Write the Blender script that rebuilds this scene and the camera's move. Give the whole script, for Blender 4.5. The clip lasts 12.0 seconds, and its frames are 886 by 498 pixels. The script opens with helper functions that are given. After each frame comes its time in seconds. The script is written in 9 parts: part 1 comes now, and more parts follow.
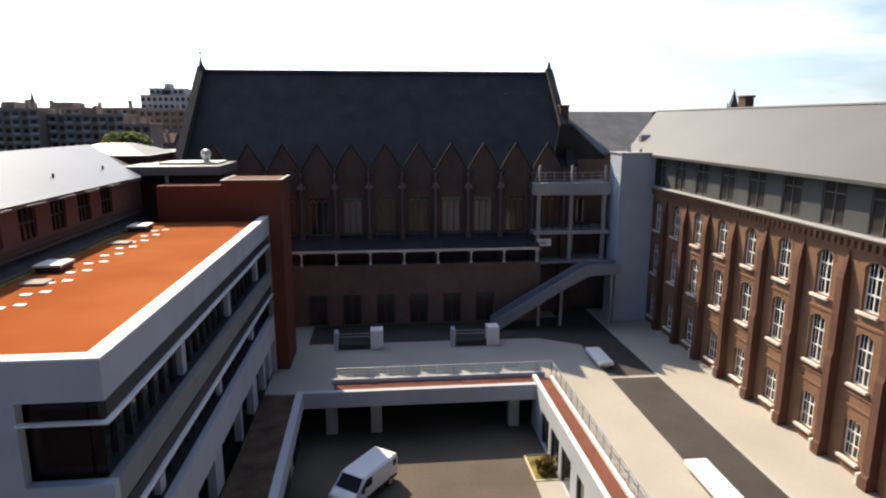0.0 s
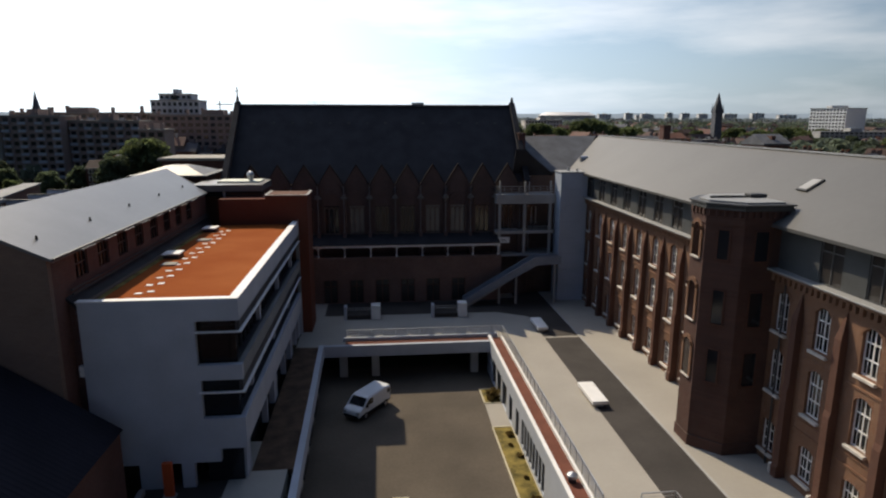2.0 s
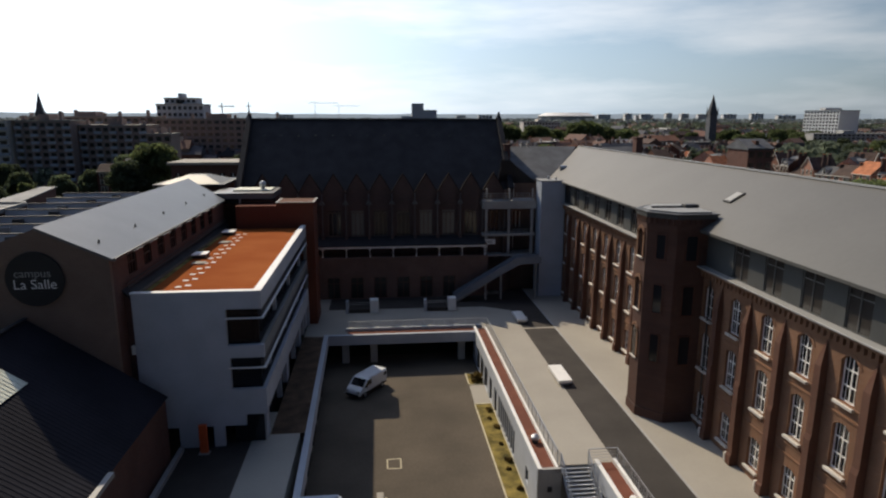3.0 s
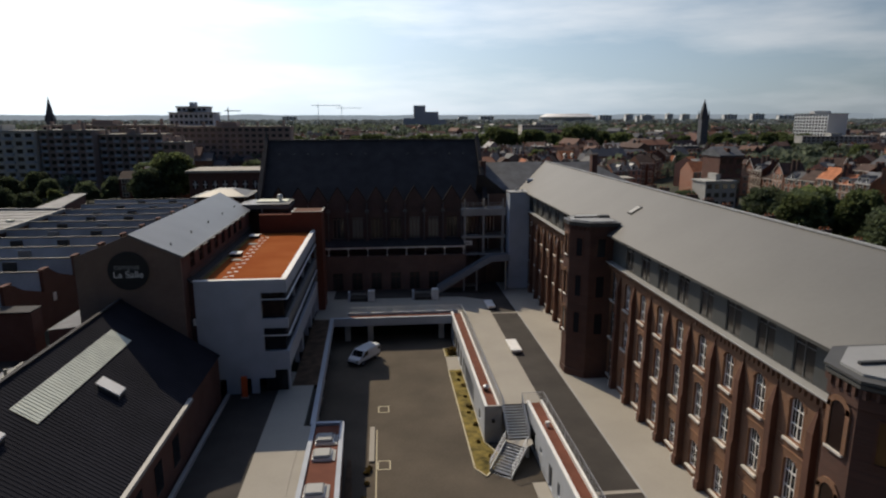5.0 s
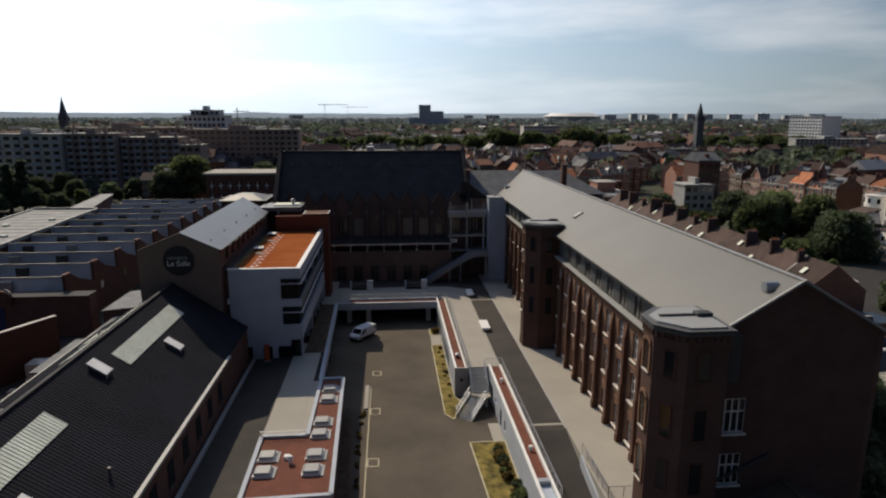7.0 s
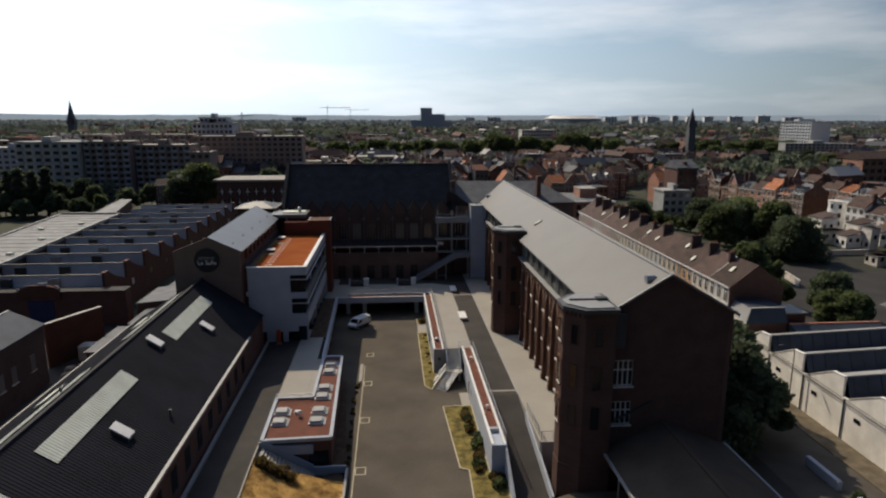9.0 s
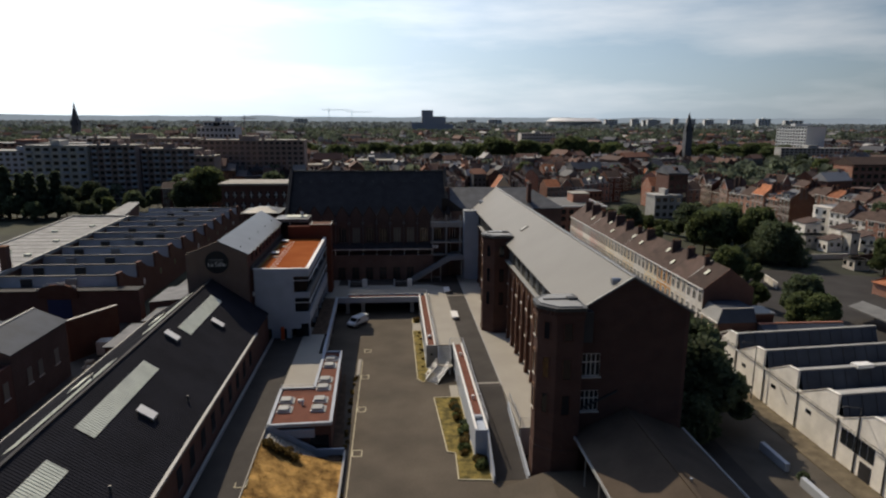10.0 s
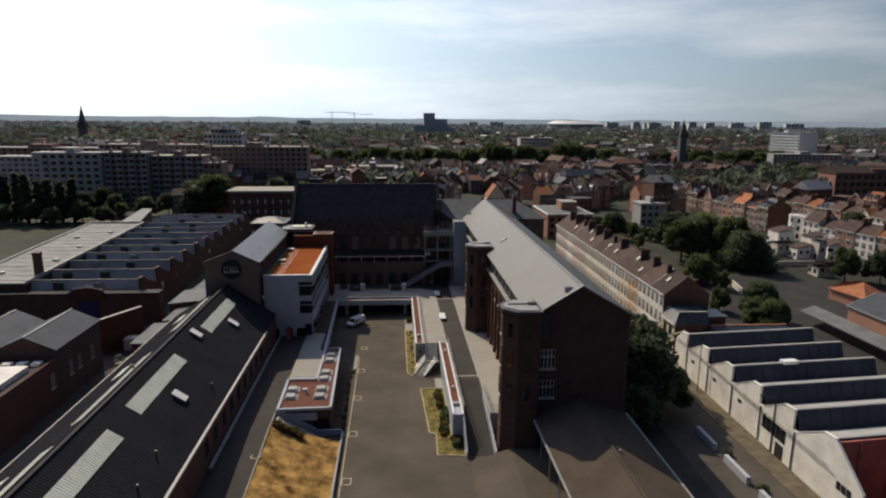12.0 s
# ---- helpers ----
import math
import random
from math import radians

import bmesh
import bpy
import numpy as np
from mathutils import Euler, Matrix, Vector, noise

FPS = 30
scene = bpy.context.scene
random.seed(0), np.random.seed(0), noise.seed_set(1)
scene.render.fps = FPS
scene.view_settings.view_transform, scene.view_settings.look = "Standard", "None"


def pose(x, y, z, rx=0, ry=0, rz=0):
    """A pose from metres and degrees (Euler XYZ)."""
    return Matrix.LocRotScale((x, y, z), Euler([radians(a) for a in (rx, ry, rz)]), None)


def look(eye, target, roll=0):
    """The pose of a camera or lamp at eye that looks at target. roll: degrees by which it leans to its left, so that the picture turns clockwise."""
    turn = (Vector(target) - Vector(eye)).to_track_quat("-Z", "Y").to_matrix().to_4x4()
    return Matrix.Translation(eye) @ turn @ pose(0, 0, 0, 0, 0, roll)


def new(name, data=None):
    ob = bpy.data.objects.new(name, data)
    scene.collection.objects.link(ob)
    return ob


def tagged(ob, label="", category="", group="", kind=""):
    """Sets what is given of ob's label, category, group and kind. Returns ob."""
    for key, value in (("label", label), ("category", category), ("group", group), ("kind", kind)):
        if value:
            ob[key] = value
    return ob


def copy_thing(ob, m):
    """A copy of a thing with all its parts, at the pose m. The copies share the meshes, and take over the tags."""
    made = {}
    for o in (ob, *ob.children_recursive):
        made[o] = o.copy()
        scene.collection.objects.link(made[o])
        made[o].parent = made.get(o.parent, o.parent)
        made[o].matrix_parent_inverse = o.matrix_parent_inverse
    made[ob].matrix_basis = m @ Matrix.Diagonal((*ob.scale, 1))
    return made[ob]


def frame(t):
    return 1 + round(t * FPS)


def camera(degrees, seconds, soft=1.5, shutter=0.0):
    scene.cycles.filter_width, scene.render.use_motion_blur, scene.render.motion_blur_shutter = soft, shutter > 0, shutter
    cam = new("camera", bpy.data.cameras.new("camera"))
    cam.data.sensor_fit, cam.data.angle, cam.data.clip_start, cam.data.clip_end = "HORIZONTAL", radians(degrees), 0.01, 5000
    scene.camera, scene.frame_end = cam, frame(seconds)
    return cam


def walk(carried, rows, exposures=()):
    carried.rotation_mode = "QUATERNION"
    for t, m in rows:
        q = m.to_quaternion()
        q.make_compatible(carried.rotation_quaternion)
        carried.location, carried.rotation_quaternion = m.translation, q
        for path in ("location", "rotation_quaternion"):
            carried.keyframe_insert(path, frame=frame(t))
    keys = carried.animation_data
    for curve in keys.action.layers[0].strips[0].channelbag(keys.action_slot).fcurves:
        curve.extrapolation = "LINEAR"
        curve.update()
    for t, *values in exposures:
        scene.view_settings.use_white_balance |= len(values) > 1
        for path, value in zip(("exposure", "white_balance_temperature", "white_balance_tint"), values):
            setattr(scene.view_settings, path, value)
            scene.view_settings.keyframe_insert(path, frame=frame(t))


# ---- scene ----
cam = camera(71.0, 12.0, soft=2.2)
PATH = [
    (0, (-0.365, -0.568, 23.507), (-0.176, 1.382, 23.103), 0.0),
    (0.5, (-0.45, -5.358, 24.424), (-0.258, -3.41, 24.016), 0.1),
    (1, (-0.443, -10.096, 25.315), (-0.246, -8.148, 24.906), 0.1),
    (1.5, (-0.391, -14.702, 26.251), (-0.194, -12.755, 25.839), 0.1),
    (2, (-0.372, -19.218, 27.135), (-0.174, -17.271, 26.723), 0.1),
    (2.5, (-0.213, -23.418, 28.147), (-0.014, -21.472, 27.735), 0.1),
    (3, (-0.061, -27.8, 29.048), (0.136, -25.853, 28.636), 0.1),
    (4.8, (0.982, -43.857, 32.453), (1.175, -41.91, 32.037), -0.2),
    (5, (1.171, -45.7, 32.726), (1.358, -43.752, 32.315), -0.1),
    (5.5, (1.544, -50.176, 33.801), (1.729, -48.227, 33.389), -0.0),
    (6, (1.973, -54.573, 34.725), (2.153, -52.625, 34.309), 0.1),
    (6.5, (2.434, -59.0, 35.428), (2.606, -57.052, 35.012), 0.1),
    (7, (2.869, -63.314, 36.112), (3.038, -61.365, 35.695), 0.1),
    (8.8, (4.657, -78.792, 39.572), (4.817, -76.843, 39.152), -0.0),
    (9, (4.782, -80.407, 39.816), (4.943, -78.457, 39.403), 0.1),
    (9.5, (5.09, -84.331, 40.801), (5.25, -82.38, 40.392), 0.2),
    (10, (5.631, -88.05, 41.776), (5.789, -86.099, 41.368), 0.3),
    (10.5, (5.984, -91.643, 42.919), (6.143, -89.691, 42.512), 0.4),
    (11, (6.491, -95.187, 44.072), (6.647, -93.234, 43.668), 0.4),
    (11.5, (6.888, -98.531, 45.149), (7.042, -96.578, 44.746), 0.5),
    (12, (7.345, -101.742, 46.277), (7.496, -99.789, 45.872), 0.5),
]
EXPOSURES = [(0, 0.92, 6750, 11), (0.5, 0.58, 6650, 10), (1.0, 0.28, 6600, 10), (1.5, 0.06, 6550, 10), (2.5, -0.13, 6550, 10), (5.0, -0.39, 6550, 10), (12, -0.37, 6550, 10)]
walk(cam, [(t, look(e, g, r)) for t, e, g, r in PATH], EXPOSURES)

# ---- light ----
SUN_AZ = (-0.448, 0.894)          # horizontal direction towards the sun
SUN_EL = radians(42.0)
SKY_BACK, SKY_FRONT = 0.26, 1.95     # sky brightness away from and towards the sun
world = bpy.data.worlds.new("sky")
scene.world = world
world.use_nodes = True
wn, wl = world.node_tree.nodes, world.node_tree.links
wn.clear()
w_out = wn.new("ShaderNodeOutputWorld")
w_bg = wn.new("ShaderNodeBackground")
w_sky = wn.new("ShaderNodeTexSky")
w_sky.sky_type = "NISHITA"
w_sky.sun_disc = False
w_sky.sun_elevation = SUN_EL
w_sky.sun_rotation = math.atan2(SUN_AZ[0], SUN_AZ[1])
w_sky.air_density, w_sky.dust_density, w_sky.ozone_density = 1.0, 0.8, 1.6
w_co = wn.new("ShaderNodeTexCoord")
w_map = wn.new("ShaderNodeMapping")
w_map.inputs["Scale"].default_value = (1.2, 1.6, 7.0)
w_map.inputs["Rotation"].default_value = (0.0, 0.12, 0.5)
w_noise = wn.new("ShaderNodeTexNoise")
w_noise.inputs["Scale"].default_value = 2.1
w_noise.inputs["Detail"].default_value = 7
w_noise.inputs["Roughness"].default_value = 0.55
w_ramp = wn.new("ShaderNodeValToRGB")
w_ramp.color_ramp.elements[0].position, w_ramp.color_ramp.elements[0].color = 0.46, (0, 0, 0, 1)
w_ramp.color_ramp.elements[1].position, w_ramp.color_ramp.elements[1].color = 0.70, (0.62, 0.62, 0.62, 1)
w_mix = wn.new("ShaderNodeMixRGB")
w_mix.inputs["Color2"].default_value = (12.5, 12.6, 12.6, 1)
sun_dir = Vector((SUN_AZ[0] * math.cos(SUN_EL), SUN_AZ[1] * math.cos(SUN_EL), math.sin(SUN_EL))).normalized()


def w_math(op, a, b):
    """A math node of the sky; a and b are sockets or numbers."""
    nd = wn.new("ShaderNodeMath")
    nd.operation = op
    for i, v in enumerate((a, b)):
        if isinstance(v, (int, float)):
            nd.inputs[i].default_value = v
        else:
            wl.new(v, nd.inputs[i])
    return nd.outputs[0]


w_dot = wn.new("ShaderNodeVectorMath")
w_dot.operation = "DOT_PRODUCT"
w_dot.inputs[1].default_value = sun_dir
wl.new(w_co.outputs["Generated"], w_dot.inputs[0])
near_sun = w_math("MULTIPLY_ADD", w_dot.outputs["Value"], 0.5)
near_sun.node.inputs[2].default_value = 0.5
# the sky darkens away from the sun and glows hazy towards it
gain = w_math("MULTIPLY_ADD", w_math("POWER", near_sun, 3.7), SKY_FRONT)
gain.node.inputs[2].default_value = SKY_BACK
gain = w_math("MINIMUM", gain, 1.6)
glow_a = w_math("MAXIMUM", w_math("MULTIPLY", w_math("SUBTRACT", w_dot.outputs["Value"], 0.55), 2.2), 0.0)
glow = w_math("MULTIPLY", w_math("POWER", glow_a, 2.0), 12.5)
# milky haze low over the horizon
w_sep = wn.new("ShaderNodeSeparateXYZ")
wl.new(w_co.outputs["Generated"], w_sep.inputs[0])
low = w_math("POWER", w_math("SUBTRACT", 1.0, w_math("MINIMUM", w_math("MAXIMUM", w_math("MULTIPLY", w_sep.outputs["Z"], 2.3), 0.0), 1.0)), 1.3)
w_haze = wn.new("ShaderNodeMixRGB")
w_haze.inputs["Color2"].default_value = (7.5, 9.2, 10.7, 1)
sunward = w_math("MAXIMUM", w_math("MINIMUM", w_math("MULTIPLY", w_math("SUBTRACT", near_sun, 0.46), 3.2), 1.0), 0.0)
wl.new(w_math("MULTIPLY", w_math("MULTIPLY", low, 0.8), sunward), w_haze.inputs["Fac"])
wl.new(w_sky.outputs["Color"], w_haze.inputs["Color1"])
wl.new(w_co.outputs["Generated"], w_map.inputs["Vector"])
wl.new(w_map.outputs["Vector"], w_noise.inputs["Vector"])
wl.new(w_noise.outputs["Fac"], w_ramp.inputs["Fac"])
wl.new(w_ramp.outputs["Color"], w_mix.inputs["Fac"])
wl.new(w_haze.outputs["Color"], w_mix.inputs["Color1"])
# a clear sky is deeper overhead than low down
deep = w_math("POWER", w_math("SUBTRACT", 1.0, w_math("MINIMUM", w_math("MAXIMUM", w_math("MULTIPLY", w_sep.outputs["Z"], 1.6), 0.0), 1.0)), 1.5)
deep = w_math("MULTIPLY_ADD", deep, 0.38)
deep.node.inputs[2].default_value = 0.62
gain = w_math("MULTIPLY", gain, deep)
glow = w_math("MULTIPLY", glow, deep)
w_gain = wn.new("ShaderNodeVectorMath")
w_gain.operation = "SCALE"
# away from the sun the clear sky is a deeper blue
w_blue = wn.new("ShaderNodeMixRGB")
w_blue.inputs["Color1"].default_value, w_blue.inputs["Color2"].default_value = (0.66, 0.93, 1.42, 1), (0.955, 1.0, 1.06, 1)
sun_side = w_math("MAXIMUM", w_math("MINIMUM", w_math("MULTIPLY", w_math("SUBTRACT", near_sun, 0.36), 3.2), 1.0), 0.0)
not_high = w_math("MAXIMUM", w_math("SUBTRACT", 1.0, w_math("MULTIPLY", w_math("MAXIMUM", w_math("SUBTRACT", w_sep.outputs["Z"], 0.28), 0.0), 1.5)), 0.25)
wl.new(w_math("MULTIPLY", sun_side, not_high), w_blue.inputs["Fac"])
w_deepen = wn.new("ShaderNodeVectorMath")
w_deepen.operation = "MULTIPLY"
wl.new(w_mix.outputs["Color"], w_deepen.inputs[0])
wl.new(w_blue.outputs["Color"], w_deepen.inputs[1])
wl.new(w_deepen.outputs["Vector"], w_gain.inputs[0])
wl.new(gain, w_gain.inputs["Scale"])
w_gl = wn.new("ShaderNodeVectorMath")
w_gl.operation = "SCALE"
w_gl.inputs[0].default_value = (1.0, 0.99, 0.96)
wl.new(glow, w_gl.inputs["Scale"])
w_add = wn.new("ShaderNodeVectorMath")
w_add.operation = "ADD"
wl.new(w_gain.outputs["Vector"], w_add.inputs[0])
wl.new(w_gl.outputs["Vector"], w_add.inputs[1])
wl.new(w_add.outputs["Vector"], w_bg.inputs["Color"])
wl.new(w_bg.outputs["Background"], w_out.inputs["Surface"])
w_bg.inputs["Strength"].default_value = 0.09
sun_data = bpy.data.lights.new("sun", "SUN")
sun_data.energy, sun_data.angle, sun_data.color = 4.6, radians(0.6), (1.0, 0.86, 0.66)
sun = new("sun", sun_data)
ce = math.cos(SUN_EL)
sun.matrix_world = look((SUN_AZ[0] * 300 * ce, SUN_AZ[1] * 300 * ce, 300 * math.sin(SUN_EL)), (0, 0, 0))

# ---- materials ----


def mat(name, color, rough=0.8, var=0.25, coarse=0.35, fine=6.0, bump=0.15, metal=0.0, rnd=0.0, tint=None, spec=0.3, space="world", stretch=None):
    """A surface with stains at a coarse and grain at a fine scale (per metre), bump and a share of difference from piece to piece."""
    m = bpy.data.materials.new(name)
    m.use_nodes = True
    nt, n, l = m.node_tree, m.node_tree.nodes, m.node_tree.links
    p = n["Principled BSDF"]
    p.inputs["Roughness"].default_value, p.inputs["Metallic"].default_value = rough, metal
    p.inputs["Specular IOR Level"].default_value = spec
    if space == "world":
        co = n.new("ShaderNodeNewGeometry").outputs["Position"]
    else:
        co = n.new("ShaderNodeTexCoord").outputs["Object"]
    if stretch:
        mp = n.new("ShaderNodeMapping")
        mp.inputs["Scale"].default_value = stretch
        l.new(co, mp.inputs["Vector"])
        co = mp.outputs["Vector"]
    a, b = n.new("ShaderNodeTexNoise"), n.new("ShaderNodeTexNoise")
    a.inputs["Scale"].default_value, a.inputs["Detail"].default_value = coarse, 5
    b.inputs["Scale"].default_value, b.inputs["Detail"].default_value = fine, 3
    l.new(co, a.inputs["Vector"]), l.new(co, b.inputs["Vector"])
    r = n.new("ShaderNodeValToRGB")
    r.color_ramp.elements[0].position, r.color_ramp.elements[1].position = 0.32, 0.68
    lo = [c * (1 - var) for c in color]
    hi = [min(1, c * (1 + var)) for c in (tint or color)]
    r.color_ramp.elements[0].color, r.color_ramp.elements[1].color = (*lo, 1), (*hi, 1)
    l.new(a.outputs["Fac"], r.inputs["Fac"])
    g = n.new("ShaderNodeMath")
    g.operation = "MULTIPLY_ADD"
    g.inputs[1].default_value, g.inputs[2].default_value = var * 1.6, 1 - var * 0.8
    l.new(b.outputs["Fac"], g.inputs[0])
    last = g.outputs[0]
    if rnd:
        info, k, q = n.new("ShaderNodeObjectInfo"), n.new("ShaderNodeMath"), n.new("ShaderNodeMath")
        k.operation, q.operation = "MULTIPLY_ADD", "MULTIPLY"
        k.inputs[1].default_value, k.inputs[2].default_value = 2 * rnd, 1 - rnd
        l.new(info.outputs["Random"], k.inputs[0])
        l.new(k.outputs[0], q.inputs[0]), l.new(last, q.inputs[1])
        last = q.outputs[0]
    mul = n.new("ShaderNodeVectorMath")
    mul.operation = "SCALE"
    l.new(r.outputs["Color"], mul.inputs[0]), l.new(last, mul.inputs["Scale"])
    l.new(mul.outputs["Vector"], p.inputs["Base Color"])
    if bump:
        bm_ = n.new("ShaderNodeBump")
        bm_.inputs["Strength"].default_value, bm_.inputs["Distance"].default_value = bump, 0.02
        l.new(b.outputs["Fac"], bm_.inputs["Height"])
        l.new(bm_.outputs["Normal"], p.inputs["Normal"])
    return m


def brick_mat(name, c1, c2, mortar, rnd=0.0, space="world", dirt=0.35):
    """Brickwork in courses of 7.5 cm with darker and lighter stones and broad sooty stains."""
    m = bpy.data.materials.new(name)
    m.use_nodes = True
    n, l = m.node_tree.nodes, m.node_tree.links
    p = n["Principled BSDF"]
    p.inputs["Roughness"].default_value, p.inputs["Specular IOR Level"].default_value = 0.9, 0.2
    co = n.new("ShaderNodeNewGeometry").outputs["Position"] if space == "world" else n.new("ShaderNodeTexCoord").outputs["Object"]
    s, ad, cb = n.new("ShaderNodeSeparateXYZ"), n.new("ShaderNodeMath"), n.new("ShaderNodeCombineXYZ")
    l.new(co, s.inputs[0])
    l.new(s.outputs["X"], ad.inputs[0]), l.new(s.outputs["Y"], ad.inputs[1])
    l.new(ad.outputs[0], cb.inputs["X"]), l.new(s.outputs["Z"], cb.inputs["Y"])
    b = n.new("ShaderNodeTexBrick")
    b.inputs["Scale"].default_value = 1.0
    b.inputs["Brick Width"].default_value, b.inputs["Row Height"].default_value, b.inputs["Mortar Size"].default_value = 0.23, 0.075, 0.008
    b.inputs["Color1"].default_value, b.inputs["Color2"].default_value, b.inputs["Mortar"].default_value = (*c1, 1), (*c2, 1), (*mortar, 1)
    l.new(cb.outputs[0], b.inputs["Vector"])
    a = n.new("ShaderNodeTexNoise")
    a.inputs["Scale"].default_value, a.inputs["Detail"].default_value = 0.45, 6
    l.new(co, a.inputs["Vector"])
    k = n.new("ShaderNodeMath")
    k.operation = "MULTIPLY_ADD"
    k.inputs[1].default_value, k.inputs[2].default_value = 2 * dirt, 1 - dirt
    l.new(a.outputs["Fac"], k.inputs[0])
    last = k.outputs[0]
    if rnd:
        info, k2, q = n.new("ShaderNodeObjectInfo"), n.new("ShaderNodeMath"), n.new("ShaderNodeMath")
        k2.operation, q.operation = "MULTIPLY_ADD", "MULTIPLY"
        k2.inputs[1].default_value, k2.inputs[2].default_value = 2 * rnd, 1 - rnd
        l.new(info.outputs["Random"], k2.inputs[0])
        l.new(k2.outputs[0], q.inputs[0]), l.new(last, q.inputs[1])
        last = q.outputs[0]
    mul = n.new("ShaderNodeVectorMath")
    mul.operation = "SCALE"
    l.new(b.outputs["Color"], mul.inputs[0]), l.new(last, mul.inputs["Scale"])
    l.new(mul.outputs["Vector"], p.inputs["Base Color"])
    return m


def glass_mat(name, color, rough=0.08):
    """A window pane seen from outside by day: dark behind, glossy in front."""
    m = bpy.data.materials.new(name)
    m.use_nodes = True
    p = m.node_tree.nodes["Principled BSDF"]
    p.inputs["Base Color"].default_value = (*color, 1)
    p.inputs["Roughness"].default_value, p.inputs["Specular IOR Level"].default_value = rough, 0.6
    return m


M_BRICK = brick_mat("red_brick", (0.225, 0.112, 0.062), (0.165, 0.082, 0.049), (0.23, 0.165, 0.12))
M_BRICK_BUTT = brick_mat("dark_red_buttress_brick", (0.125, 0.055, 0.036), (0.095, 0.042, 0.03), (0.14, 0.10, 0.08))
M_BRICK_DARK = brick_mat("dark_brick", (0.148, 0.071, 0.056), (0.11, 0.054, 0.044), (0.12, 0.09, 0.075))
M_BRICK_NEW = brick_mat("smooth_red_brick", (0.17, 0.052, 0.03), (0.145, 0.046, 0.028), (0.13, 0.065, 0.045), dirt=0.12)
M_BRICK_TAN = brick_mat("tan_brick", (0.195, 0.132, 0.10), (0.16, 0.108, 0.082), (0.23, 0.185, 0.15), dirt=0.25)
M_BRICK_HOUSE = brick_mat("house_brick", (0.38, 0.165, 0.105), (0.30, 0.13, 0.088), (0.36, 0.29, 0.24), rnd=0.4, space="object", dirt=0.25)
# brick greyed to stand in for veiling glare and blue shade light
M_BRICK_VEIL = brick_mat("veil_greyed_brick", (0.215, 0.132, 0.106), (0.165, 0.102, 0.083), (0.16, 0.128, 0.108))
# shade put into the brick colour of chapel bays, works walls and chimneys
M_BRICK_BAY = brick_mat("shade_toned_purple_brick", (0.125, 0.082, 0.072), (0.095, 0.064, 0.057), (0.10, 0.082, 0.072))
# brown brick of the flats, lightened and greyed to imitate haze
M_BRICK_FLATS = brick_mat("haze_greyed_brick", (0.34, 0.25, 0.22), (0.28, 0.21, 0.185), (0.3, 0.26, 0.23), dirt=0.25)
M_BLOCK_CREAM = mat("cream_balcony_render", (0.56, 0.53, 0.47), 0.8, 0.1, 0.3, 4, 0.05)
M_BRICK_MID = brick_mat("brown_brick", (0.125, 0.05, 0.032), (0.09, 0.037, 0.025), (0.12, 0.085, 0.065))
M_STONE = mat("pale_stone", (0.60, 0.56, 0.50), 0.85, 0.2, 0.8, 8)
M_SLATE = mat("blue_black_slate", (0.036, 0.035, 0.038), 0.8, 0.22, 0.5, 9, 0.2, spec=0.2)
# near-black and glossless, so the gable edges look unlit in the sun
M_UNLIT_COPING = mat("unlit_black_coping", (0.03, 0.026, 0.024), 0.95, 0.2, 0.5, 8, 0.1, spec=0.02)
M_ATTIC = mat("grey_zinc_panels", (0.068, 0.071, 0.07), 0.7, 0.1, 0.5, 4, 0.05)
M_TOOTH = mat("blue_grey_roof_sheet", (0.45, 0.465, 0.485), 0.7, 0.16, 0.22, 2.5, 0.05, rnd=0.18)
M_ZINC = mat("grey_zinc_sheet", (0.078, 0.077, 0.072), 0.52, 0.12, 0.12, 2.5, 0.03, spec=0.40)
M_ZINC_PALE = mat("pale_zinc_sheet", (0.30, 0.302, 0.295), 0.6, 0.08, 0.3, 3, 0.05, metal=0.1)
M_ZINC_MID = mat("weathered_zinc_roof", (0.135, 0.135, 0.133), 0.38, 0.10, 0.25, 3, 0.03, spec=0.5)
M_ZINC_DARK = mat("dark_zinc_cladding", (0.06, 0.06, 0.06), 0.6, 0.15, 0.5, 4, 0.08, metal=0.2)
M_WHITE = mat("white_render", (0.43, 0.46, 0.505), 0.85, 0.06, 0.5, 7, 0.08)
M_VERGE = mat("weedy_dirt_pavement", (0.13, 0.105, 0.07), 0.95, 0.3, 0.6, 5, 0.2)
M_SHED = mat("weathered_white_wall", (0.85, 0.815, 0.745), 0.9, 0.14, 0.35, 5, 0.1)
# white render with the ribbon bands' shade put into its colour
M_SPANDREL = mat("shaded_white_render", (0.22, 0.228, 0.23), 0.85, 0.08, 0.5, 6, 0.06)
M_WHITE_PAINT = mat("white_paint", (0.78, 0.77, 0.74), 0.55, 0.06, 0.8, 9, 0.03)
M_CONCRETE = mat("pale_concrete_paving", (0.35, 0.325, 0.28), 0.9, 0.07, 0.2, 5, 0.08)
M_CONCRETE_GREY = mat("grey_concrete", (0.36, 0.355, 0.34), 0.9, 0.12, 0.4, 6, 0.1)
M_ASPHALT = mat("court_asphalt", (0.092, 0.075, 0.056), 0.92, 0.26, 0.13, 4, 0.15)
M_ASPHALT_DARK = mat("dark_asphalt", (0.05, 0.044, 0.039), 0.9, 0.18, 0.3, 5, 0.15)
M_ROAD = mat("street_asphalt", (0.085, 0.074, 0.06), 0.9, 0.2, 0.25, 5, 0.12)
M_SEDUM = mat("orange_red_gravel_roof", (0.31, 0.078, 0.018), 0.98, 0.16, 0.22, 12, 0.35, tint=(0.27, 0.082, 0.022), spec=0.05)
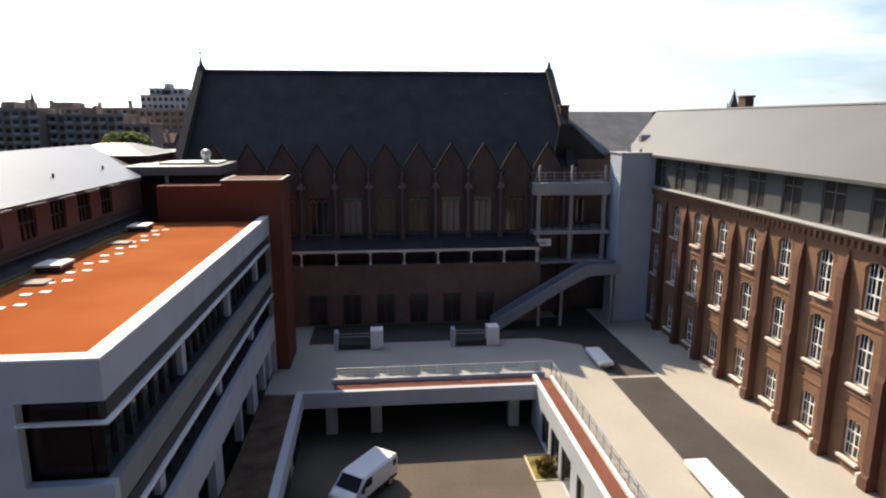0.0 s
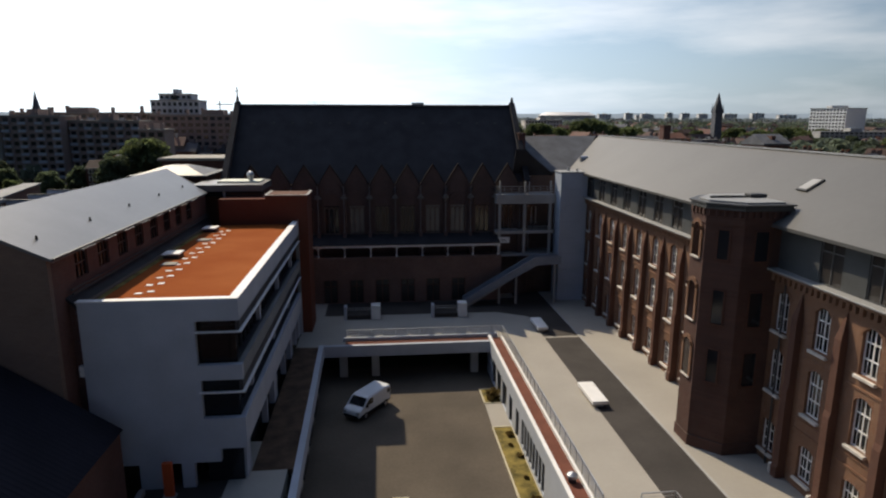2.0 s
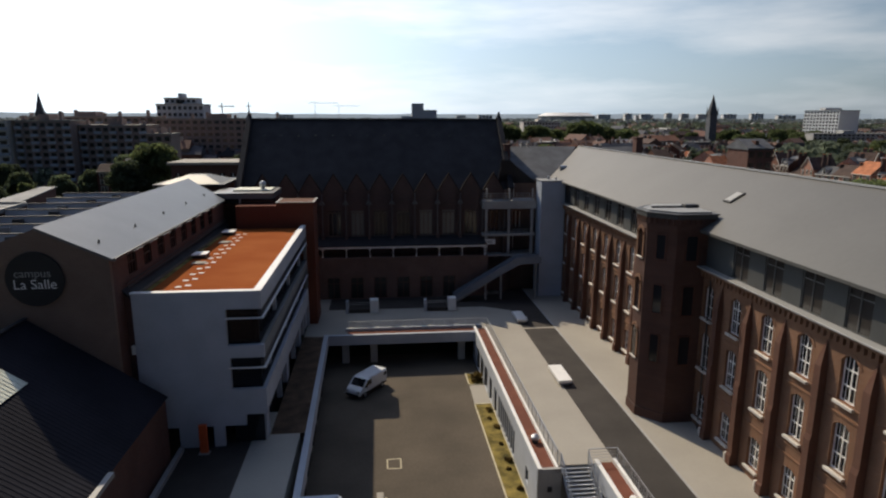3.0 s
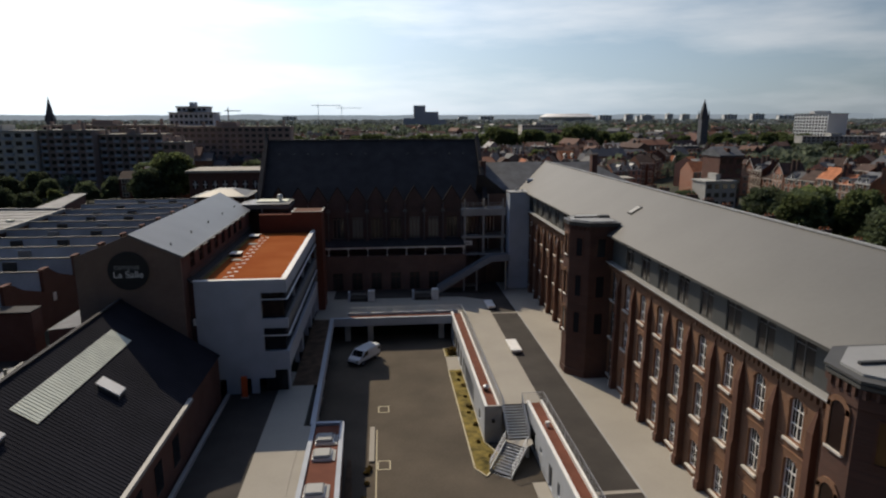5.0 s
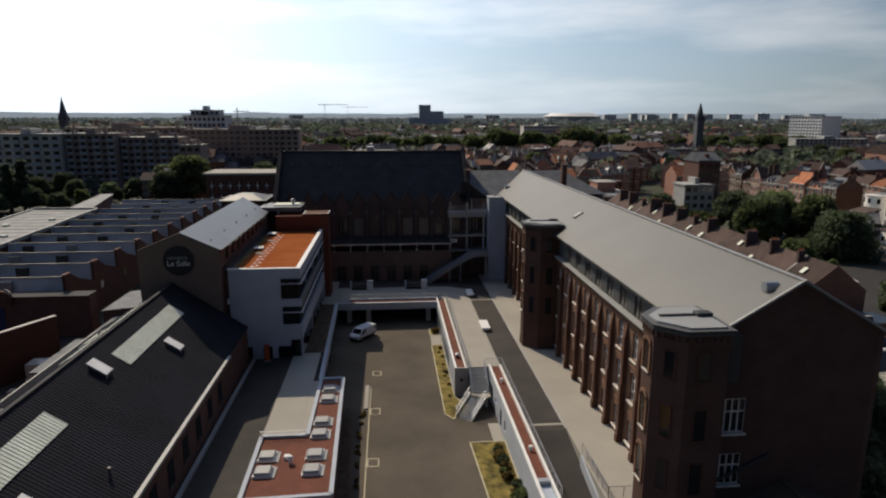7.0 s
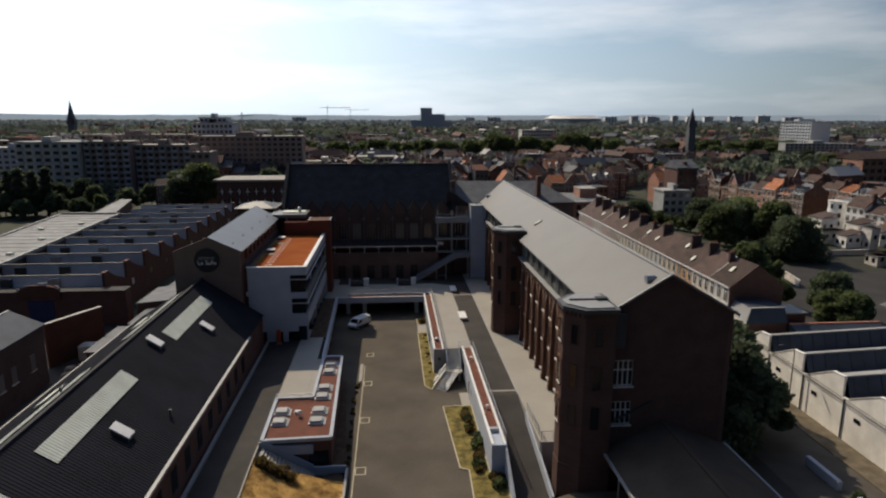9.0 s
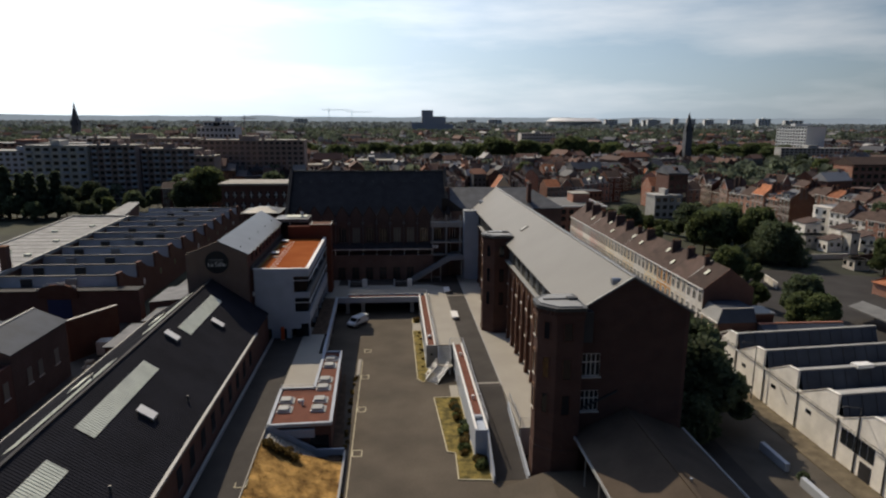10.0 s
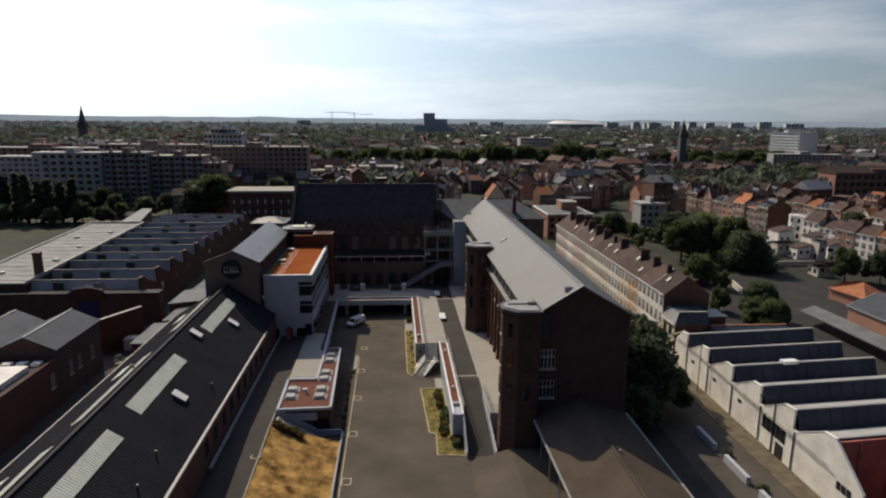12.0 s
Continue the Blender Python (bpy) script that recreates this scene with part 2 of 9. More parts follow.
M_REDROOF = mat("red_brown_roofing_felt", (0.145, 0.05, 0.03), 0.9, 0.14, 0.6, 8, 0.2)
M_GRASS = mat("dry_grass", (0.105, 0.088, 0.02), 0.95, 0.5, 0.8, 7, 0.4, tint=(0.18, 0.135, 0.035))
M_STRAW = mat("straw_grass", (0.23, 0.115, 0.022), 0.95, 0.45, 0.55, 4, 0.4, tint=(0.40, 0.235, 0.07))
M_CARPARK = mat("black_tarmac", (0.036, 0.033, 0.031), 0.92, 0.25, 0.15, 4, 0.1)
M_LINE = mat("yellowed_road_paint", (0.48, 0.43, 0.30), 0.8, 0.15, 2, 12)
M_GLASS = glass_mat("dark_window_glass", (0.016, 0.018, 0.021))
M_GLASS_WARM = glass_mat("brown_window_glass", (0.02, 0.011, 0.009), 0.2)
# pane colour lightened to stand in for reflections on attic and chapel glass
M_GLASS_LIFTED = glass_mat("lifted_grey_glass", (0.045, 0.04, 0.036), 0.2)
M_FRAME_DARK = mat("dark_grey_metal", (0.05, 0.05, 0.055), 0.5, 0.1, 1, 8, 0.02, metal=0.4)
M_FRAME_BROWN = mat("brown_joinery", (0.10, 0.045, 0.03), 0.7, 0.15, 1, 8)
M_PALLET = mat("weathered_pallet_wood", (0.42, 0.36, 0.28), 0.9, 0.25, 1.0, 12, 0.2, rnd=0.2)
M_STEEL = mat("galvanised_steel", (0.42, 0.43, 0.44), 0.42, 0.1, 1, 8, 0.02, metal=0.7)
M_CORR = mat("black_corrugated_sheet", (0.023, 0.023, 0.029), 0.9, 0.16, 0.25, 3, 0.05, spec=0.06)
M_TRANSL = mat("milky_rooflight_sheet", (0.66, 0.68, 0.57), 0.6, 0.08, 0.8, 5, 0.03)
M_LIFT = mat("pale_blue_grey_cladding", (0.40, 0.45, 0.525), 0.6, 0.07, 0.4, 4, 0.03)
M_STAIR = mat("blue_grey_painted_steel", (0.24, 0.27, 0.31), 0.6, 0.1, 0.6, 6, 0.03)
# pale base colour stands in for bright reflections in some panes
M_GLASS_PALE = glass_mat("pale_reflecting_glass", (0.17, 0.165, 0.15), 0.3)
M_TRACERY = mat("dark_stone_tracery", (0.15, 0.125, 0.105), 0.9, 0.2, 1.0, 8)
M_FELT_PALE = mat("bleached_grey_felt", (0.27, 0.268, 0.26), 0.85, 0.2, 0.3, 3, 0.08)
M_FELT = mat("weathered_grey_felt", (0.16, 0.16, 0.155), 0.9, 0.2, 0.3, 3, 0.08)
M_TILE = mat("brown_clay_tiles", (0.075, 0.049, 0.04), 0.9, 0.25, 0.6, 5, 0.3, rnd=0.3, space="object")
M_TILE_ORANGE = mat("orange_clay_tiles", (0.33, 0.125, 0.06), 0.9, 0.25, 0.6, 5, 0.3, rnd=0.3, space="object")
M_LEANTO = mat("grey_brown_roof_sheet", (0.085, 0.066, 0.05), 0.9, 0.15, 0.3, 3, 0.05, spec=0.1)
# far and distant leaf colours are paled and blued to imitate haze
M_WOOD_FAR = mat("far_foliage_hazed", (0.095, 0.118, 0.095), 0.9, 0.35, 0.02, 0.3, 0.0, tint=(0.135, 0.16, 0.11))
M_WOOD_HAZY = mat("distant_foliage_hazed", (0.19, 0.22, 0.225), 0.9, 0.25, 0.01, 0.2, 0.0)
M_ROOF_GREY = mat("grey_roof", (0.10, 0.105, 0.115), 0.75, 0.25, 0.5, 5, 0.2, rnd=0.35, space="object")
M_LEAF = mat("leaf_green", (0.105, 0.14, 0.06), 0.85, 0.3, 0.5, 3, 0.3, rnd=0.25, tint=(0.13, 0.155, 0.062))
M_LEAF_DARK = mat("dark_leaf_green", (0.095, 0.12, 0.066), 0.85, 0.3, 0.5, 3, 0.3, rnd=0.3)
M_LEAF_POPLAR = mat("poplar_leaf", (0.13, 0.16, 0.10), 0.85, 0.2, 0.5, 3, 0.3, rnd=0.3)
M_LEAF_OLIVE = mat("olive_leaf", (0.15, 0.105, 0.035), 0.85, 0.4, 1.0, 6, 0.3)
M_DRYBED = mat("dry_brown_planting", (0.085, 0.055, 0.035), 0.95, 0.4, 0.8, 6, 0.5)
M_BARK = mat("bark", (0.10, 0.075, 0.05), 0.95, 0.3, 2, 10, 0.5)
M_SIGN = mat("matt_black_panel", (0.02, 0.02, 0.021), 0.5, 0.1, 1, 5, 0.0)
M_VAN = mat("white_car_paint", (0.68, 0.70, 0.72), 0.3, 0.03, 1, 5, 0.0, spec=0.5)
M_RUBBER = mat("black_rubber", (0.02, 0.02, 0.02), 0.8, 0.1, 3, 12)
M_ORANGE = mat("orange_enamel", (0.55, 0.10, 0.03), 0.5, 0.1, 1, 8)
M_BLUE_SHED = mat("blue_grey_glazing_sheet", (0.05, 0.06, 0.08), 0.65, 0.2, 0.3, 4, 0.03, spec=0.15)
M_CITY = mat("far_city_ground", (0.042, 0.040, 0.033), 0.95, 0.4, 0.03, 0.2, 0.0, tint=(0.04, 0.045, 0.024))
M_RED_PAINT = mat("red_painted_wall", (0.46, 0.15, 0.11), 0.8, 0.15, 0.5, 5)


def translucent(m, share=0.5):
    """Leaves let part of the light through."""
    n, l = m.node_tree.nodes, m.node_tree.links
    p = n["Principled BSDF"]
    t, mx = n.new("ShaderNodeBsdfTranslucent"), n.new("ShaderNodeMixShader")
    src = p.inputs["Base Color"].links[0].from_socket
    l.new(src, t.inputs["Color"])
    mx.inputs[0].default_value = share
    l.new(p.outputs[0], mx.inputs[1])
    l.new(t.outputs[0], mx.inputs[2])
    l.new(mx.outputs[0], n["Material Output"].inputs["Surface"])


for m_ in (M_LEAF, M_LEAF_DARK, M_LEAF_OLIVE, M_LEAF_POPLAR, M_WOOD_FAR, M_WOOD_HAZY):
    translucent(m_)

# ---- building helpers ----
BASE = {}


def thing(name, at, label, category, group="", kind=""):
    """An Empty at the base of a thing; parts() are given in world metres and hung under it."""
    ob = new(name)
    ob.empty_display_size = 0.3
    ob.location = at
    BASE[ob] = Vector(at)
    return tagged(ob, label, category, group, kind)


def mesh_from(name, bm, material, smooth=False):
    me = bpy.data.meshes.new(name)
    bmesh.ops.recalc_face_normals(bm, faces=bm.faces[:])
    bm.to_mesh(me)
    bm.free()
    for m in (material if isinstance(material, (list, tuple)) else [material]):
        me.materials.append(m)
    if smooth:
        for f in me.polygons:
            f.use_smooth = True
    return me


def part(name, bm, material, parent, label="", smooth=False):
    """Links a bmesh, in world metres, as one mesh under a thing or a part."""
    o = BASE[parent]
    bmesh.ops.translate(bm, vec=-o, verts=bm.verts[:])
    ob = new(name, mesh_from(name, bm, material, smooth))
    ob.parent = parent
    BASE[ob] = o
    return tagged(ob, label)


def share(name, mesh, parent, m):
    """A piece on shared mesh data, at the pose m in world metres under its parent."""
    ob = new(name, mesh)
    ob.parent = parent
    ob.matrix_basis = Matrix.Translation(-BASE[parent]) @ m
    BASE[ob] = BASE[parent]
    return ob


def solid(name, bm, material, label, category, kind="structure", group="", smooth=False):
    """A thing that is one mesh with no parts, with its origin at the foot of its bounds."""
    xs = [v.co for v in bm.verts]
    o = Vector(((min(c.x for c in xs) + max(c.x for c in xs)) / 2, (min(c.y for c in xs) + max(c.y for c in xs)) / 2, min(c.z for c in xs)))
    bmesh.ops.translate(bm, vec=-o, verts=bm.verts[:])
    ob = new(name, mesh_from(name, bm, material, smooth))
    ob.location = o
    BASE[ob] = o
    return tagged(ob, label, category, group, kind)


def B():
    return bmesh.new()


def box(bm, x0, x1, y0, y1, z0, z1, bevel=0.0):
    vs = [bm.verts.new((x, y, z)) for z in (z0, z1) for y in (y0, y1) for x in (x0, x1)]
    fs = [bm.faces.new([vs[i] for i in q]) for q in ((0, 2, 3, 1), (4, 5, 7, 6), (0, 1, 5, 4), (2, 6, 7, 3), (0, 4, 6, 2), (1, 3, 7, 5))]
    if bevel:
        es = {e for f in fs for e in f.edges}
        bmesh.ops.bevel(bm, geom=list(es), offset=bevel, segments=1, affect="EDGES")
    return bm


def prism(bm, poly, axis, lo, hi):
    """Extrudes a polygon along an axis: poly holds (y, z) for 'x', (x, z) for 'y', (x, y) for 'z'."""
    def at(p, h):
        return {"x": (h, p[0], p[1]), "y": (p[0], h, p[1]), "z": (p[0], p[1], h)}[axis]
    a = [bm.verts.new(at(p, lo)) for p in poly]
    b = [bm.verts.new(at(p, hi)) for p in poly]
    n = len(poly)
    bm.faces.new(a)
    bm.faces.new(b[::-1])
    for i in range(n):
        bm.faces.new((a[i], b[i], b[(i + 1) % n], a[(i + 1) % n]))
    return bm


def slab(bm, corners, thick):
    """A sheet of four or more corners with a thickness downwards."""
    a = [bm.verts.new(c) for c in corners]
    b = [bm.verts.new((c[0], c[1], c[2] - thick)) for c in corners]
    n = len(corners)
    bm.faces.new(a)
    bm.faces.new(b[::-1])
    for i in range(n):
        bm.faces.new((a[i], b[i], b[(i + 1) % n], a[(i + 1) % n]))
    return bm


def tube(bm, a, b, r0, r1=None, seg=8):
    """A round bar from a to b."""
    a, b = Vector(a), Vector(b)
    r1 = r0 if r1 is None else r1
    q = (b - a).to_track_quat("Z", "Y")
    rings = []
    for c, r in ((a, r0), (b, r1)):
        rings.append([bm.verts.new(c + q @ Vector((r * math.cos(k * math.tau / seg), r * math.sin(k * math.tau / seg), 0))) for k in range(seg)])
    for k in range(seg):
        bm.faces.new((rings[0][k], rings[0][(k + 1) % seg], rings[1][(k + 1) % seg], rings[1][k]))
    bm.faces.new(rings[0][::-1])
    bm.faces.new(rings[1])
    return bm


def bar(bm, a, b, w, h=None):
    """A square bar from a to b, w wide and h deep."""
    a, b = Vector(a), Vector(b)
    h = w if h is None else h
    q = (b - a).to_track_quat("Z", "Y")
    rings = []
    for c in (a, b):
        rings.append([c + q @ Vector((sx * w / 2, sy * h / 2, 0)) for sx, sy in ((-1, -1), (1, -1), (1, 1), (-1, 1))])
    v = [[bm.verts.new(p) for p in r] for r in rings]
    for k in range(4):
        bm.faces.new((v[0][k], v[0][(k + 1) % 4], v[1][(k + 1) % 4], v[1][k]))
    bm.faces.new(v[0][::-1])
    bm.faces.new(v[1])
    return bm


def wall_grid(bm, us, zs, solid_at, place, w0, w1):
    """One closed wall out of grid cells: place(u, w, z) gives the point, solid_at tells cells from openings."""
    seen = {}

    def v(i, j, w):
        if (i, j, w) not in seen:
            seen[i, j, w] = bm.verts.new(place(us[i], (w0, w1)[w], zs[j]))
        return seen[i, j, w]
    full = {(i, j) for i in range(len(us) - 1) for j in range(len(zs) - 1) if solid_at((us[i] + us[i + 1]) / 2, (zs[j] + zs[j + 1]) / 2)}
    for i, j in full:
        for w in (0, 1):
            bm.faces.new((v(i, j, w), v(i + 1, j, w), v(i + 1, j + 1, w), v(i, j + 1, w)))
        for (di, dj), (p, q) in {(-1, 0): ((0, 0), (0, 1)), (1, 0): ((1, 0), (1, 1)), (0, -1): ((0, 0), (1, 0)), (0, 1): ((0, 1), (1, 1))}.items():
            if (i + di, j + dj) not in full:
                bm.faces.new((v(i + p[0], j + p[1], 0), v(i + q[0], j + q[1], 0), v(i + q[0], j + q[1], 1), v(i + p[0], j + p[1], 1)))
    return bm


def cell_lines(lo, hi, cuts):
    return sorted({lo, hi, *[c for c in cuts if lo < c < hi]})


def wall_x(bm, x0, x1, ya, yb, za, zb, holes):
    """A wall in the plane of x with thickness x0..x1 and true openings (y0, y1, z0, z1)."""
    us = cell_lines(ya, yb, [c for h in holes for c in h[:2]])
    zs = cell_lines(za, zb, [c for h in holes for c in h[2:]])
    return wall_grid(bm, us, zs, lambda u, z: not any(h[0] < u < h[1] and h[2] < z < h[3] for h in holes), lambda u, w, z: (w, u, z), x0, x1)


def wall_y(bm, y0, y1, xa, xb, za, zb, holes):
    """The same in the plane of y, openings (x0, x1, z0, z1)."""
    us = cell_lines(xa, xb, [c for h in holes for c in h[:2]])
    zs = cell_lines(za, zb, [c for h in holes for c in h[2:]])
    return wall_grid(bm, us, zs, lambda u, z: not any(h[0] < u < h[1] and h[2] < z < h[3] for h in holes), lambda u, w, z: (u, w, z), y0, y1)


def arch_fill(bm, w, rise, h, thick, seg=8):
    """The brick between a flat lintel and a segmental arch: w wide, h high, arch rising from its foot; local x, z, depth y."""
    # split in strips so that every face is convex
    for k in range(seg):
        xa, xb = -w / 2 + w * k / seg, -w / 2 + w * (k + 1) / seg
        za, zb = rise * (1 - (2 * xa / w) ** 2), rise * (1 - (2 * xb / w) ** 2)
        prism(bm, [(xa, za), (xb, zb), (xb, h), (xa, h)], "y", 0, thick)
    return bm


def frame_bars(bm, w, h, bars_v, bars_h, t=0.07, d=0.06):
    """A window frame with bars in local x and z."""
    xs, zs = [-w / 2, -w / 2 + t], [0, t]
    for f in bars_v:
        xs += [-w / 2 + w * f - t * 0.4, -w / 2 + w * f + t * 0.4]
    for f in bars_h:
        zs += [h * f - t * 0.4, h * f + t * 0.4]
    xs += [w / 2 - t, w / 2]
    zs += [h - t, h]
    v = {(i, j, k): bm.verts.new((xs[i], k * d, zs[j])) for i in range(len(xs)) for j in range(len(zs)) for k in (0, 1)}

    def bar_cell(i, j):
        return 0 <= i < len(xs) - 1 and 0 <= j < len(zs) - 1 and (i % 2 == 0 or j % 2 == 0)

    for i in range(len(xs) - 1):
        for j in range(len(zs) - 1):
            if not bar_cell(i, j):
                continue
            for k in (0, 1):
                bm.faces.new([v[i, j, k], v[i + 1, j, k], v[i + 1, j + 1, k], v[i, j + 1, k]])
            for di, dj, a, b in ((-1, 0, (i, j), (i, j + 1)), (1, 0, (i + 1, j), (i + 1, j + 1)), (0, -1, (i, j), (i + 1, j)), (0, 1, (i, j + 1), (i + 1, j + 1))):
                if not bar_cell(i + di, j + dj):
                    bm.faces.new([v[a[0], a[1], 0], v[b[0], b[1], 0], v[b[0], b[1], 1], v[a[0], a[1], 1]])
    return bm

# ---- ground, court and terrace ----
T = 3.67                                    # terrace above the court
bm = B()
slab(bm, [(-5000, -900, -0.06), (5000, -900, -0.06), (5000, 4900, -0.06), (-5000, 4900, -0.06)], 1.0)
ground = solid("ground", bm, M_CITY, "flat city ground of earth, grass and paving", "ground")

bm = B()
slab(bm, [(-7.2, -62, 0.0), (30, -62, 0.0), (30, 46, 0.0), (-7.2, 46, 0.0)], 0.3)
court = solid("road", bm, M_ASPHALT, "worn brown-grey asphalt of the sunken court", "road")

# terrace behind the court, open below for the covered parking
bm = B()
prism(bm, [(-9.4, 43.2), (11.2, 43.2), (11.2, 44.22), (12.5, 44.22), (12.5, 50.5), (-9.4, 50.5)], "z", T - 0.45, T)
box(bm, -9.4, 12.5, 50.5, 62, 0, T)
deck = solid("terrace", bm, M_CONCRETE, "pale concrete deck over covered parking bays", "terrace")
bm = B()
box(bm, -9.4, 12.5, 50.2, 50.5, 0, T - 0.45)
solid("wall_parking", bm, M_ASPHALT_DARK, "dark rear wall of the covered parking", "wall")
# terrace on the building's side
bm = B()
box(bm, 12.5, 17.2, 13.2, 62, -0.2, T)
box(bm, 21.2, 26.2, -16.6, 62, -0.2, T - 0.004)
solid("pavement", bm, M_CONCRETE, "pale concrete terrace paving in the sun", "pavement")
# asphalt strip and the ramp that it becomes
bm = B()
prism(bm, [(62, 0), (62, T - 0.03), (-4.2, T - 0.03), (-22.5, 0.03), (-22.5, 0)], "x", 17.2, 21.2)
solid("ramp", bm, M_ASPHALT_DARK, "dark asphalt walkway that slopes down to the court", "ramp")
# dark play area before the chapel
bm = B()
prism(bm, [(-7.3, 53.6), (13.7, 53.4), (17.3, 51.2), (17.3, 59.4), (-7.3, 58.7)], "z", T, T + 0.012)
solid("pavement_dark", bm, M_ASPHALT_DARK, "dark asphalt playground strip before the chapel", "pavement")
# pale cross strips in the asphalt
for y in (43.9, -2.95):
    bm = B()
    box(bm, 17.2, 21.2, y - 0.22, y + 0.22, T - 0.06, T + 0.008)
    solid("paving_strip", bm, M_CONCRETE, "pale concrete strip across the asphalt walkway", "paving", group="strips across the walkway")
# kerbs along the walkway
bm = B()
box(bm, 21.1, 21.28, -4.0, 62, T - 0.03, T + 0.02)
solid("kerb", bm, M_CONCRETE_GREY, "flush concrete kerb beside the walkway", "kerb")

# lane on the workshop's side, level with the terrace and falling away
bm = B()
prism(bm, [(46, -0.2), (46, T), (-20, T), (-75, 0.6), (-75, -0.2)], "x", -16.2, -10.62)
lane = solid("lane", bm, M_ASPHALT_DARK, "grey asphalt lane between workshop and court", "lane")
bm = B()
prism(bm, [(24, T), (24, T + 0.03), (-4.0, T + 0.03), (-4.0, T)], "x", -10.7, -7.0)
box(bm, -9.4, -7.0, 10.5, 24, 0, T)
box(bm, -9.4, -5.9, -3.9, 10.5, 0, T)
solid("pavement_lane", bm, M_CONCRETE, "pale concrete paving beside the lane", "pavement")
bm = B()
box(bm, -15.95, -15.6, -30, 18, T, T + 0.35)
solid("kerb_lane", bm, M_CONCRETE_GREY, "raised concrete plinth along the workshop", "kerb")

bm = B()
bar(bm, (-10.62, -15.2, T + 0.03), (-10.62, -20, T + 0.03), 0.16, 0.2)
bar(bm, (-10.62, -20, T + 0.03), (-10.62, -58, T - 38 * 0.0558 + 0.03), 0.16, 0.2)
solid("kerb_bank", bm, M_CONCRETE, "pale kerb between lane and grass bank", "kerb")
# rims of the sunken court: coping, red felt roof edge and fascia
r = thing("parapet", (1, 43.4, 0), "white concrete edge beam over the parking bays", "parapet", kind="structure")
bm = B()
box(bm, -6.9, 11.2, 42.8, 43.25, T - 1.05, T + 0.18, 0.02)
part("edge_beam", bm, M_WHITE, r)
bm = B()
box(bm, -4.3, 11.2, 43.3, 44.5, T + 0.02, T + 0.09)
part("roof_felt", bm, M_REDROOF, r)
bm = B()
box(bm, -4.6, 12.1, 44.55, 44.85, T, T + 0.42, 0.02)
part("upstand", bm, M_WHITE, r, "white upstand lit along its top")
for x in (-4.6, -1.2, 9.5):
    bm = B()
    box(bm, x - 0.42, x + 0.42, 43.7, 44.5, 0, T - 0.5, 0.03)
    p = part("pillar", bm, M_CONCRETE_GREY, r)
    bm = B()
    box(bm, x - 0.14, x + 0.14, 43.62, 43.7, T - 1.0, T - 0.75, 0.02)
    part("lamp", bm, M_FRAME_DARK, p, "small dark wall lamp")

# long low wing between court and walkway
w = thing("low_wing", (11.9, 27.5, 0), "low white wing with red felt roof and glazed front", "building")
holes = [(31.2, 32.6, 0.05, 2.6), (28.6, 29.8, 0.05, 2.6)]
for k in range(8):
    holes.append((20.2 + k * 0.95, 20.2 + k * 0.95 + 0.75, 0.35, 2.75))
holes += [(15.2, 16.1, 0.9, 2.1)]
holes += [(33.8 + k * 2.6, 35.9 + k * 2.6, 0.05, 2.6) for k in range(3)]
bm = B()
wall_x(bm, 11.0, 11.25, 12.25, 44.2, 0, T + 0.35, holes)
part("wall", bm, M_WHITE, w)
bm = B()
box(bm, 10.98, 11.28, 12.2, 44.2, T + 0.35, T + 0.42, 0.01)
box(bm, 12.4, 12.6, 12.2, 44.2, T + 0.0, T + 0.30, 0.01)
part("coping", bm, M_WHITE_PAINT, w)
bm = B()
box(bm, 11.26, 12.4, 12.4, 44.2, T - 0.2, T + 0.06)
part("roof", bm, M_REDROOF, w, "red-brown felt roof")
bm = B()
wall_y(bm, 12.2, 12.45, 11.0, 12.75, 0, T + 0.35, [])
part("end_wall", bm, M_CONCRETE_GREY, w, "grey rendered end wall")
bm = B()
box(bm, 11.7, 12.05, 12.1, 12.2, 2.2, 2.6, 0.02)
part("vent_grille", bm, M_FRAME_DARK, w, "small dark vent grille")
bm = B()
box(bm, 12.5, 12.75, 12.45, 44, 0, T - 0.01)
part("back_wall", bm, M_CONCRETE_GREY, w)
for h in holes:
    bm = B()
    box(bm, 11.16, 11.20, h[0], h[1], h[2], h[3])
    part("pane", bm, M_GLASS, w)
    bm = B()
    box(bm, 11.10, 11.16, h[0], h[0] + 0.06, h[2], h[3])
    box(bm, 11.10, 11.16, h[1] - 0.06, h[1], h[2], h[3])
    box(bm, 11.10, 11.16, h[0] + 0.06, h[1] - 0.06, h[3] - 0.07, h[3])
    part("window_frame", bm, M_FRAME_DARK, w)

# second low wing beyond the stairs, beside the ramp
w = thing("low_wing", (16.4, -2.8, 0), "low white wing with red felt roof beside the ramp", "building")
holes = [(3.0, 4.1, 0.05, 2.3), (0.6, 1.3, 0.9, 2.2), (6.6, 7.4, 1.5, 2.1), (9.2, 11.8, 0.1, 2.4)]
bm = B()
wall_x(bm, 15.55, 15.8, -17.4, 13.2, 0, T + 0.3, holes)
part("wall", bm, M_WHITE, w)
bm = B()
box(bm, 15.5, 15.82, -17.4, 13.2, T + 0.3, T + 0.37, 0.01)
box(bm, 16.95, 17.2, -17.4, 13.2, T, T + 0.36, 0.01)
part("coping", bm, M_WHITE_PAINT, w)
bm = B()
box(bm, 15.8, 16.95, -13.3, 13.2, T - 0.2, T + 0.05)
part("roof", bm, M_REDROOF, w, "red-brown felt roof")
bm = B()
box(bm, 15.8, 16.95, -17.2, -13.9, T - 0.6, T - 0.15)
part("roof_light", bm, M_LIFT, w, "grey glazed roof hatch")
bm = B()
box(bm, 15.8, 16.95, -13.9, -13.3, T - 0.2, T + 0.3, 0.02)
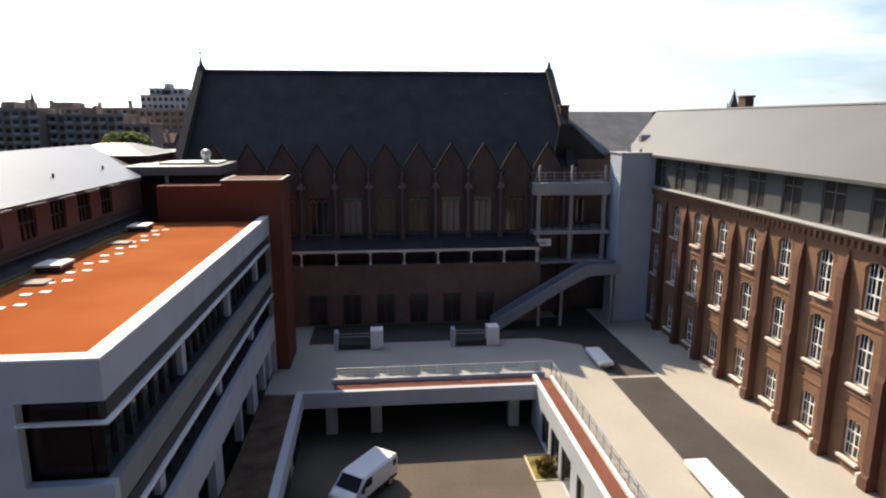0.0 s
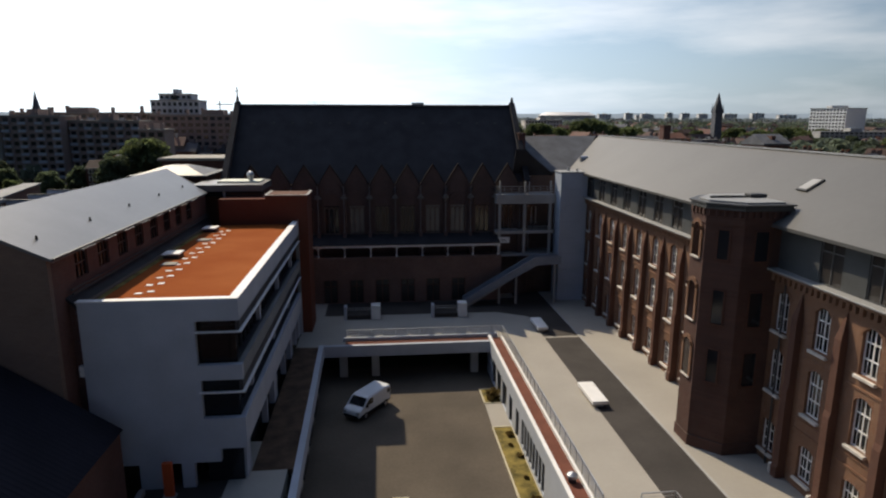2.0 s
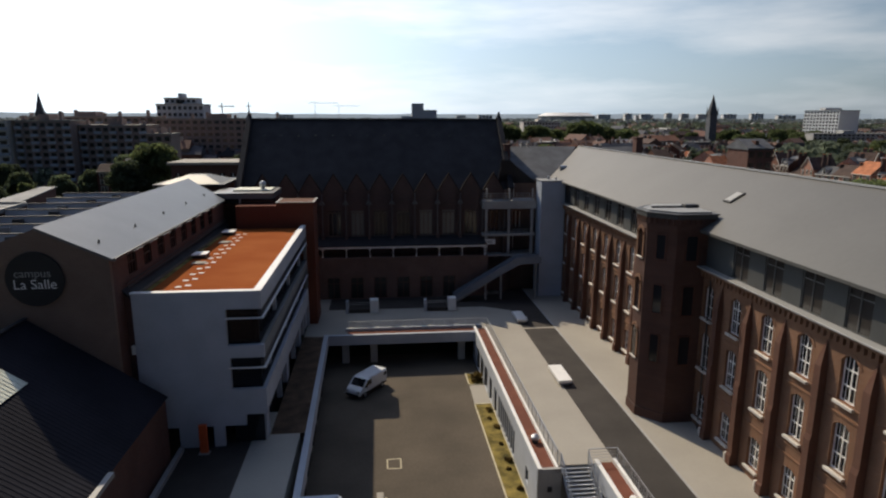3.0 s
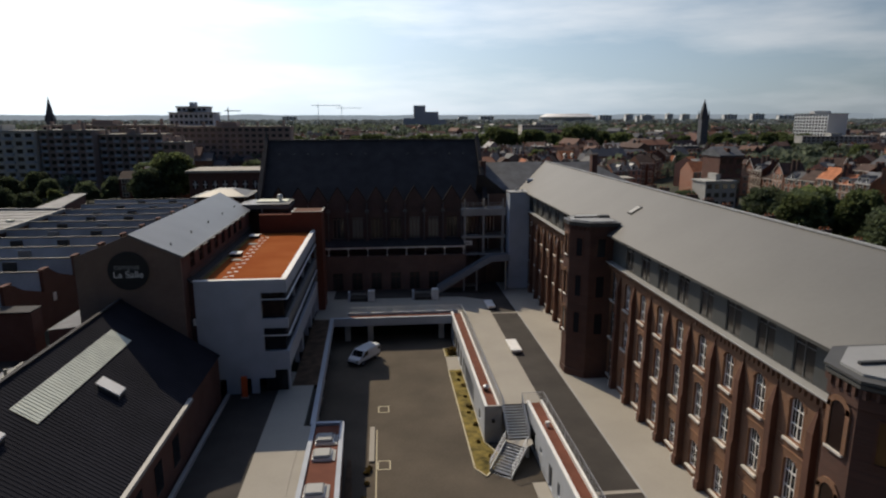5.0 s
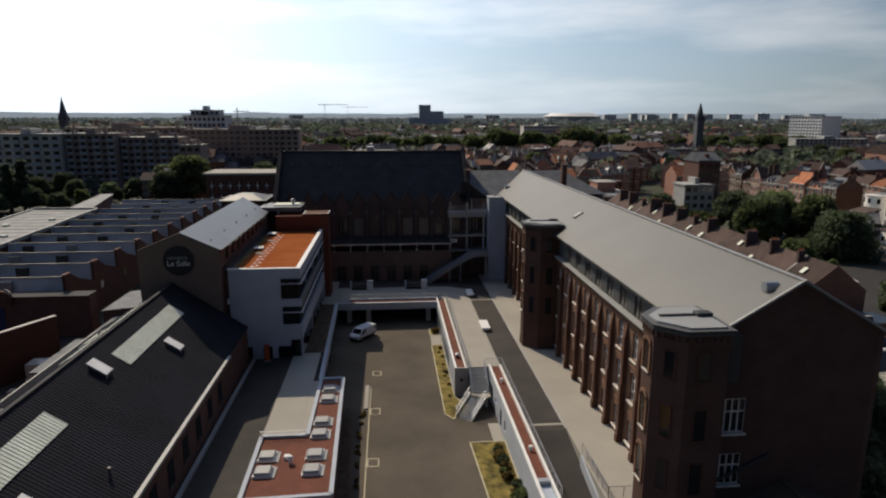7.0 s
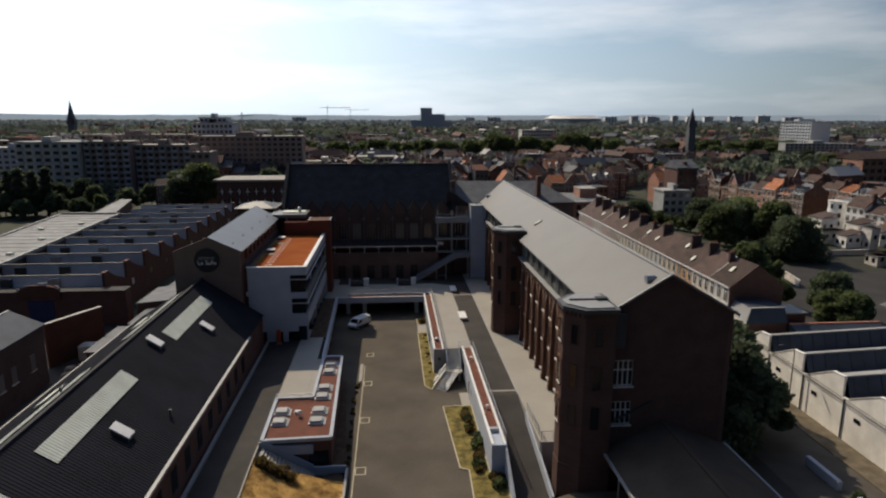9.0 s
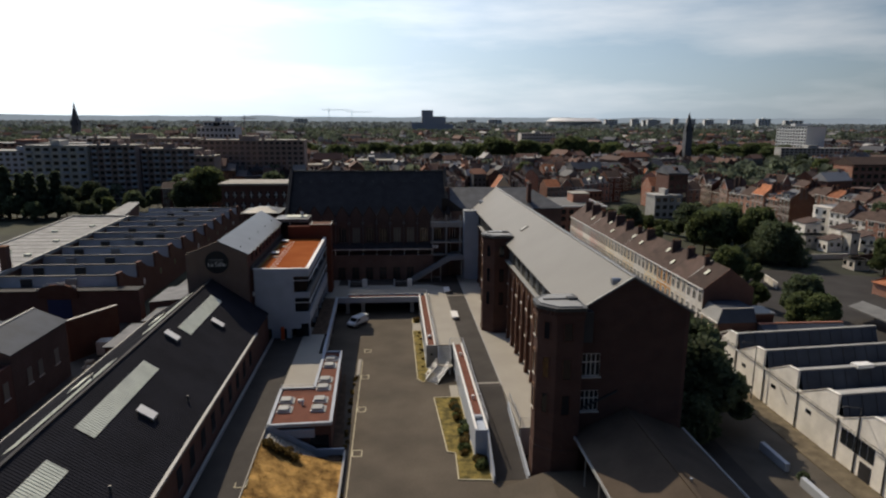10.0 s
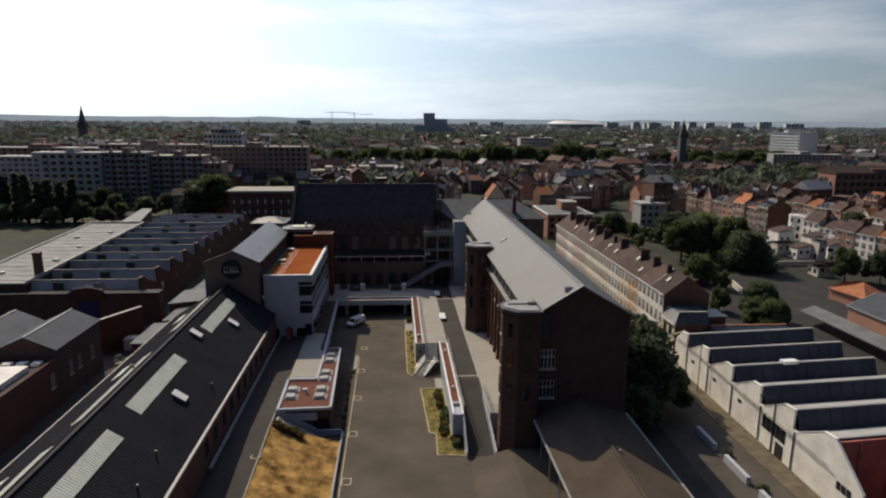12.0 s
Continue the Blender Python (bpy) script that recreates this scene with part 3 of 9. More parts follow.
part("vent_box", bm, M_STEEL, w, "steel vent box")
bm = B()
wall_y(bm, -17.6, -17.4, 15.5, 17.2, 0, T + 0.3, [])
part("end_wall", bm, M_LIFT, w, "grey end wall")
bm = B()
wall_y(bm, 13.0, 13.2, 15.8, 17.2, 0, T, [])
box(bm, 16.95, 17.19, -17.4, 13.0, 0, T)
part("back_wall", bm, M_WHITE, w)
for h in holes:
    bm = B()
    box(bm, 15.7, 15.74, h[0], h[1], h[2], h[3])
    part("pane", bm, M_GLASS, w)
for y in (8.0, -8.2):
    bm = B()
    tube(bm, (16.4, y, T + 0.05), (16.4, y, T + 0.45), 0.16)
    tube(bm, (16.4, y, T + 0.45), (16.4, y, T + 0.6), 0.26, 0.2)
    part("roof_vent", bm, M_WHITE_PAINT, w, "small white roof vent")

# wedge walls of the ramp
bm = B()
prism(bm, [(-17.4, 0), (-17.4, T + 0.3), (-23.0, 0.95), (-23.0, 0)], "x", 17.0, 17.22)
solid("wall_ramp_outer", bm, M_WHITE, "white wedge wall beside the ramp", "wall")
bm = B()
prism(bm, [(-9.5, T - 1.2), (-9.5, T + 0.1), (-23.2, 1.0), (-23.2, 0), (-16, 0)], "x", 21.05, 21.3)
solid("wall_ramp_inner", bm, M_WHITE, "white wedge wall between ramp and pavement", "wall")
bm = B()
box(bm, 21.3, 26.2, -16.9, -16.6, 0, T + 0.05)
solid("wall_pavement_end", bm, M_CONCRETE_GREY, "grey retaining wall at the pavement's end", "wall")

# rim at the white building's side of the court
w = thing("court_rim", (-8, 27, 0), "white concrete rim with brown planted strip above the court", "parapet", kind="structure")
bm = B()
prism(bm, [(-7.0, 43.0), (-6.5, 43.0), (-5.85, 10.4), (-6.35, 10.4)], "z", T - 0.9, T + 0.3)
part("edge_beam", bm, M_WHITE, w)
bm = B()
prism(bm, [(-9.4, 43.2), (-7.0, 43.0), (-6.5, 20), (-9.4, 20)], "z", T - 0.4, T + 0.04)
part("planted_roof", bm, M_DRYBED, w, "brown dry planted strip")
bm = B()
prism(bm, [(-7.2, 43.0), (-6.95, 43.0), (-6.3, 10.4), (-6.55, 10.4)], "z", 0, T - 0.9)
part("wall", bm, M_CONCRETE_GREY, w)
for k in range(6):
    y = 14 + k * 5
    x = -6.38 - (y - 10.4) / 32.6 * 0.6
    bm = B()
    box(bm, x + 0.06, x + 0.16, y, y + 2.6, 0.3, 2.4)
    part("window_pane", bm, M_GLASS, w)

# grass borders and paint on the court
for nm, poly, m in (("grass_border", [(9.35, 39.2), (11.0, 39.2), (11.0, 36.0), (9.35, 36.0)], M_GRASS),
                    ("grass_border", [(9.25, 31.2), (11.0, 31.2), (11.0, 12.2), (12.4, 9.0), (10.2, 6.0), (9.3, 7.4)], M_GRASS),
                    ("grass_border", [(11.5, 0.3), (15.5, 0.3), (15.5, -17.6), (17.0, -17.6), (17.0, -22.4), (13.0, -22.0), (13.2, -16.0), (12.2, -15.6)], M_GRASS)):
    bm = B()
    prism(bm, poly, "z", 0, 0.06)
    solid(nm, bm, m, "dry yellow-green grass border with pale kerb", "grass", group="grass borders")
    e = thing("kerb_stone", (poly[0][0], poly[0][1], 0), "pale concrete edging round the grass border", "kerb", kind="structure")
    bm = B()
    for a, b in zip(poly, poly[1:] + poly[:1]):
        bar(bm, (a[0], a[1], 0.04), (b[0], b[1], 0.04), 0.14, 0.14)
    part("edging", bm, M_LINE, e)
bm = B()
prism(bm, [(9.35, 35.9), (11.0, 35.9), (11.0, 31.3), (9.25, 31.3)], "z", 0, 0.05)
solid("paving_slab", bm, M_CONCRETE, "pale concrete slab before the wing's door", "paving")
bm = B()
prism(bm, [(14.2, 4.6), (15.5, 4.6), (15.5, 0.4), (14.2, 0.4)], "z", 0, 0.05)
solid("paving_slab", bm, M_CONCRETE, "pale concrete slab before a side door", "paving")
# painted yellow strip stands in for sunlight on the kerb edge
bm = B()
box(bm, -0.12, 0.0, -34, 16, 0.0, 0.012)
solid("parking_line", bm, M_LINE, "long yellow strip in place of the sunlit kerb edge", "road marking")


def marking(x, y, z, w=1.15, d=1.5):
    bm = B()
    for a, b in (((x, y), (x + w, y)), ((x, y + d), (x + w, y + d)), ((x + w, y), (x + w, y + d)), ((x, y), (x, y + d))):
        bar(bm, (a[0], a[1], z), (b[0], b[1], z), 0.13, 0.02)
    return solid("parking_mark", bm, M_LINE, "small painted parking frame on the asphalt", "road marking", group="parking marks")


for y in (20.0, 8.2, -3.6, -15.9, -28.5):
    marking(0.1, y, 0.012)
marking(-11.6, -27.0, T - 0.35)
# pale slab added where sun falls on a patch of paving
bm = B()
box(bm, -0.8, -0.25, 9.5, 16.5, 0, 0.16, 0.03)
solid("low_wall", bm, M_CONCRETE, "low pale slab in place of a sunlit paving patch", "kerb")
bm = B()
prism(bm, [(-2.9, -26), (-2.9, 10), (-2.5, 10), (-0.5, -26)], "z", 0, 0.12)
solid("planting_strip", bm, M_DRYBED, "dark planting strip along the parking", "planting")

# ---- the long brick school ----
FX, BX = 26.08, 39.3                       # court side and street side
Y0, Y1 = -22.6, 62.0
EZ, RX, RZ = 20.35, 32.4, 24.65            # eaves, ridge
# brick colour darkened to match the shaded gable and tower faces
M_TOWER = brick_mat("shade_darkened_brick", (0.11, 0.054, 0.04), (0.08, 0.041, 0.032), (0.105, 0.08, 0.068))
school = thing("school_building", (32, 20, 0), "long red-brick school with grey zinc roof and arched white windows", "building")

SEC1 = [(27.78 + 3.85 * k, 27.78 + 3.85 * (k + 1)) for k in range(8)]
SEC2 = [(16.0 - 3.83 * (k + 1), 16.0 - 3.83 * k) for k in range(8)]
ROWS = [(13.15, 16.0, 0.45), (8.85, 11.9, 0.3), (4.45, 6.75, 0.2)]   # sill, crown, arch rise
WIN_W = 1.34
holes, windows = [], []
for a, b in SEC1 + SEC2 + [(16.4, 19.4)]:
    c = (a + b) / 2
    for s, t, rise in ROWS:
        holes.append((c - WIN_W / 2, c + WIN_W / 2, s, t))
        windows.append((c, s, t, rise))
bm = B()
wall_x(bm, FX, FX + 0.45, Y0, Y1, 0, 17.2, holes)
part("front_wall", bm, M_BRICK, school)
bm = B()
box(bm, BX - 0.4, BX, Y0, 75, 0, EZ + 0.3)
part("rear_wall", bm, M_BRICK_DARK, school)
# inner dark floor slabs, seen through nothing, close the wall openings behind the panes
bm = B()
box(bm, FX + 1.6, FX + 1.8, Y0 + 0.5, Y1, 0.2, 20.0)
part("inner_wall", bm, M_WHITE, school)

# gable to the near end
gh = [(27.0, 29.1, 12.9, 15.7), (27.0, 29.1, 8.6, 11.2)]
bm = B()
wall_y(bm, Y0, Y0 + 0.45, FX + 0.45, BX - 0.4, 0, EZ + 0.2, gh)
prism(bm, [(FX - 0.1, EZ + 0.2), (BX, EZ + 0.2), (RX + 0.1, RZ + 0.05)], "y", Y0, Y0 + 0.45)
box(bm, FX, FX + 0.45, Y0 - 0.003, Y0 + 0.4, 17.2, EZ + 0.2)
part("gable_wall", bm, M_TOWER, school, "dark brick gable with its shade in the colour")
bm = B()
box(bm, FX + 0.6, BX - 0.6, Y0 + 1.4, Y0 + 1.55, 0, 19)
part("inner_gable", bm, M_BRICK_DARK, school)

# roof slopes
bm = B()
slab(bm, [(FX - 0.75, Y0 - 0.15, EZ), (RX, Y0 - 0.15, RZ), (RX, 72.5, RZ), (FX - 0.75, 66.3, EZ)], 0.22)
part("roof_slope", bm, M_ZINC, school, "matt grey zinc roof with standing seams")
bm = B()
slab(bm, [(RX, Y0 - 0.15, RZ), (BX + 0.5, Y0 - 0.15, EZ), (BX + 0.5, 76, EZ), (RX, 72.5, RZ)], 0.22)
part("roof_slope", bm, M_ZINC, school)
bm = B()
bar(bm, (RX, Y0 - 0.15, RZ + 0.03), (RX, 72.5, RZ + 0.03), 0.35, 0.12)
part("ridge_cap", bm, M_ZINC_PALE, school)
bm = B()
bar(bm, (FX - 0.75, Y0 - 0.2, EZ + 0.02), (RX, Y0 - 0.2, RZ + 0.05), 0.2, 0.16)
bar(bm, (RX, Y0 - 0.2, RZ + 0.05), (BX + 0.5, Y0 - 0.2, EZ + 0.02), 0.2, 0.16)
part("verge", bm, M_ZINC_PALE, school)
# attic storey: zinc band with windows set back over a stone cornice
bm = B()
atticholes = []
sec = SEC1 + SEC2
for a, b in sec:
    if b - 0.9 < Y1:
        atticholes.append((a + 0.95, b - 0.95, 17.42, 19.95))
wall_x(bm, FX + 0.05, FX + 0.25, Y0 + 0.4, Y1, 17.35, EZ, atticholes)
part("attic_wall", bm, M_ATTIC, school, "grey zinc attic panels")
for h in atticholes:
    bm = B()
    box(bm, FX + 0.16, FX + 0.19, h[0], h[1], h[2], h[3])
    g = part("attic_pane", bm, M_GLASS_LIFTED, school)
    bm = B()
    yc = (h[0] + h[1]) / 2
    for y in (h[0] + 0.03, yc, h[1] - 0.03):
        box(bm, FX + 0.10, FX + 0.16, y - 0.03, y + 0.03, h[2], h[3])
    box(bm, FX + 0.11, FX + 0.155, h[0], h[1], h[3] - 0.62, h[3] - 0.56)
    part("attic_frame", bm, M_ZINC_MID, g)
bm = B()
box(bm, FX - 0.62, FX + 0.05, Y0 + 0.2, Y1, 17.2, 17.36, 0.03)
box(bm, FX - 0.72, FX - 0.58, Y0 + 0.2, Y1, 17.26, 17.38, 0.02)
part("gutter", bm, M_ZINC_PALE, school, "pale zinc gutter on a stone cornice")
bm = B()
k = 0
y = Y0 + 0.6
while y < Y1:
    box(bm, FX - 0.36, FX - 0.002, y, y + 0.26, 16.55, 17.0)
    y += 0.52
box(bm, FX - 0.42, FX - 0.002, Y0 + 0.3, Y1, 17.0, 17.2)
part("corbel_frieze", bm, M_BRICK, school, "dentilled brick frieze")


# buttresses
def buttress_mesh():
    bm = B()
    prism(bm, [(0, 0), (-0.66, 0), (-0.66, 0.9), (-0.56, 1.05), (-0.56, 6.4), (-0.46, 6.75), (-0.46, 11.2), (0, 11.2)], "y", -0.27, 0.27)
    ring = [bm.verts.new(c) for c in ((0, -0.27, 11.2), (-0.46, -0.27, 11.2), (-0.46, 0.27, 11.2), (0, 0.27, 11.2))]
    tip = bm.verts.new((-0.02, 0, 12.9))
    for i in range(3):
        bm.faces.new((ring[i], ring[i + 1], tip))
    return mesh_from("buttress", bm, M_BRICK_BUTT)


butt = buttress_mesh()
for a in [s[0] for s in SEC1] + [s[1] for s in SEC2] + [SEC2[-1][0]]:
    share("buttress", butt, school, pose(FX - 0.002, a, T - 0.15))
# wall panels between the buttresses carry a brick arch over the top window
for c, s, t, rise in windows:
    if s > 12:
        bm = B()
        for k in range(7):
            a0, a1 = math.pi * k / 7, math.pi * (k + 1) / 7
            r0, r1 = WIN_W / 2 + 0.02, WIN_W / 2 + 0.26
            q = [(c - r * math.cos(a), t - 0.55 + 0.75 * r * math.sin(a)) for r, a in ((r0, a0), (r1, a0), (r1, a1), (r0, a1))]
            prism(bm, q, "x", FX - 0.035, FX + 0.03)
        bmesh.ops.remove_doubles(bm, verts=bm.verts[:], dist=0.002)
        part("arch_ring", bm, M_BRICK, school)

# windows: arch filling, frame, panes and sill
mesh_cache = {}


def school_window(parent, c, s, t, rise, face, x_wall, mat_wall=None):
    key = (round(t - s, 2), rise)
    if key not in mesh_cache:
        h = t - s
        fr, gl, si, ar = B(), B(), B(), B()
        frame_bars(fr, WIN_W, h, (0.5,), (0.34, 0.68), 0.10, 0.07)
        for f in (0.25, 0.75):
            box(fr, -WIN_W / 2 + WIN_W * f - 0.018, -WIN_W / 2 + WIN_W * f + 0.018, 0.02, 0.05, 0.1, h - 0.1)
        box(gl, -WIN_W / 2 + 0.02, WIN_W / 2 - 0.02, 0.045, 0.06, 0.02, h - 0.02)
        box(si, -WIN_W / 2 - 0.12, WIN_W / 2 + 0.12, -0.42, 0.02, -0.2, -0.02, 0.02)
        arch_fill(ar, WIN_W, rise, rise + 0.02, 0.24)
        bmesh.ops.remove_doubles(ar, verts=ar.verts[:], dist=0.002)
        mesh_cache[key] = (mesh_from("window_frame", fr, M_WHITE_PAINT), mesh_from("pane", gl, M_GLASS), mesh_from("sill", si, M_STONE), mesh_from("arch", ar, M_BRICK))
    fr, gl, si, ar = mesh_cache[key]
    m = Matrix.Translation((x_wall + 0.2, c, s)) @ Matrix.Rotation(-math.pi / 2, 4, "Z")
    f = share("window_frame", fr, parent, m)
    for nm, me, dx, dz in (("pane", gl, 0, 0), ("sill", si, 0, 0)):
        ob = new(nm, me)
        ob.parent = f
    share("window_arch", ar, parent, Matrix.Translation((x_wall + 0.01, c, t - rise)) @ Matrix.Rotation(-math.pi / 2, 4, "Z"))


for c, s, t, rise in windows:
    school_window(school, c, s, t, rise, 0, FX)
# brick spandrels with a sunk panel under the lower sills
for a, b in SEC1 + SEC2:
    c = (a + b) / 2
    for z in (7.5, 12.3):
        bm = B()
        box(bm, FX - 0.07, FX - 0.002, a + 0.5, b - 0.5, z, z + 0.14)
        box(bm, FX - 0.07, FX - 0.002, a + 0.5, b - 0.5, z + 0.75, z + 0.85)
        part("spandrel", bm, M_BRICK, school)
# gable windows
for xa, xb, za, zb in gh:
    bm = B()
    box(bm, xa, xb, Y0 + 0.2, Y0 + 0.23, za, zb)
    g = part("gable_pane", bm, M_GLASS, school)
    bm = B()
    for k in range(5):
        x = xa + (xb - xa) * k / 4
        box(bm, x - 0.06, x + 0.06, Y0 + 0.1, Y0 + 0.17, za, zb)
    for f in (0.02, 0.62, 0.98):
        z = za + (zb - za) * f
        box(bm, xa, xb, Y0 + 0.09, Y0 + 0.18, z - 0.06, z + 0.06)
    part("gable_frame", bm, M_STONE, g)
    bm = B()
    box(bm, xa - 0.15, xb + 0.15, Y0 - 0.1, Y0 + 0.05, za - 0.2, za, 0.02)
    part("sill", bm, M_STONE, g)
# lean-to line on the gable
bm = B()
bar(bm, (26.9, Y0 - 0.12, 8.9), (31.3, Y0 - 0.12, 11.1), 0.16, 0.2)
part("flashing", bm, M_ZINC_DARK, school)
# roof windows and vents
for x, y in ((29.1, 20.7),):
    zz = EZ + (x - FX + 0.75) * (RZ - EZ) / (RX - FX + 0.75)
    bm = B()
    box(bm, -0.75, 0.75, -0.55, 0.55, 0, 0.14, 0.02)
    ang = math.atan2(RZ - EZ, RX - FX + 0.75)
    bmesh.ops.transform(bm, matrix=Matrix.Translation((x, y, zz + 0.0)) @ Matrix.Rotation(-ang, 4, "Y"), verts=bm.verts[:])
    rw = part("roof_window", bm, M_ZINC_DARK, school)
    bm = B()
    box(bm, -0.6, 0.6, -0.42, 0.42, 0.14, 0.16)
    bmesh.ops.transform(bm, matrix=Matrix.Translation((x, y, zz + 0.0)) @ Matrix.Rotation(-ang, 4, "Y"), verts=bm.verts[:])
    part("roof_window_pane", bm, M_ZINC_PALE, rw)
for x, y in ((30.85, -21.2), (27.4, 64.0)):
    zz = EZ + (x - FX + 0.75) * (RZ - EZ) / (RX - FX + 0.75)
    bm = B()
    box(bm, x - 0.45, x + 0.45, y - 0.4, y + 0.4, zz - 0.3, zz + 0.2, 0.02)
    tube(bm, (x - 0.5, y, zz + 0.15), (x + 0.5, y, zz + 0.15), 0.38, seg=12)
    part("roof_vent", bm, M_STEEL, school)
# chimneys by the far end
for x, y, h in ((39.9, 66.6, 3.4),):
    bm = B()
    box(bm, x - 0.5, x + 0.5, y - 0.7, y + 0.7, 20, RZ + h - 2.0)
    box(bm, x - 0.6, x + 0.6, y - 0.8, y + 0.8, RZ + h - 2.0, RZ + h - 1.8)
    ch = part("chimney", bm, M_BRICK_DARK, school)


# stair towers, chamfered, with slit windows and a flat zinc cap
def tower(y0, y1, base, label):
    x0, x1 = 21.75, 26.3
    c = 1.75
    poly = [(x0, y0 + c), (x0 + c, y0), (x1 + 0.25, y0), (x1 + 0.25, y1), (x0 + c, y1), (x0, y1 - c)]
    th = thing("stair_tower", ((x0 + x1) / 2, (y0 + y1) / 2, base), label, "tower", group="stair towers")
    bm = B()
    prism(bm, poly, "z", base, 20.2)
    part("shaft", bm, M_TOWER, th, "dark red brick, darkened for its shaded faces")
    bm = B()
    box(bm, x1 + 0.2, x1 + 1.5, y0 + 0.6, y0 + 1.6, 17.3, 20.9, 0.02)
    part("link_block", bm, M_ZINC_DARK, th, "dark sheet-clad block at the eaves")
    def grow(d):
        cx, cy = (x0 + x1) / 2, (y0 + y1) / 2
        return [(p[0] + (d if p[0] > cx else -d), p[1] + (d if p[1] > cy else -d)) for p in poly]
    bm = B()
    prism(bm, grow(0.08), "z", 20.2, 20.75)
    k = 0
    for i in range(len(poly)):
        a, b = Vector(grow(0.09)[i]), Vector(grow(0.09)[(i + 1) % len(poly)])
        n = int((b - a).length / 0.45)
        for j in range(n):
            p = a.lerp(b, (j + 0.5) / n)
            box(bm, p.x - 0.1, p.x + 0.1, p.y - 0.1, p.y + 0.1, 20.75, 21.15)
    part("corbel_frieze", bm, M_TOWER, th)
    bm = B()
    prism(bm, grow(0.05), "z", 20.75, 21.2)
    part("parapet", bm, M_TOWER, th)
    bm = B()
    prism(bm, grow(0.2), "z", 21.2, 21.38)
    prism(bm, grow(0.14), "z", 21.38, 21.5)
    prism(bm, grow(0.26), "z", 21.5, 21.62)
    part("cornice", bm, M_ZINC, th, "grey zinc cornice")
    bm = B()
    prism(bm, grow(-0.2), "z", 21.62, 21.74)
    part("cap", bm, M_ZINC_PALE, th, "pale zinc flat roof")
    bm = B()
    bar(bm, (x0 + 0.8, (y0 + y1) / 2 + 0.3, 21.8), (x1 - 0.6, (y0 + y1) / 2 + 0.3, 21.8), 0.2, 0.16)
    box(bm, x1 - 1.0, x1 + 0.2, (y0 + y1) / 2 - 0.1, (y0 + y1) / 2 + 0.7, 21.74, 22.0, 0.03)
    part("cap_ridge", bm, M_ZINC_DARK, th)
    # slit windows on the court face and both chamfers
    for z0, z1 in ((17.7, 20.1), (13.1, 15.9), (8.8, 11.6)):
        px, py, w = x0, (y0 + y1) / 2 + 0.1, 0.95
        m = Matrix.Translation((px, py, 0))
        bm = B()
        box(bm, -0.05, 0.02, -w / 2, w / 2, z0, z1 - w / 2)
        for s in range(6):
            a0, a1 = math.pi * s / 6, math.pi * (s + 1) / 6
            prism(bm, [(w / 2 * math.cos(a0), z1 - w / 2 + w / 2 * math.sin(a0)), (w / 2 * math.cos(a1), z1 - w / 2 + w / 2 * math.sin(a1)), (0, z1 - w / 2)], "x", -0.05, 0.02)
        bmesh.ops.transform(bm, matrix=m, verts=bm.verts[:])
        g = part("slit_pane", bm, M_GLASS_WARM, th)
        bm = B()
        box(bm, -0.1, 0.02, -w / 2 - 0.25, -w / 2, z0, z1 - 0.2)
        box(bm, -0.1, 0.02, w / 2, w / 2 + 0.25, z0, z1 - 0.2)
        for s in range(6):
            a0, a1 = math.pi * s / 6, math.pi * (s + 1) / 6
            r0, r1 = w / 2, w / 2 + 0.28
            prism(bm, [(r * math.cos(a), z1 - w / 2 + r * math.sin(a)) for r, a in ((r0, a0), (r1, a0), (r1, a1), (r0, a1))], "x", -0.1, 0.02)
        bmesh.ops.transform(bm, matrix=m, verts=bm.verts[:])
        part("slit_surround", bm, M_BRICK, g)
        bm = B()
        box(bm, -0.14, 0.02, -w / 2 - 0.12, w / 2 + 0.12, z0 - 0.14, z0, 0.02)
        bmesh.ops.transform(bm, matrix=m, verts=bm.verts[:])
        part("sill", bm, M_STONE, g)
        # plain windows in the shaded faces, each in a thin brick reveal
        for px, py, ang, w in ((x0 + c / 2, y0 + c / 2, 45, 0.8), (x0 + c + 1.3, y0, 90, 1.0)):
            m = Matrix.Translation((px, py, 0)) @ Matrix.Rotation(radians(ang), 4, "Z")
            bm = B()
            box(bm, -0.02, 0.02, -w / 2, w / 2, z0 + 0.1, z1 - 0.3)
            bmesh.ops.transform(bm, matrix=m, verts=bm.verts[:])
            g = part("window_pane", bm, M_GLASS, th)
            bm = B()
            for sy in (-1, 1):
                box(bm, -0.07, 0.01, sy * w / 2 - 0.05, sy * w / 2 + 0.05, z0 + 0.1, z1 - 0.3)
            box(bm, -0.07, 0.01, -w / 2 - 0.05, w / 2 + 0.05, z1 - 0.3, z1 - 0.2)
            box(bm, -0.12, 0.01, -w / 2 - 0.1, w / 2 + 0.1, z0, z0 + 0.1)
            bmesh.ops.transform(bm, matrix=m, verts=bm.verts[:])
            part("window_frame", bm, M_FRAME_BROWN, g)
    # stepped plinth
    bm = B()
    prism(bm, grow(0.07), "z", base, max(base + 0.8, 4.5))
    part("plinth", bm, M_TOWER, th)
    return th


tower(18.9, 24.2, T - 0.1, "brick stair tower with slit windows on the terrace")
tower(-24.0, -18.7, 0.0, "brick stair tower at the gable's corner")
# rain pipes on the facade
for y in (17.6, 26.6, -17.6):
    bm = B()
    tube(bm, (FX - 0.15, y, T), (FX - 0.15, y, 17.2), 0.07, seg=6)
    part("rain_pipe", bm, M_ZINC_DARK, school)
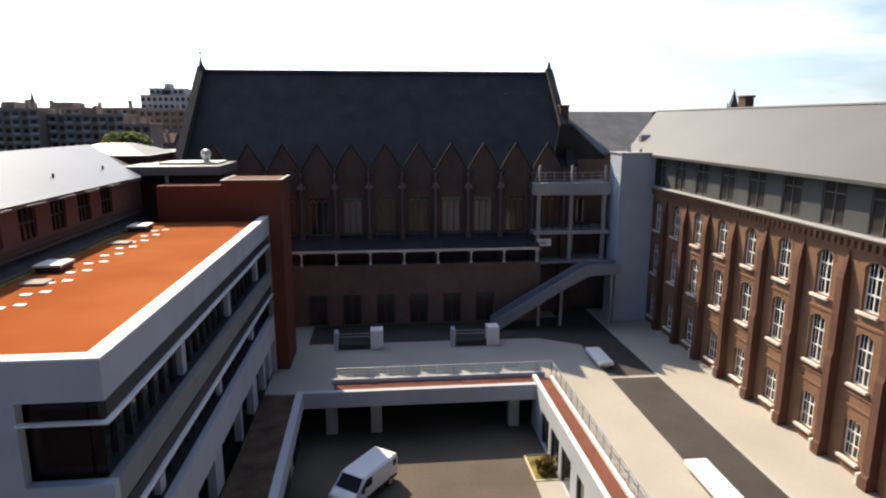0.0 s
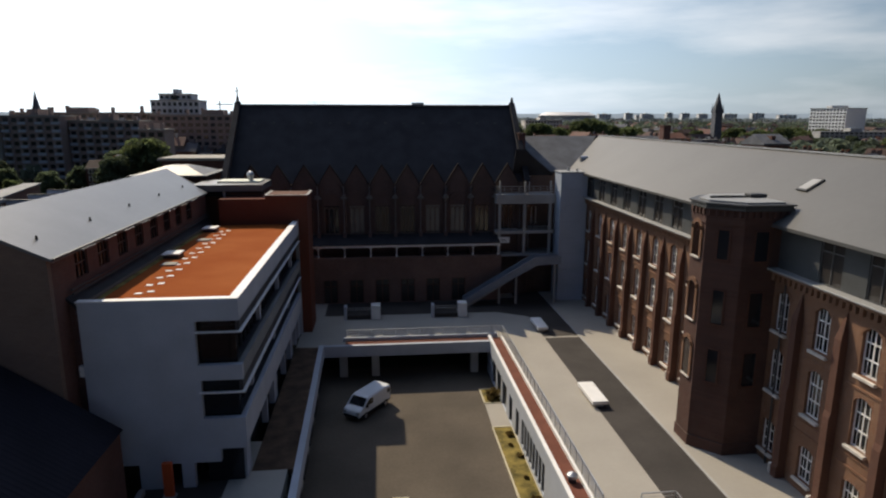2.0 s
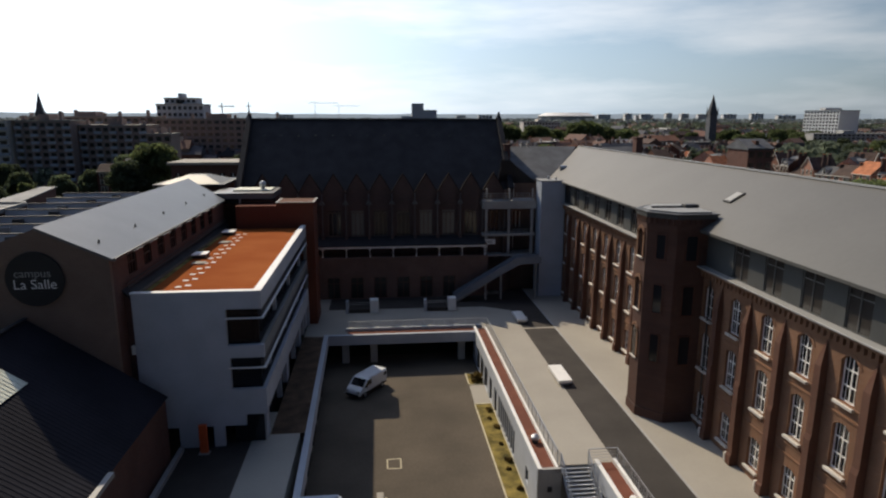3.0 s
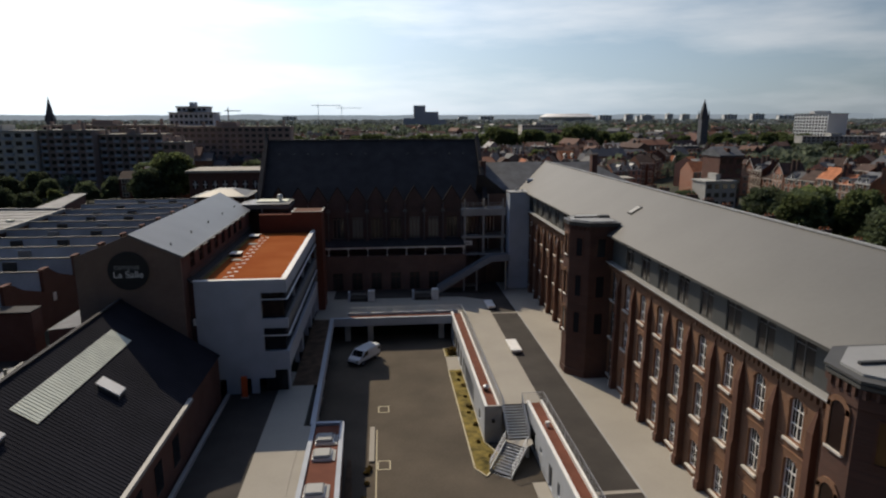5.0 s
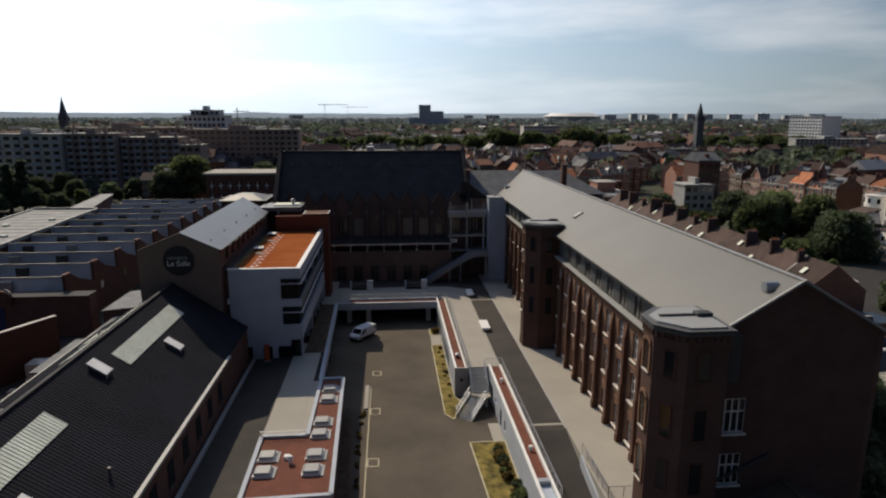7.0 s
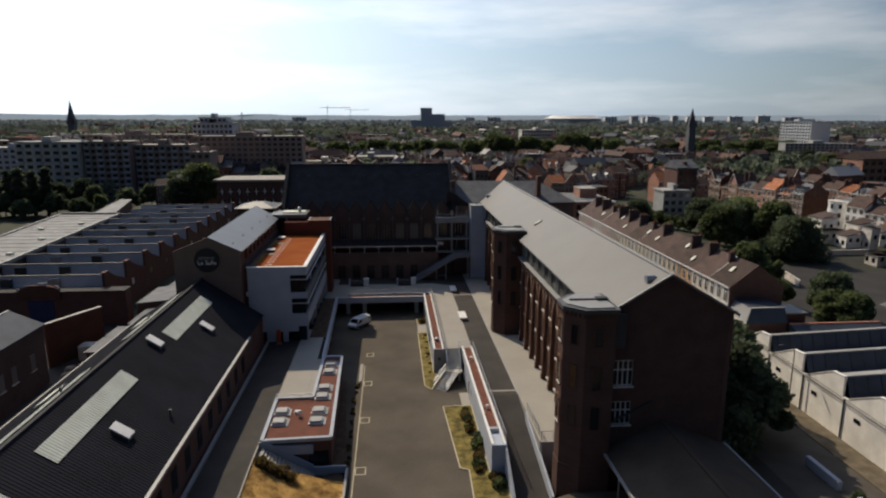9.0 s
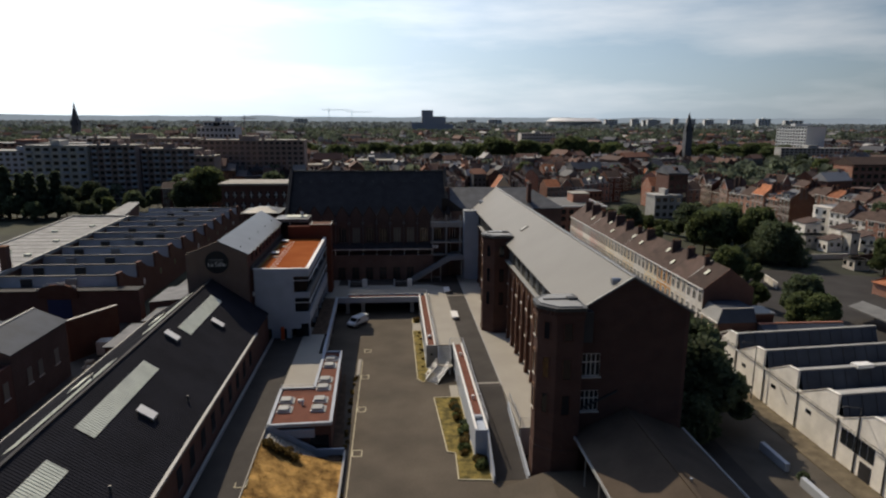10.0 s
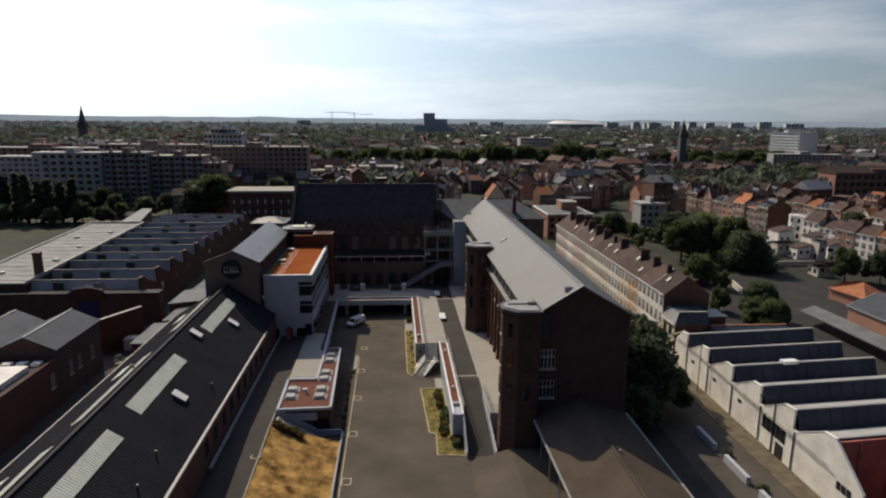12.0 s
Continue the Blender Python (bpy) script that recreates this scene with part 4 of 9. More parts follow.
# pale plaster stubs of old pipes at the buttress feet
for a in [s[0] for s in SEC1[:6]] + [s[1] for s in SEC2]:
    bm = B()
    box(bm, FX - 0.62, FX - 0.2, a + 0.42, a + 0.66, T, T + 0.7, 0.04)
    part("downpipe_shoe", bm, M_STONE, school)

# ---- the chapel at the far end ----
CY, CB = 61.5, 82.5                       # court wall and back wall
CX0, CX1 = -20.15, 19.2
CE, CRY, CRZ = 19.3, 72.0, 28.78
chapel = thing("chapel", (0, 72, T), "dark brick chapel with steep black slate roof and gabled bays", "chapel")
N = 11
PITCH = 3.29
x_first = -16.55
bays = [x_first + PITCH * k for k in range(N)]
holes = []
for x in bays:
    holes.append((x - 0.95, x + 0.95, 12.4, 16.0))
bm = B()
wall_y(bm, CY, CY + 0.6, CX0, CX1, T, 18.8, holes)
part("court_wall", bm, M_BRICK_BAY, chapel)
for a in ((CX0, CX0 + 0.6, CY + 0.6, CB - 0.6), (CX1 - 0.6, CX1, CY + 0.6, CB - 0.6), (CX0, CX1, CB - 0.6, CB)):
    bm = B()
    box(bm, *a, T, CE)
    part("wall", bm, M_BRICK_VEIL, chapel)
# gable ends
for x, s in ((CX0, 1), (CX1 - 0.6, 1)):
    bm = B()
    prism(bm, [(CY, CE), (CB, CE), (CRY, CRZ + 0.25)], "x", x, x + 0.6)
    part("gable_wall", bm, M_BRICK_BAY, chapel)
bm = B()
slab(bm, [(CX0 + 0.1, CY + 0.65, CE - 0.4), (CX1 - 0.1, CY + 0.65, CE - 0.4), (CX1 - 0.1, CRY, CRZ), (CX0 + 0.1, CRY, CRZ)], 0.25)
part("roof_slope", bm, M_SLATE, chapel, "steep blue-black slate slope")
bm = B()
slab(bm, [(CX0 + 0.1, CRY, CRZ), (CX1 - 0.1, CRY, CRZ), (CX1 - 0.1, CB + 0.5, CE - 0.4), (CX0 + 0.1, CB + 0.5, CE - 0.4)], 0.25)
part("roof_slope", bm, M_SLATE, chapel)
bm = B()
bar(bm, (CX0 - 0.1, CRY, CRZ + 0.08), (CX1 + 0.1, CRY, CRZ + 0.08), 0.35, 0.3)
part("ridge_cap", bm, M_ZINC_DARK, chapel)
# verge copings and finials
for x in (CX0 + 0.3, CX1 - 0.3):
    bm = B()
    bar(bm, (x, CY - 0.6, CE - 0.2), (x, CRY, CRZ + 0.45), 0.75, 0.35)
    bar(bm, (x, CB + 0.6, CE - 0.2), (x, CRY, CRZ + 0.45), 0.75, 0.35)
    part("coping", bm, M_SLATE, chapel)
    bm = B()
    tube(bm, (x, CRY, CRZ), (x, CRY, CRZ + 1.3), 0.38, 0.12)
    if x < 0:
        tube(bm, (x, CRY, CRZ + 1.2), (x, CRY, CRZ + 2.6), 0.09, 0.07, 6)
        bar(bm, (x - 0.38, CRY, CRZ + 2.0), (x + 0.38, CRY, CRZ + 2.0), 0.1)
    part("finial", bm, M_ZINC_DARK, chapel, "stone finial" if x > 0 else "stone finial with a cross")
# small bright slate hooks in a line
for k in range(14):
    x = -17.3 + k * 2.56
    z = 26.4
    y = CRY - (CRZ - z) / (CRZ - CE + 0.4) * (CRY - CY + 0.5)
    bm = B()
    box(bm, x - 0.16, x + 0.16, y - 0.16, y + 0.02, z + 0.0, z + 0.12)
    part("roof_hook", bm, M_ZINC, chapel)


# gabled bays: pointed wall gables, each with a small slate roof running back into the main slope
def roof_y(z):
    return CY + 0.65 + (z - CE + 0.4) * (CRY - CY - 0.65) / (CRZ - CE + 0.4)


def bay(x, panes):
    hw, z0, z1 = PITCH / 2 - 0.02, 18.45, 21.25
    sides = [(0.0, 1.0), (0.42, 0.62), (0.76, 0.3), (1.0, 0.0)]
    outline = [(x + f * hw, z0 + g * (z1 - z0)) for f, g in sides[::-1]] + [(x - f * hw, z0 + g * (z1 - z0)) for f, g in sides[1:]]
    bm = B()
    prism(bm, outline, "y", CY + 0.02, CY + 0.5)
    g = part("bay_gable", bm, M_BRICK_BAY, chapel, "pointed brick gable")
    bm = B()
    rows_ = [[bm.verts.new((px, py, pz + lift)) for px, pz in outline] for py, lift in ((CY - 0.08, -0.04), (CY - 0.08, 0.14), (CY + 0.48, 0.14), (CY + 0.48, -0.04))]
    for q in range(4):
        for i in range(len(outline) - 1):
            bm.faces.new((rows_[q][i], rows_[q][i + 1], rows_[(q + 1) % 4][i + 1], rows_[(q + 1) % 4][i]))
    part("gable_coping", bm, M_UNLIT_COPING, g)
    for sgn in (-1, 1):
        bm = B()
        slab(bm, [(x, CY + 0.45, z1 - 0.65), (x + sgn * hw, CY + 0.45, z0 - 0.65), (x + sgn * hw, roof_y(z0 - 0.65) + 0.02, z0 - 0.65), (x, roof_y(z1 - 0.65), z1 - 0.65)], 0.1)
        part("gable_roof", bm, M_SLATE, g)
    # tall lancet windows with stone mullions and tracery
    bm = B()
    box(bm, x - 0.95, x + 0.95, CY + 0.34, CY + 0.38, 12.4, 16.0)
    w = part("window", bm, panes, chapel, "tall chapel window with leaded glass")
    bm = B()
    for dx in (-0.92, -0.32, 0.32, 0.92):
        box(bm, x + dx - 0.07, x + dx + 0.07, CY + 0.2, CY + 0.36, 12.4, 15.3)
    for dx in (-0.62, 0, 0.62):
        for s in range(5):
            a0, a1 = math.pi * s / 5, math.pi * (s + 1) / 5
            prism(bm, [(x + dx + r * math.cos(a), 15.3 + 1.4 * r * math.sin(a)) for r, a in ((0.26, a0), (0.38, a0), (0.38, a1), (0.26, a1))], "y", CY + 0.2, CY + 0.36)
    part("tracery", bm, M_TRACERY, w)
    bm = B()
    box(bm, x - 1.05, x + 1.05, CY - 0.12, CY + 0.3, 12.25, 12.4)
    part("sill", bm, M_TRACERY, w)
    bm = B()
    for s in range(8):
        a0, a1 = math.pi * s / 8, math.pi * (s + 1) / 8
        prism(bm, [(x + r * math.cos(a), 16.0 + 1.5 * r * math.sin(a)) for r, a in ((0.98, a0), (1.25, a0), (1.25, a1), (0.98, a1))], "y", CY - 0.14, CY + 0.0)
    bmesh.ops.remove_doubles(bm, verts=bm.verts[:], dist=0.002)
    part("arch", bm, M_BRICK_BAY, w)


for k, x in enumerate(bays):
    bay(x, (M_GLASS, M_GLASS_LIFTED, M_GLASS_PALE)[(0, 0, 1, 0, 2, 1, 1, 2, 2, 0, 0)[k]])
# buttresses with rain pipes and hopper heads between the bays
for k in range(N + 1):
    x = x_first - PITCH / 2 + PITCH * k
    if not (CX0 + 0.5 < x < CX1 - 0.5):
        continue
    bm = B()
    prism(bm, [(CY, T), (CY - 0.9, T), (CY - 0.9, 12.0), (CY - 0.55, 13.0), (CY - 0.55, 16.9), (CY, 18.3)], "x", x - 0.24, x + 0.24)
    b = part("buttress", bm, M_BRICK_BAY, chapel)
    bm = B()
    tube(bm, (x, CY - 0.66, 12.1), (x, CY - 0.66, 18.6), 0.06, seg=6)
    part("rain_pipe", bm, M_ZINC_MID, b)
    bm = B()
    box(bm, x - 0.38, x + 0.38, CY - 0.84, CY - 0.5, 16.95, 17.2)
    box(bm, x - 0.22, x + 0.22, CY - 0.8, CY - 0.52, 17.2, 17.45)
    part("hopper", bm, M_ZINC_MID, b)

# gallery: brick base storey, deck, posts with brackets, lean-to roof with white fascia
gal = thing("gallery", (2.5, 59.5, T), "covered gallery with white posts on a brick base storey", "gallery")
GY = 58.75
gx = [-8.3 + 3.3 * k for k in range(8)]
bm = B()
doors = [(x - 0.9, x + 0.9, T + 0.05, T + 3.1) for x in [-6.9 + 3.3 * k for k in range(6)]]
wall_y(bm, GY, GY + 0.4, -9.4, 15.2, T, 9.3, doors)
part("base_wall", bm, M_BRICK_VEIL, gal)
for d in doors:
    bm = B()
    box(bm, d[0], d[1], GY + 0.25, GY + 0.3, d[2], d[3])
    g = part("window_pane", bm, M_GLASS_LIFTED, gal)
    bm = B()
    for x in (d[0] + 0.05, (d[0] + d[1]) / 2, d[1] - 0.05):
        box(bm, x - 0.05, x + 0.05, GY + 0.15, GY + 0.24, d[2], d[3])
    box(bm, d[0], d[1], GY + 0.16, GY + 0.235, d[3] - 0.9, d[3] - 0.82)
    part("window_frame", bm, M_FRAME_BROWN, g)
bm = B()
box(bm, -9.4, 15.2, GY - 0.12, CY, 9.3, 9.55, 0.02)
part("deck", bm, M_BRICK_VEIL, gal)
bm = B()
box(bm, -9.4, 15.2, GY, GY + 0.3, 9.55, 9.75)
part("parapet", bm, M_BRICK_VEIL, gal)
for x in gx:
    bm = B()
    tube(bm, (x, GY + 0.15, 9.75), (x, GY + 0.15, 11.0), 0.06, seg=8)
    box(bm, x - 0.12, x + 0.12, GY + 0.03, GY + 0.27, 9.75, 9.95)
    p = part("post", bm, M_WHITE_PAINT, gal)
    bm = B()
    for s in (-1, 1):
        for k in range(4):
            a0, a1 = math.pi / 2 * k / 4, math.pi / 2 * (k + 1) / 4
            bar(bm, (x + s * 0.45 * (1 - math.cos(a0)), GY + 0.15, 10.5 + 0.5 * math.sin(a0)), (x + s * 0.45 * (1 - math.cos(a1)), GY + 0.15, 10.5 + 0.5 * math.sin(a1)), 0.06)
    part("bracket", bm, M_WHITE_PAINT, p)
bm = B()
box(bm, -9.6, 15.0, GY - 0.05, GY + 0.3, 11.0, 11.28, 0.02)
part("fascia", bm, M_WHITE_PAINT, gal, "white painted fascia beam")
bm = B()
slab(bm, [(-9.6, GY - 0.15, 11.4), (15.0, GY - 0.15, 11.4), (15.0, CY + 0.02, 12.25), (-9.6, CY + 0.02, 12.25)], 0.12)
part("roof", bm, M_SLATE, gal)

# open stair decks beside the chapel
an = thing("access_tower", (18.5, 60, T), "open concrete access decks on slender posts beside the chapel", "staircase")
for z0, z1 in ((16.25, 17.45), (12.3, 12.7), (9.3, 9.55)):
    bm = B()
    box(bm, 14.6 if z0 > 9.5 else 15.2, 22.4, 59.6, 63.5, z0, z1, 0.03)
    part("deck", bm, M_CONCRETE_GREY, an)
for x in (15.1, 18.4, 21.8):
    bm = B()
    box(bm, x - 0.17, x + 0.17, 59.75, 60.1, 9.5, 16.3)
    box(bm, x - 0.1, x + 0.1, 59.75, 59.95, 17.4, 19.2)
    part("post", bm, M_CONCRETE_GREY, an)
for z in (17.45, 12.7):
    bm = B()
    for k in range(3):
        bar(bm, (14.7, 59.8, z + 0.35 * (k + 1)), (22.3, 59.8, z + 0.35 * (k + 1)), 0.05)
    for k in range(9):
        x = 14.7 + k * 0.95
        bar(bm, (x, 59.8, z), (x, 59.8, z + 1.1), 0.05)
    part("railing", bm, M_STEEL if z > 15 else M_FRAME_DARK, an)
bm = B()
box(bm, 14.4, 22.5, 63.6, 64.0, T, 19.6)
part("rear_wall", bm, M_BRICK_VEIL, an)
for x, z in ((16.6, 13.0), (20.2, 13.0), (19.2, 9.6), (19.2, 17.5)):
    bm = B()
    box(bm, x - 0.6, x + 0.6, 63.5, 63.58, z, z + 2.3)
    g = part("door", bm, M_GLASS, an)
    bm = B()
    for dx in (-0.6, 0, 0.6):
        box(bm, x + dx - 0.06, x + dx + 0.06, 63.42, 63.49, z, z + 2.3)
    part("door_frame", bm, M_WHITE_PAINT, g)
bm = B()
box(bm, 14.9, 16.4, 59.5, 59.58, 11.15, 11.9)
sg = part("notice_board", bm, M_WHITE_PAINT, an, "small white notice board")
bm = B()
box(bm, 15.2, 16.0, 59.48, 59.5, 11.4, 11.46)
box(bm, 15.2, 15.8, 59.48, 59.5, 11.56, 11.62)
part("lettering_bars", bm, M_FRAME_DARK, sg)
# pitched roofs over the corner between chapel and school
cr = thing("corner_roof", (24, 68, 18), "grey slate roof that joins chapel and school", "roof", kind="structure")
bm = B()
slab(bm, [(18.0, 63.4, 20.2), (26.6, 63.4, 20.2), (31.8, 72.3, 24.6), (18.0, 72.3, 24.6)], 0.25)
slab(bm, [(18.0, 72.3, 24.6), (41.0, 72.3, 24.6), (48.4, 80.5, 20.2), (18.0, 80.5, 20.2)], 0.25)
slab(bm, [(32.6, 72.3, 24.5), (40.0, 63.6, 20.2), (48.4, 63.6, 20.2), (41.0, 72.3, 24.6)], 0.25)
slab(bm, [(41.0, 72.3, 24.6), (48.4, 63.6, 20.2), (48.4, 80.5, 20.2), (41.0, 72.3, 24.58)], 0.25)
part("roof_slope", bm, M_ROOF_GREY, cr)
bm = B()
box(bm, 18.0, 38.8, 64.2, 80.0, 0, 20.0)
box(bm, 39.4, 47.9, 64.2, 80.0, 0, 20.0)
part("wall", bm, M_BRICK_VEIL, cr)
bm = B()
slab(bm, [(17.4, 61.4, 23.2), (18.6, 61.4, 23.2), (23.0, 63.4, 19.8), (17.4, 63.4, 19.8)], 0.2)
part("hip", bm, M_SLATE, cr)
bm = B()
box(bm, 18.8, 19.7, 66.2, 67.1, 22, 25.0)
box(bm, 18.7, 19.8, 66.1, 67.2, 25.0, 25.2)
part("chimney", bm, M_BRICK_DARK, cr)
# lift shaft
lf = thing("lift_shaft", (24, 59.5, T), "tall pale grey clad lift shaft", "lift")
bm = B()
for z in range(8):
    box(bm, 22.5, 25.95, 57.6, 60.6, T + 2.09 * z, T + 2.09 * z + 2.075, 0.01)
part("cladding", bm, M_LIFT, lf)
bm = B()
box(bm, 22.4, 26.05, 57.5, 60.7, T + 16.72, T + 16.85, 0.02)
part("roof_edge", bm, M_ZINC_PALE, lf)
bm = B()
tube(bm, (24.0, 59.6, T + 16.8), (24.0, 59.6, T + 17.3), 0.2)
part("roof_vent", bm, M_STEEL, lf)
bm = B()
tube(bm, (24.9, 58.9, T + 16.8), (24.9, 58.9, T + 17.15), 0.15)
part("roof_vent", bm, M_STEEL, lf)
# outer stair from terrace to gallery
st = thing("outdoor_stair", (16, 57, T), "grey concrete outdoor stair with solid balustrade up to the gallery", "stairs")
n = 30
for k in range(n):
    xa = 10.2 + k * 0.3
    z = T + (k + 1) * (9.3 - T) / n
    bm = B()
    box(bm, xa, xa + 0.32, 56.0, 57.6, z - 0.35, z)
    part("step", bm, M_CONCRETE_GREY, st)
for y in (55.9, 57.6):
    bm = B()
    prism(bm, [(10.0, T + 0.15), (10.0, T + 0.95), (19.0, 9.95), (22.4, 9.95), (22.4, 9.0), (19.3, 8.85)], "y", y, y + 0.12)
    part("balustrade", bm, M_STAIR, st)
bm = B()
box(bm, 19.1, 22.4, 56.0, 57.6, 9.05, 9.3)
box(bm, 19.2, 22.4, 57.5, 59.0, 9.05, 9.295)
part("landing", bm, M_CONCRETE_GREY, st)
for x in (14.6, 16.8, 21.8):
    bm = B()
    box(bm, x - 0.12, x + 0.12, 56.6, 56.9, T, min(9.1, T + (x - 10.2) * 0.62))
    part("post", bm, M_CONCRETE_GREY, st)

# ---- the white wing ----
WX0, WX1, WY0, WY1, WZ = -18.6, -9.2, 18.5, 48.0, 16.25
wb = thing("white_wing", (-14, 33, T), "modern white wing with ribbon windows and orange gravel roof", "building")
STORE = [(14.0, 14.9), (10.25, 11.0), (6.3, 8.35)]
# closed white front, with a recessed glazed corner
front_holes = [(-11.9, WX1 + 0.01, 12.0, 14.9), (-11.8, WX1 + 0.01, 8.4, 11.0), (-10.9, WX1 + 0.01, T, 6.3)]
bm = B()
wall_y(bm, WY0, WY0 + 0.4, WX0, WX1, 5.4, WZ, front_holes)
part("front_wall", bm, M_WHITE, wb)
for xa, xb in ((WX0, -17.2), (-16.0, -14.6), (-13.4, -12.6)):
    bm = B()
    box(bm, xa, xb, WY0, WY0 + 0.4, T, 5.4)
    part("base_wall", bm, M_WHITE, wb)
# side with ribbon bands
side = [(WY0 + 0.39, WY1 - 0.3, 12.0, 14.9), (WY0 + 0.39, WY1 - 0.3, 8.4, 11.0), (WY0 + 0.39, WY1 - 0.3, T, 6.5)]
bm = B()
wall_x(bm, WX1 - 0.35, WX1, WY0 + 0.4, WY1, 14.9, WZ, [])
part("side_fascia", bm, M_WHITE, wb)
bm = B()
wall_x(bm, WX1 - 0.35, WX1, WY0 + 0.4, WY1, 8.4, 14.9, side[:2])
part("side_wall", bm, M_SPANDREL, wb, "ribbon bands between the windows, white render greyed for shade")
bm = B()
wall_x(bm, WX1 - 0.35, WX1, WY0 + 0.4, WY1, T, 8.4, side[2:])
part("base_band", bm, M_WHITE, wb)
bm = B()
box(bm, WX0, WX0 + 0.3, WY0 + 0.4, WY1, T, WZ - 0.2)
part("rear_wall", bm, M_BRICK_DARK, wb)
bm = B()
box(bm, WX0 - 0.1, WX1, WY0, WY0 + 0.55, WZ, WZ + 0.08, 0.01)
box(bm, WX1 - 0.6, WX1 + 0.02, WY0 + 0.55, WY1, WZ, WZ + 0.08, 0.01)
part("coping", bm, M_WHITE_PAINT, wb, "bright white metal coping")
bm = B()
box(bm, WX0, WX1 - 0.36, WY0 + 0.4, WY1, WZ - 0.5, WZ - 0.28)
part("roof", bm, M_SEDUM, wb, "orange-red gravel roof")
bm = B()
box(bm, WX0 + 0.02, WX0 + 0.7, WY0 + 0.5, WY1, WZ - 0.28, WZ - 0.262)
part("moss_strip", bm, M_GRASS, wb, "yellow moss along the roof's edge")
# recessed glazing, mullions, sun blades
for z0, z1, dep in ((12.0, 14.9, 0.5), (8.4, 11.0, 0.5), (T, 6.5, 0.9)):
    bm = B()
    box(bm, WX1 - 0.35 - dep, WX1 - 0.3 - dep, WY0 + 0.6, WY1 - 0.2, z0 - 0.2, z1 + 0.1)
    g = part("glazing", bm, M_GLASS if z0 > 5 else M_GLASS, wb)
    bm = B()
    y = WY0 + 0.9
    while y < WY1:
        box(bm, WX1 - 0.34 - dep + 0.04, WX1 - 0.2 - dep + 0.04, y, y + 0.07, z0, z1)
        y += 1.22
    part("mullions", bm, M_FRAME_DARK, g)
    bm = B()
    box(bm, -11.9, WX1 - 0.4, WY0 + 0.6, WY0 + 0.65, z0 - 0.2, z1 + 0.1)
    part("corner_glazing", bm, M_GLASS_WARM if z0 > 11 else M_GLASS, g)
bm = B()
box(bm, WX1 - 1.0, WX1 - 0.36, WY0 + 0.4, WY1, 11.75, 11.95)
box(bm, WX1 - 1.0, WX1 - 0.36, WY0 + 0.4, WY1, 14.8, 15.0)
box(bm, WX1 - 1.0, WX1 - 0.36, WY0 + 0.4, WY1, 8.2, 8.34)
part("floor_edges", bm, M_FRAME_DARK, wb)
# a slim white shade rail runs along both upper storeys and round the corner
for z in (14.15, 10.15):
    bm = B()
    box(bm, WX1 - 0.1, WX1 + 0.12, WY0 - 0.1, WY1 - 0.4, z, z + 0.07)
    box(bm, -11.9, WX1 + 0.12, WY0 - 0.12, WY0 + 0.1, z + 0.001, z + 0.071)
    part("shade_rail", bm, M_WHITE_PAINT, wb)
    bm = B()
    box(bm, WX1 - 0.3, WX1 - 0.05, WY0 + 0.2, WY1 - 0.4, z + 0.15, z + 0.7)
    part("blind_box", bm, M_FRAME_DARK, wb)
for y in (27.4, 36.2, 44.6):
    bm = B()
    box(bm, WX1 - 0.78, WX1 - 0.5, y, y + 0.55, 12.0, 14.1)
    part("white_panel", bm, M_WHITE, wb)
for y in (23.5, 33.0, 42.0):
    bm = B()
    box(bm, WX1 - 0.78, WX1 - 0.5, y, y + 0.6, 8.4, 10.1)
    part("white_panel", bm, M_WHITE, wb)
for y, wd in ((19.4, 1.3), (27.0, 0.35), (30.4, 1.5), (36.5, 0.35), (40.2, 1.4), (44.2, 0.5), (46.2, 1.3)):
    bm = B()
    box(bm, WX1 - 0.75, WX1 - 0.3, y, y + wd, T, 6.5)
    part("pier", bm, M_WHITE, wb)
bm = B()
box(bm, -12.6, WX1 - 0.3, WY0 + 2.0, WY0 + 2.1, T, 6.4)
part("porch_wall", bm, M_GLASS_WARM, wb)
# pale stepping slabs and rooflights on the gravel
for k in range(12):
    y = 21.2 + k * 2.05
    for s in (0, 1):
        bm = B()
        box(bm, -16.3 + s * 0.62 - 0.02 * k, -15.85 + s * 0.62 - 0.02 * k, y + 0.4 * s, y + 0.34 + 0.4 * s, WZ - 0.28, WZ - 0.24, 0.01)
        part("stepping_slab", bm, M_WHITE_PAINT, wb)
for x, y in ((-17.3, 32.4), (-17.4, 44.4)):
    bm = B()
    box(bm, x - 0.6, x + 0.6, y - 0.7, y + 0.7, WZ - 0.28, WZ + 0.02, 0.02)
    r = part("rooflight", bm, M_FRAME_DARK, wb)
    bm = B()
    box(bm, x - 0.68, x + 0.68, y - 0.78, y + 0.78, WZ + 0.02, WZ + 0.14, 0.03)
    part("rooflight_lid", bm, M_WHITE_PAINT, r, "white rooflight lid")
for x, y in ((-16.75, 29.6), (-16.75, 39.4)):
    bm = B()
    box(bm, x - 0.55, x + 0.55, y - 0.5, y + 0.5, WZ - 0.28, WZ - 0.16, 0.02)
    part("roof_hatch", bm, M_CONCRETE, wb)
# brick stair shaft behind
sh = thing("brick_shaft", (-12.5, 50, T), "plain smooth red-brick stair shaft with flat roof", "tower")
bm = B()
box(bm, -17.4, -8.2, 48.1, 52.3, T, 18.7)
part("wall", bm, M_BRICK_NEW, sh)
bm = B()
box(bm, -12.6, -8.1, 48.0, 52.4, 18.7, 19.05, 0.02)
part("parapet", bm, M_BRICK_NEW, sh)
bm = B()
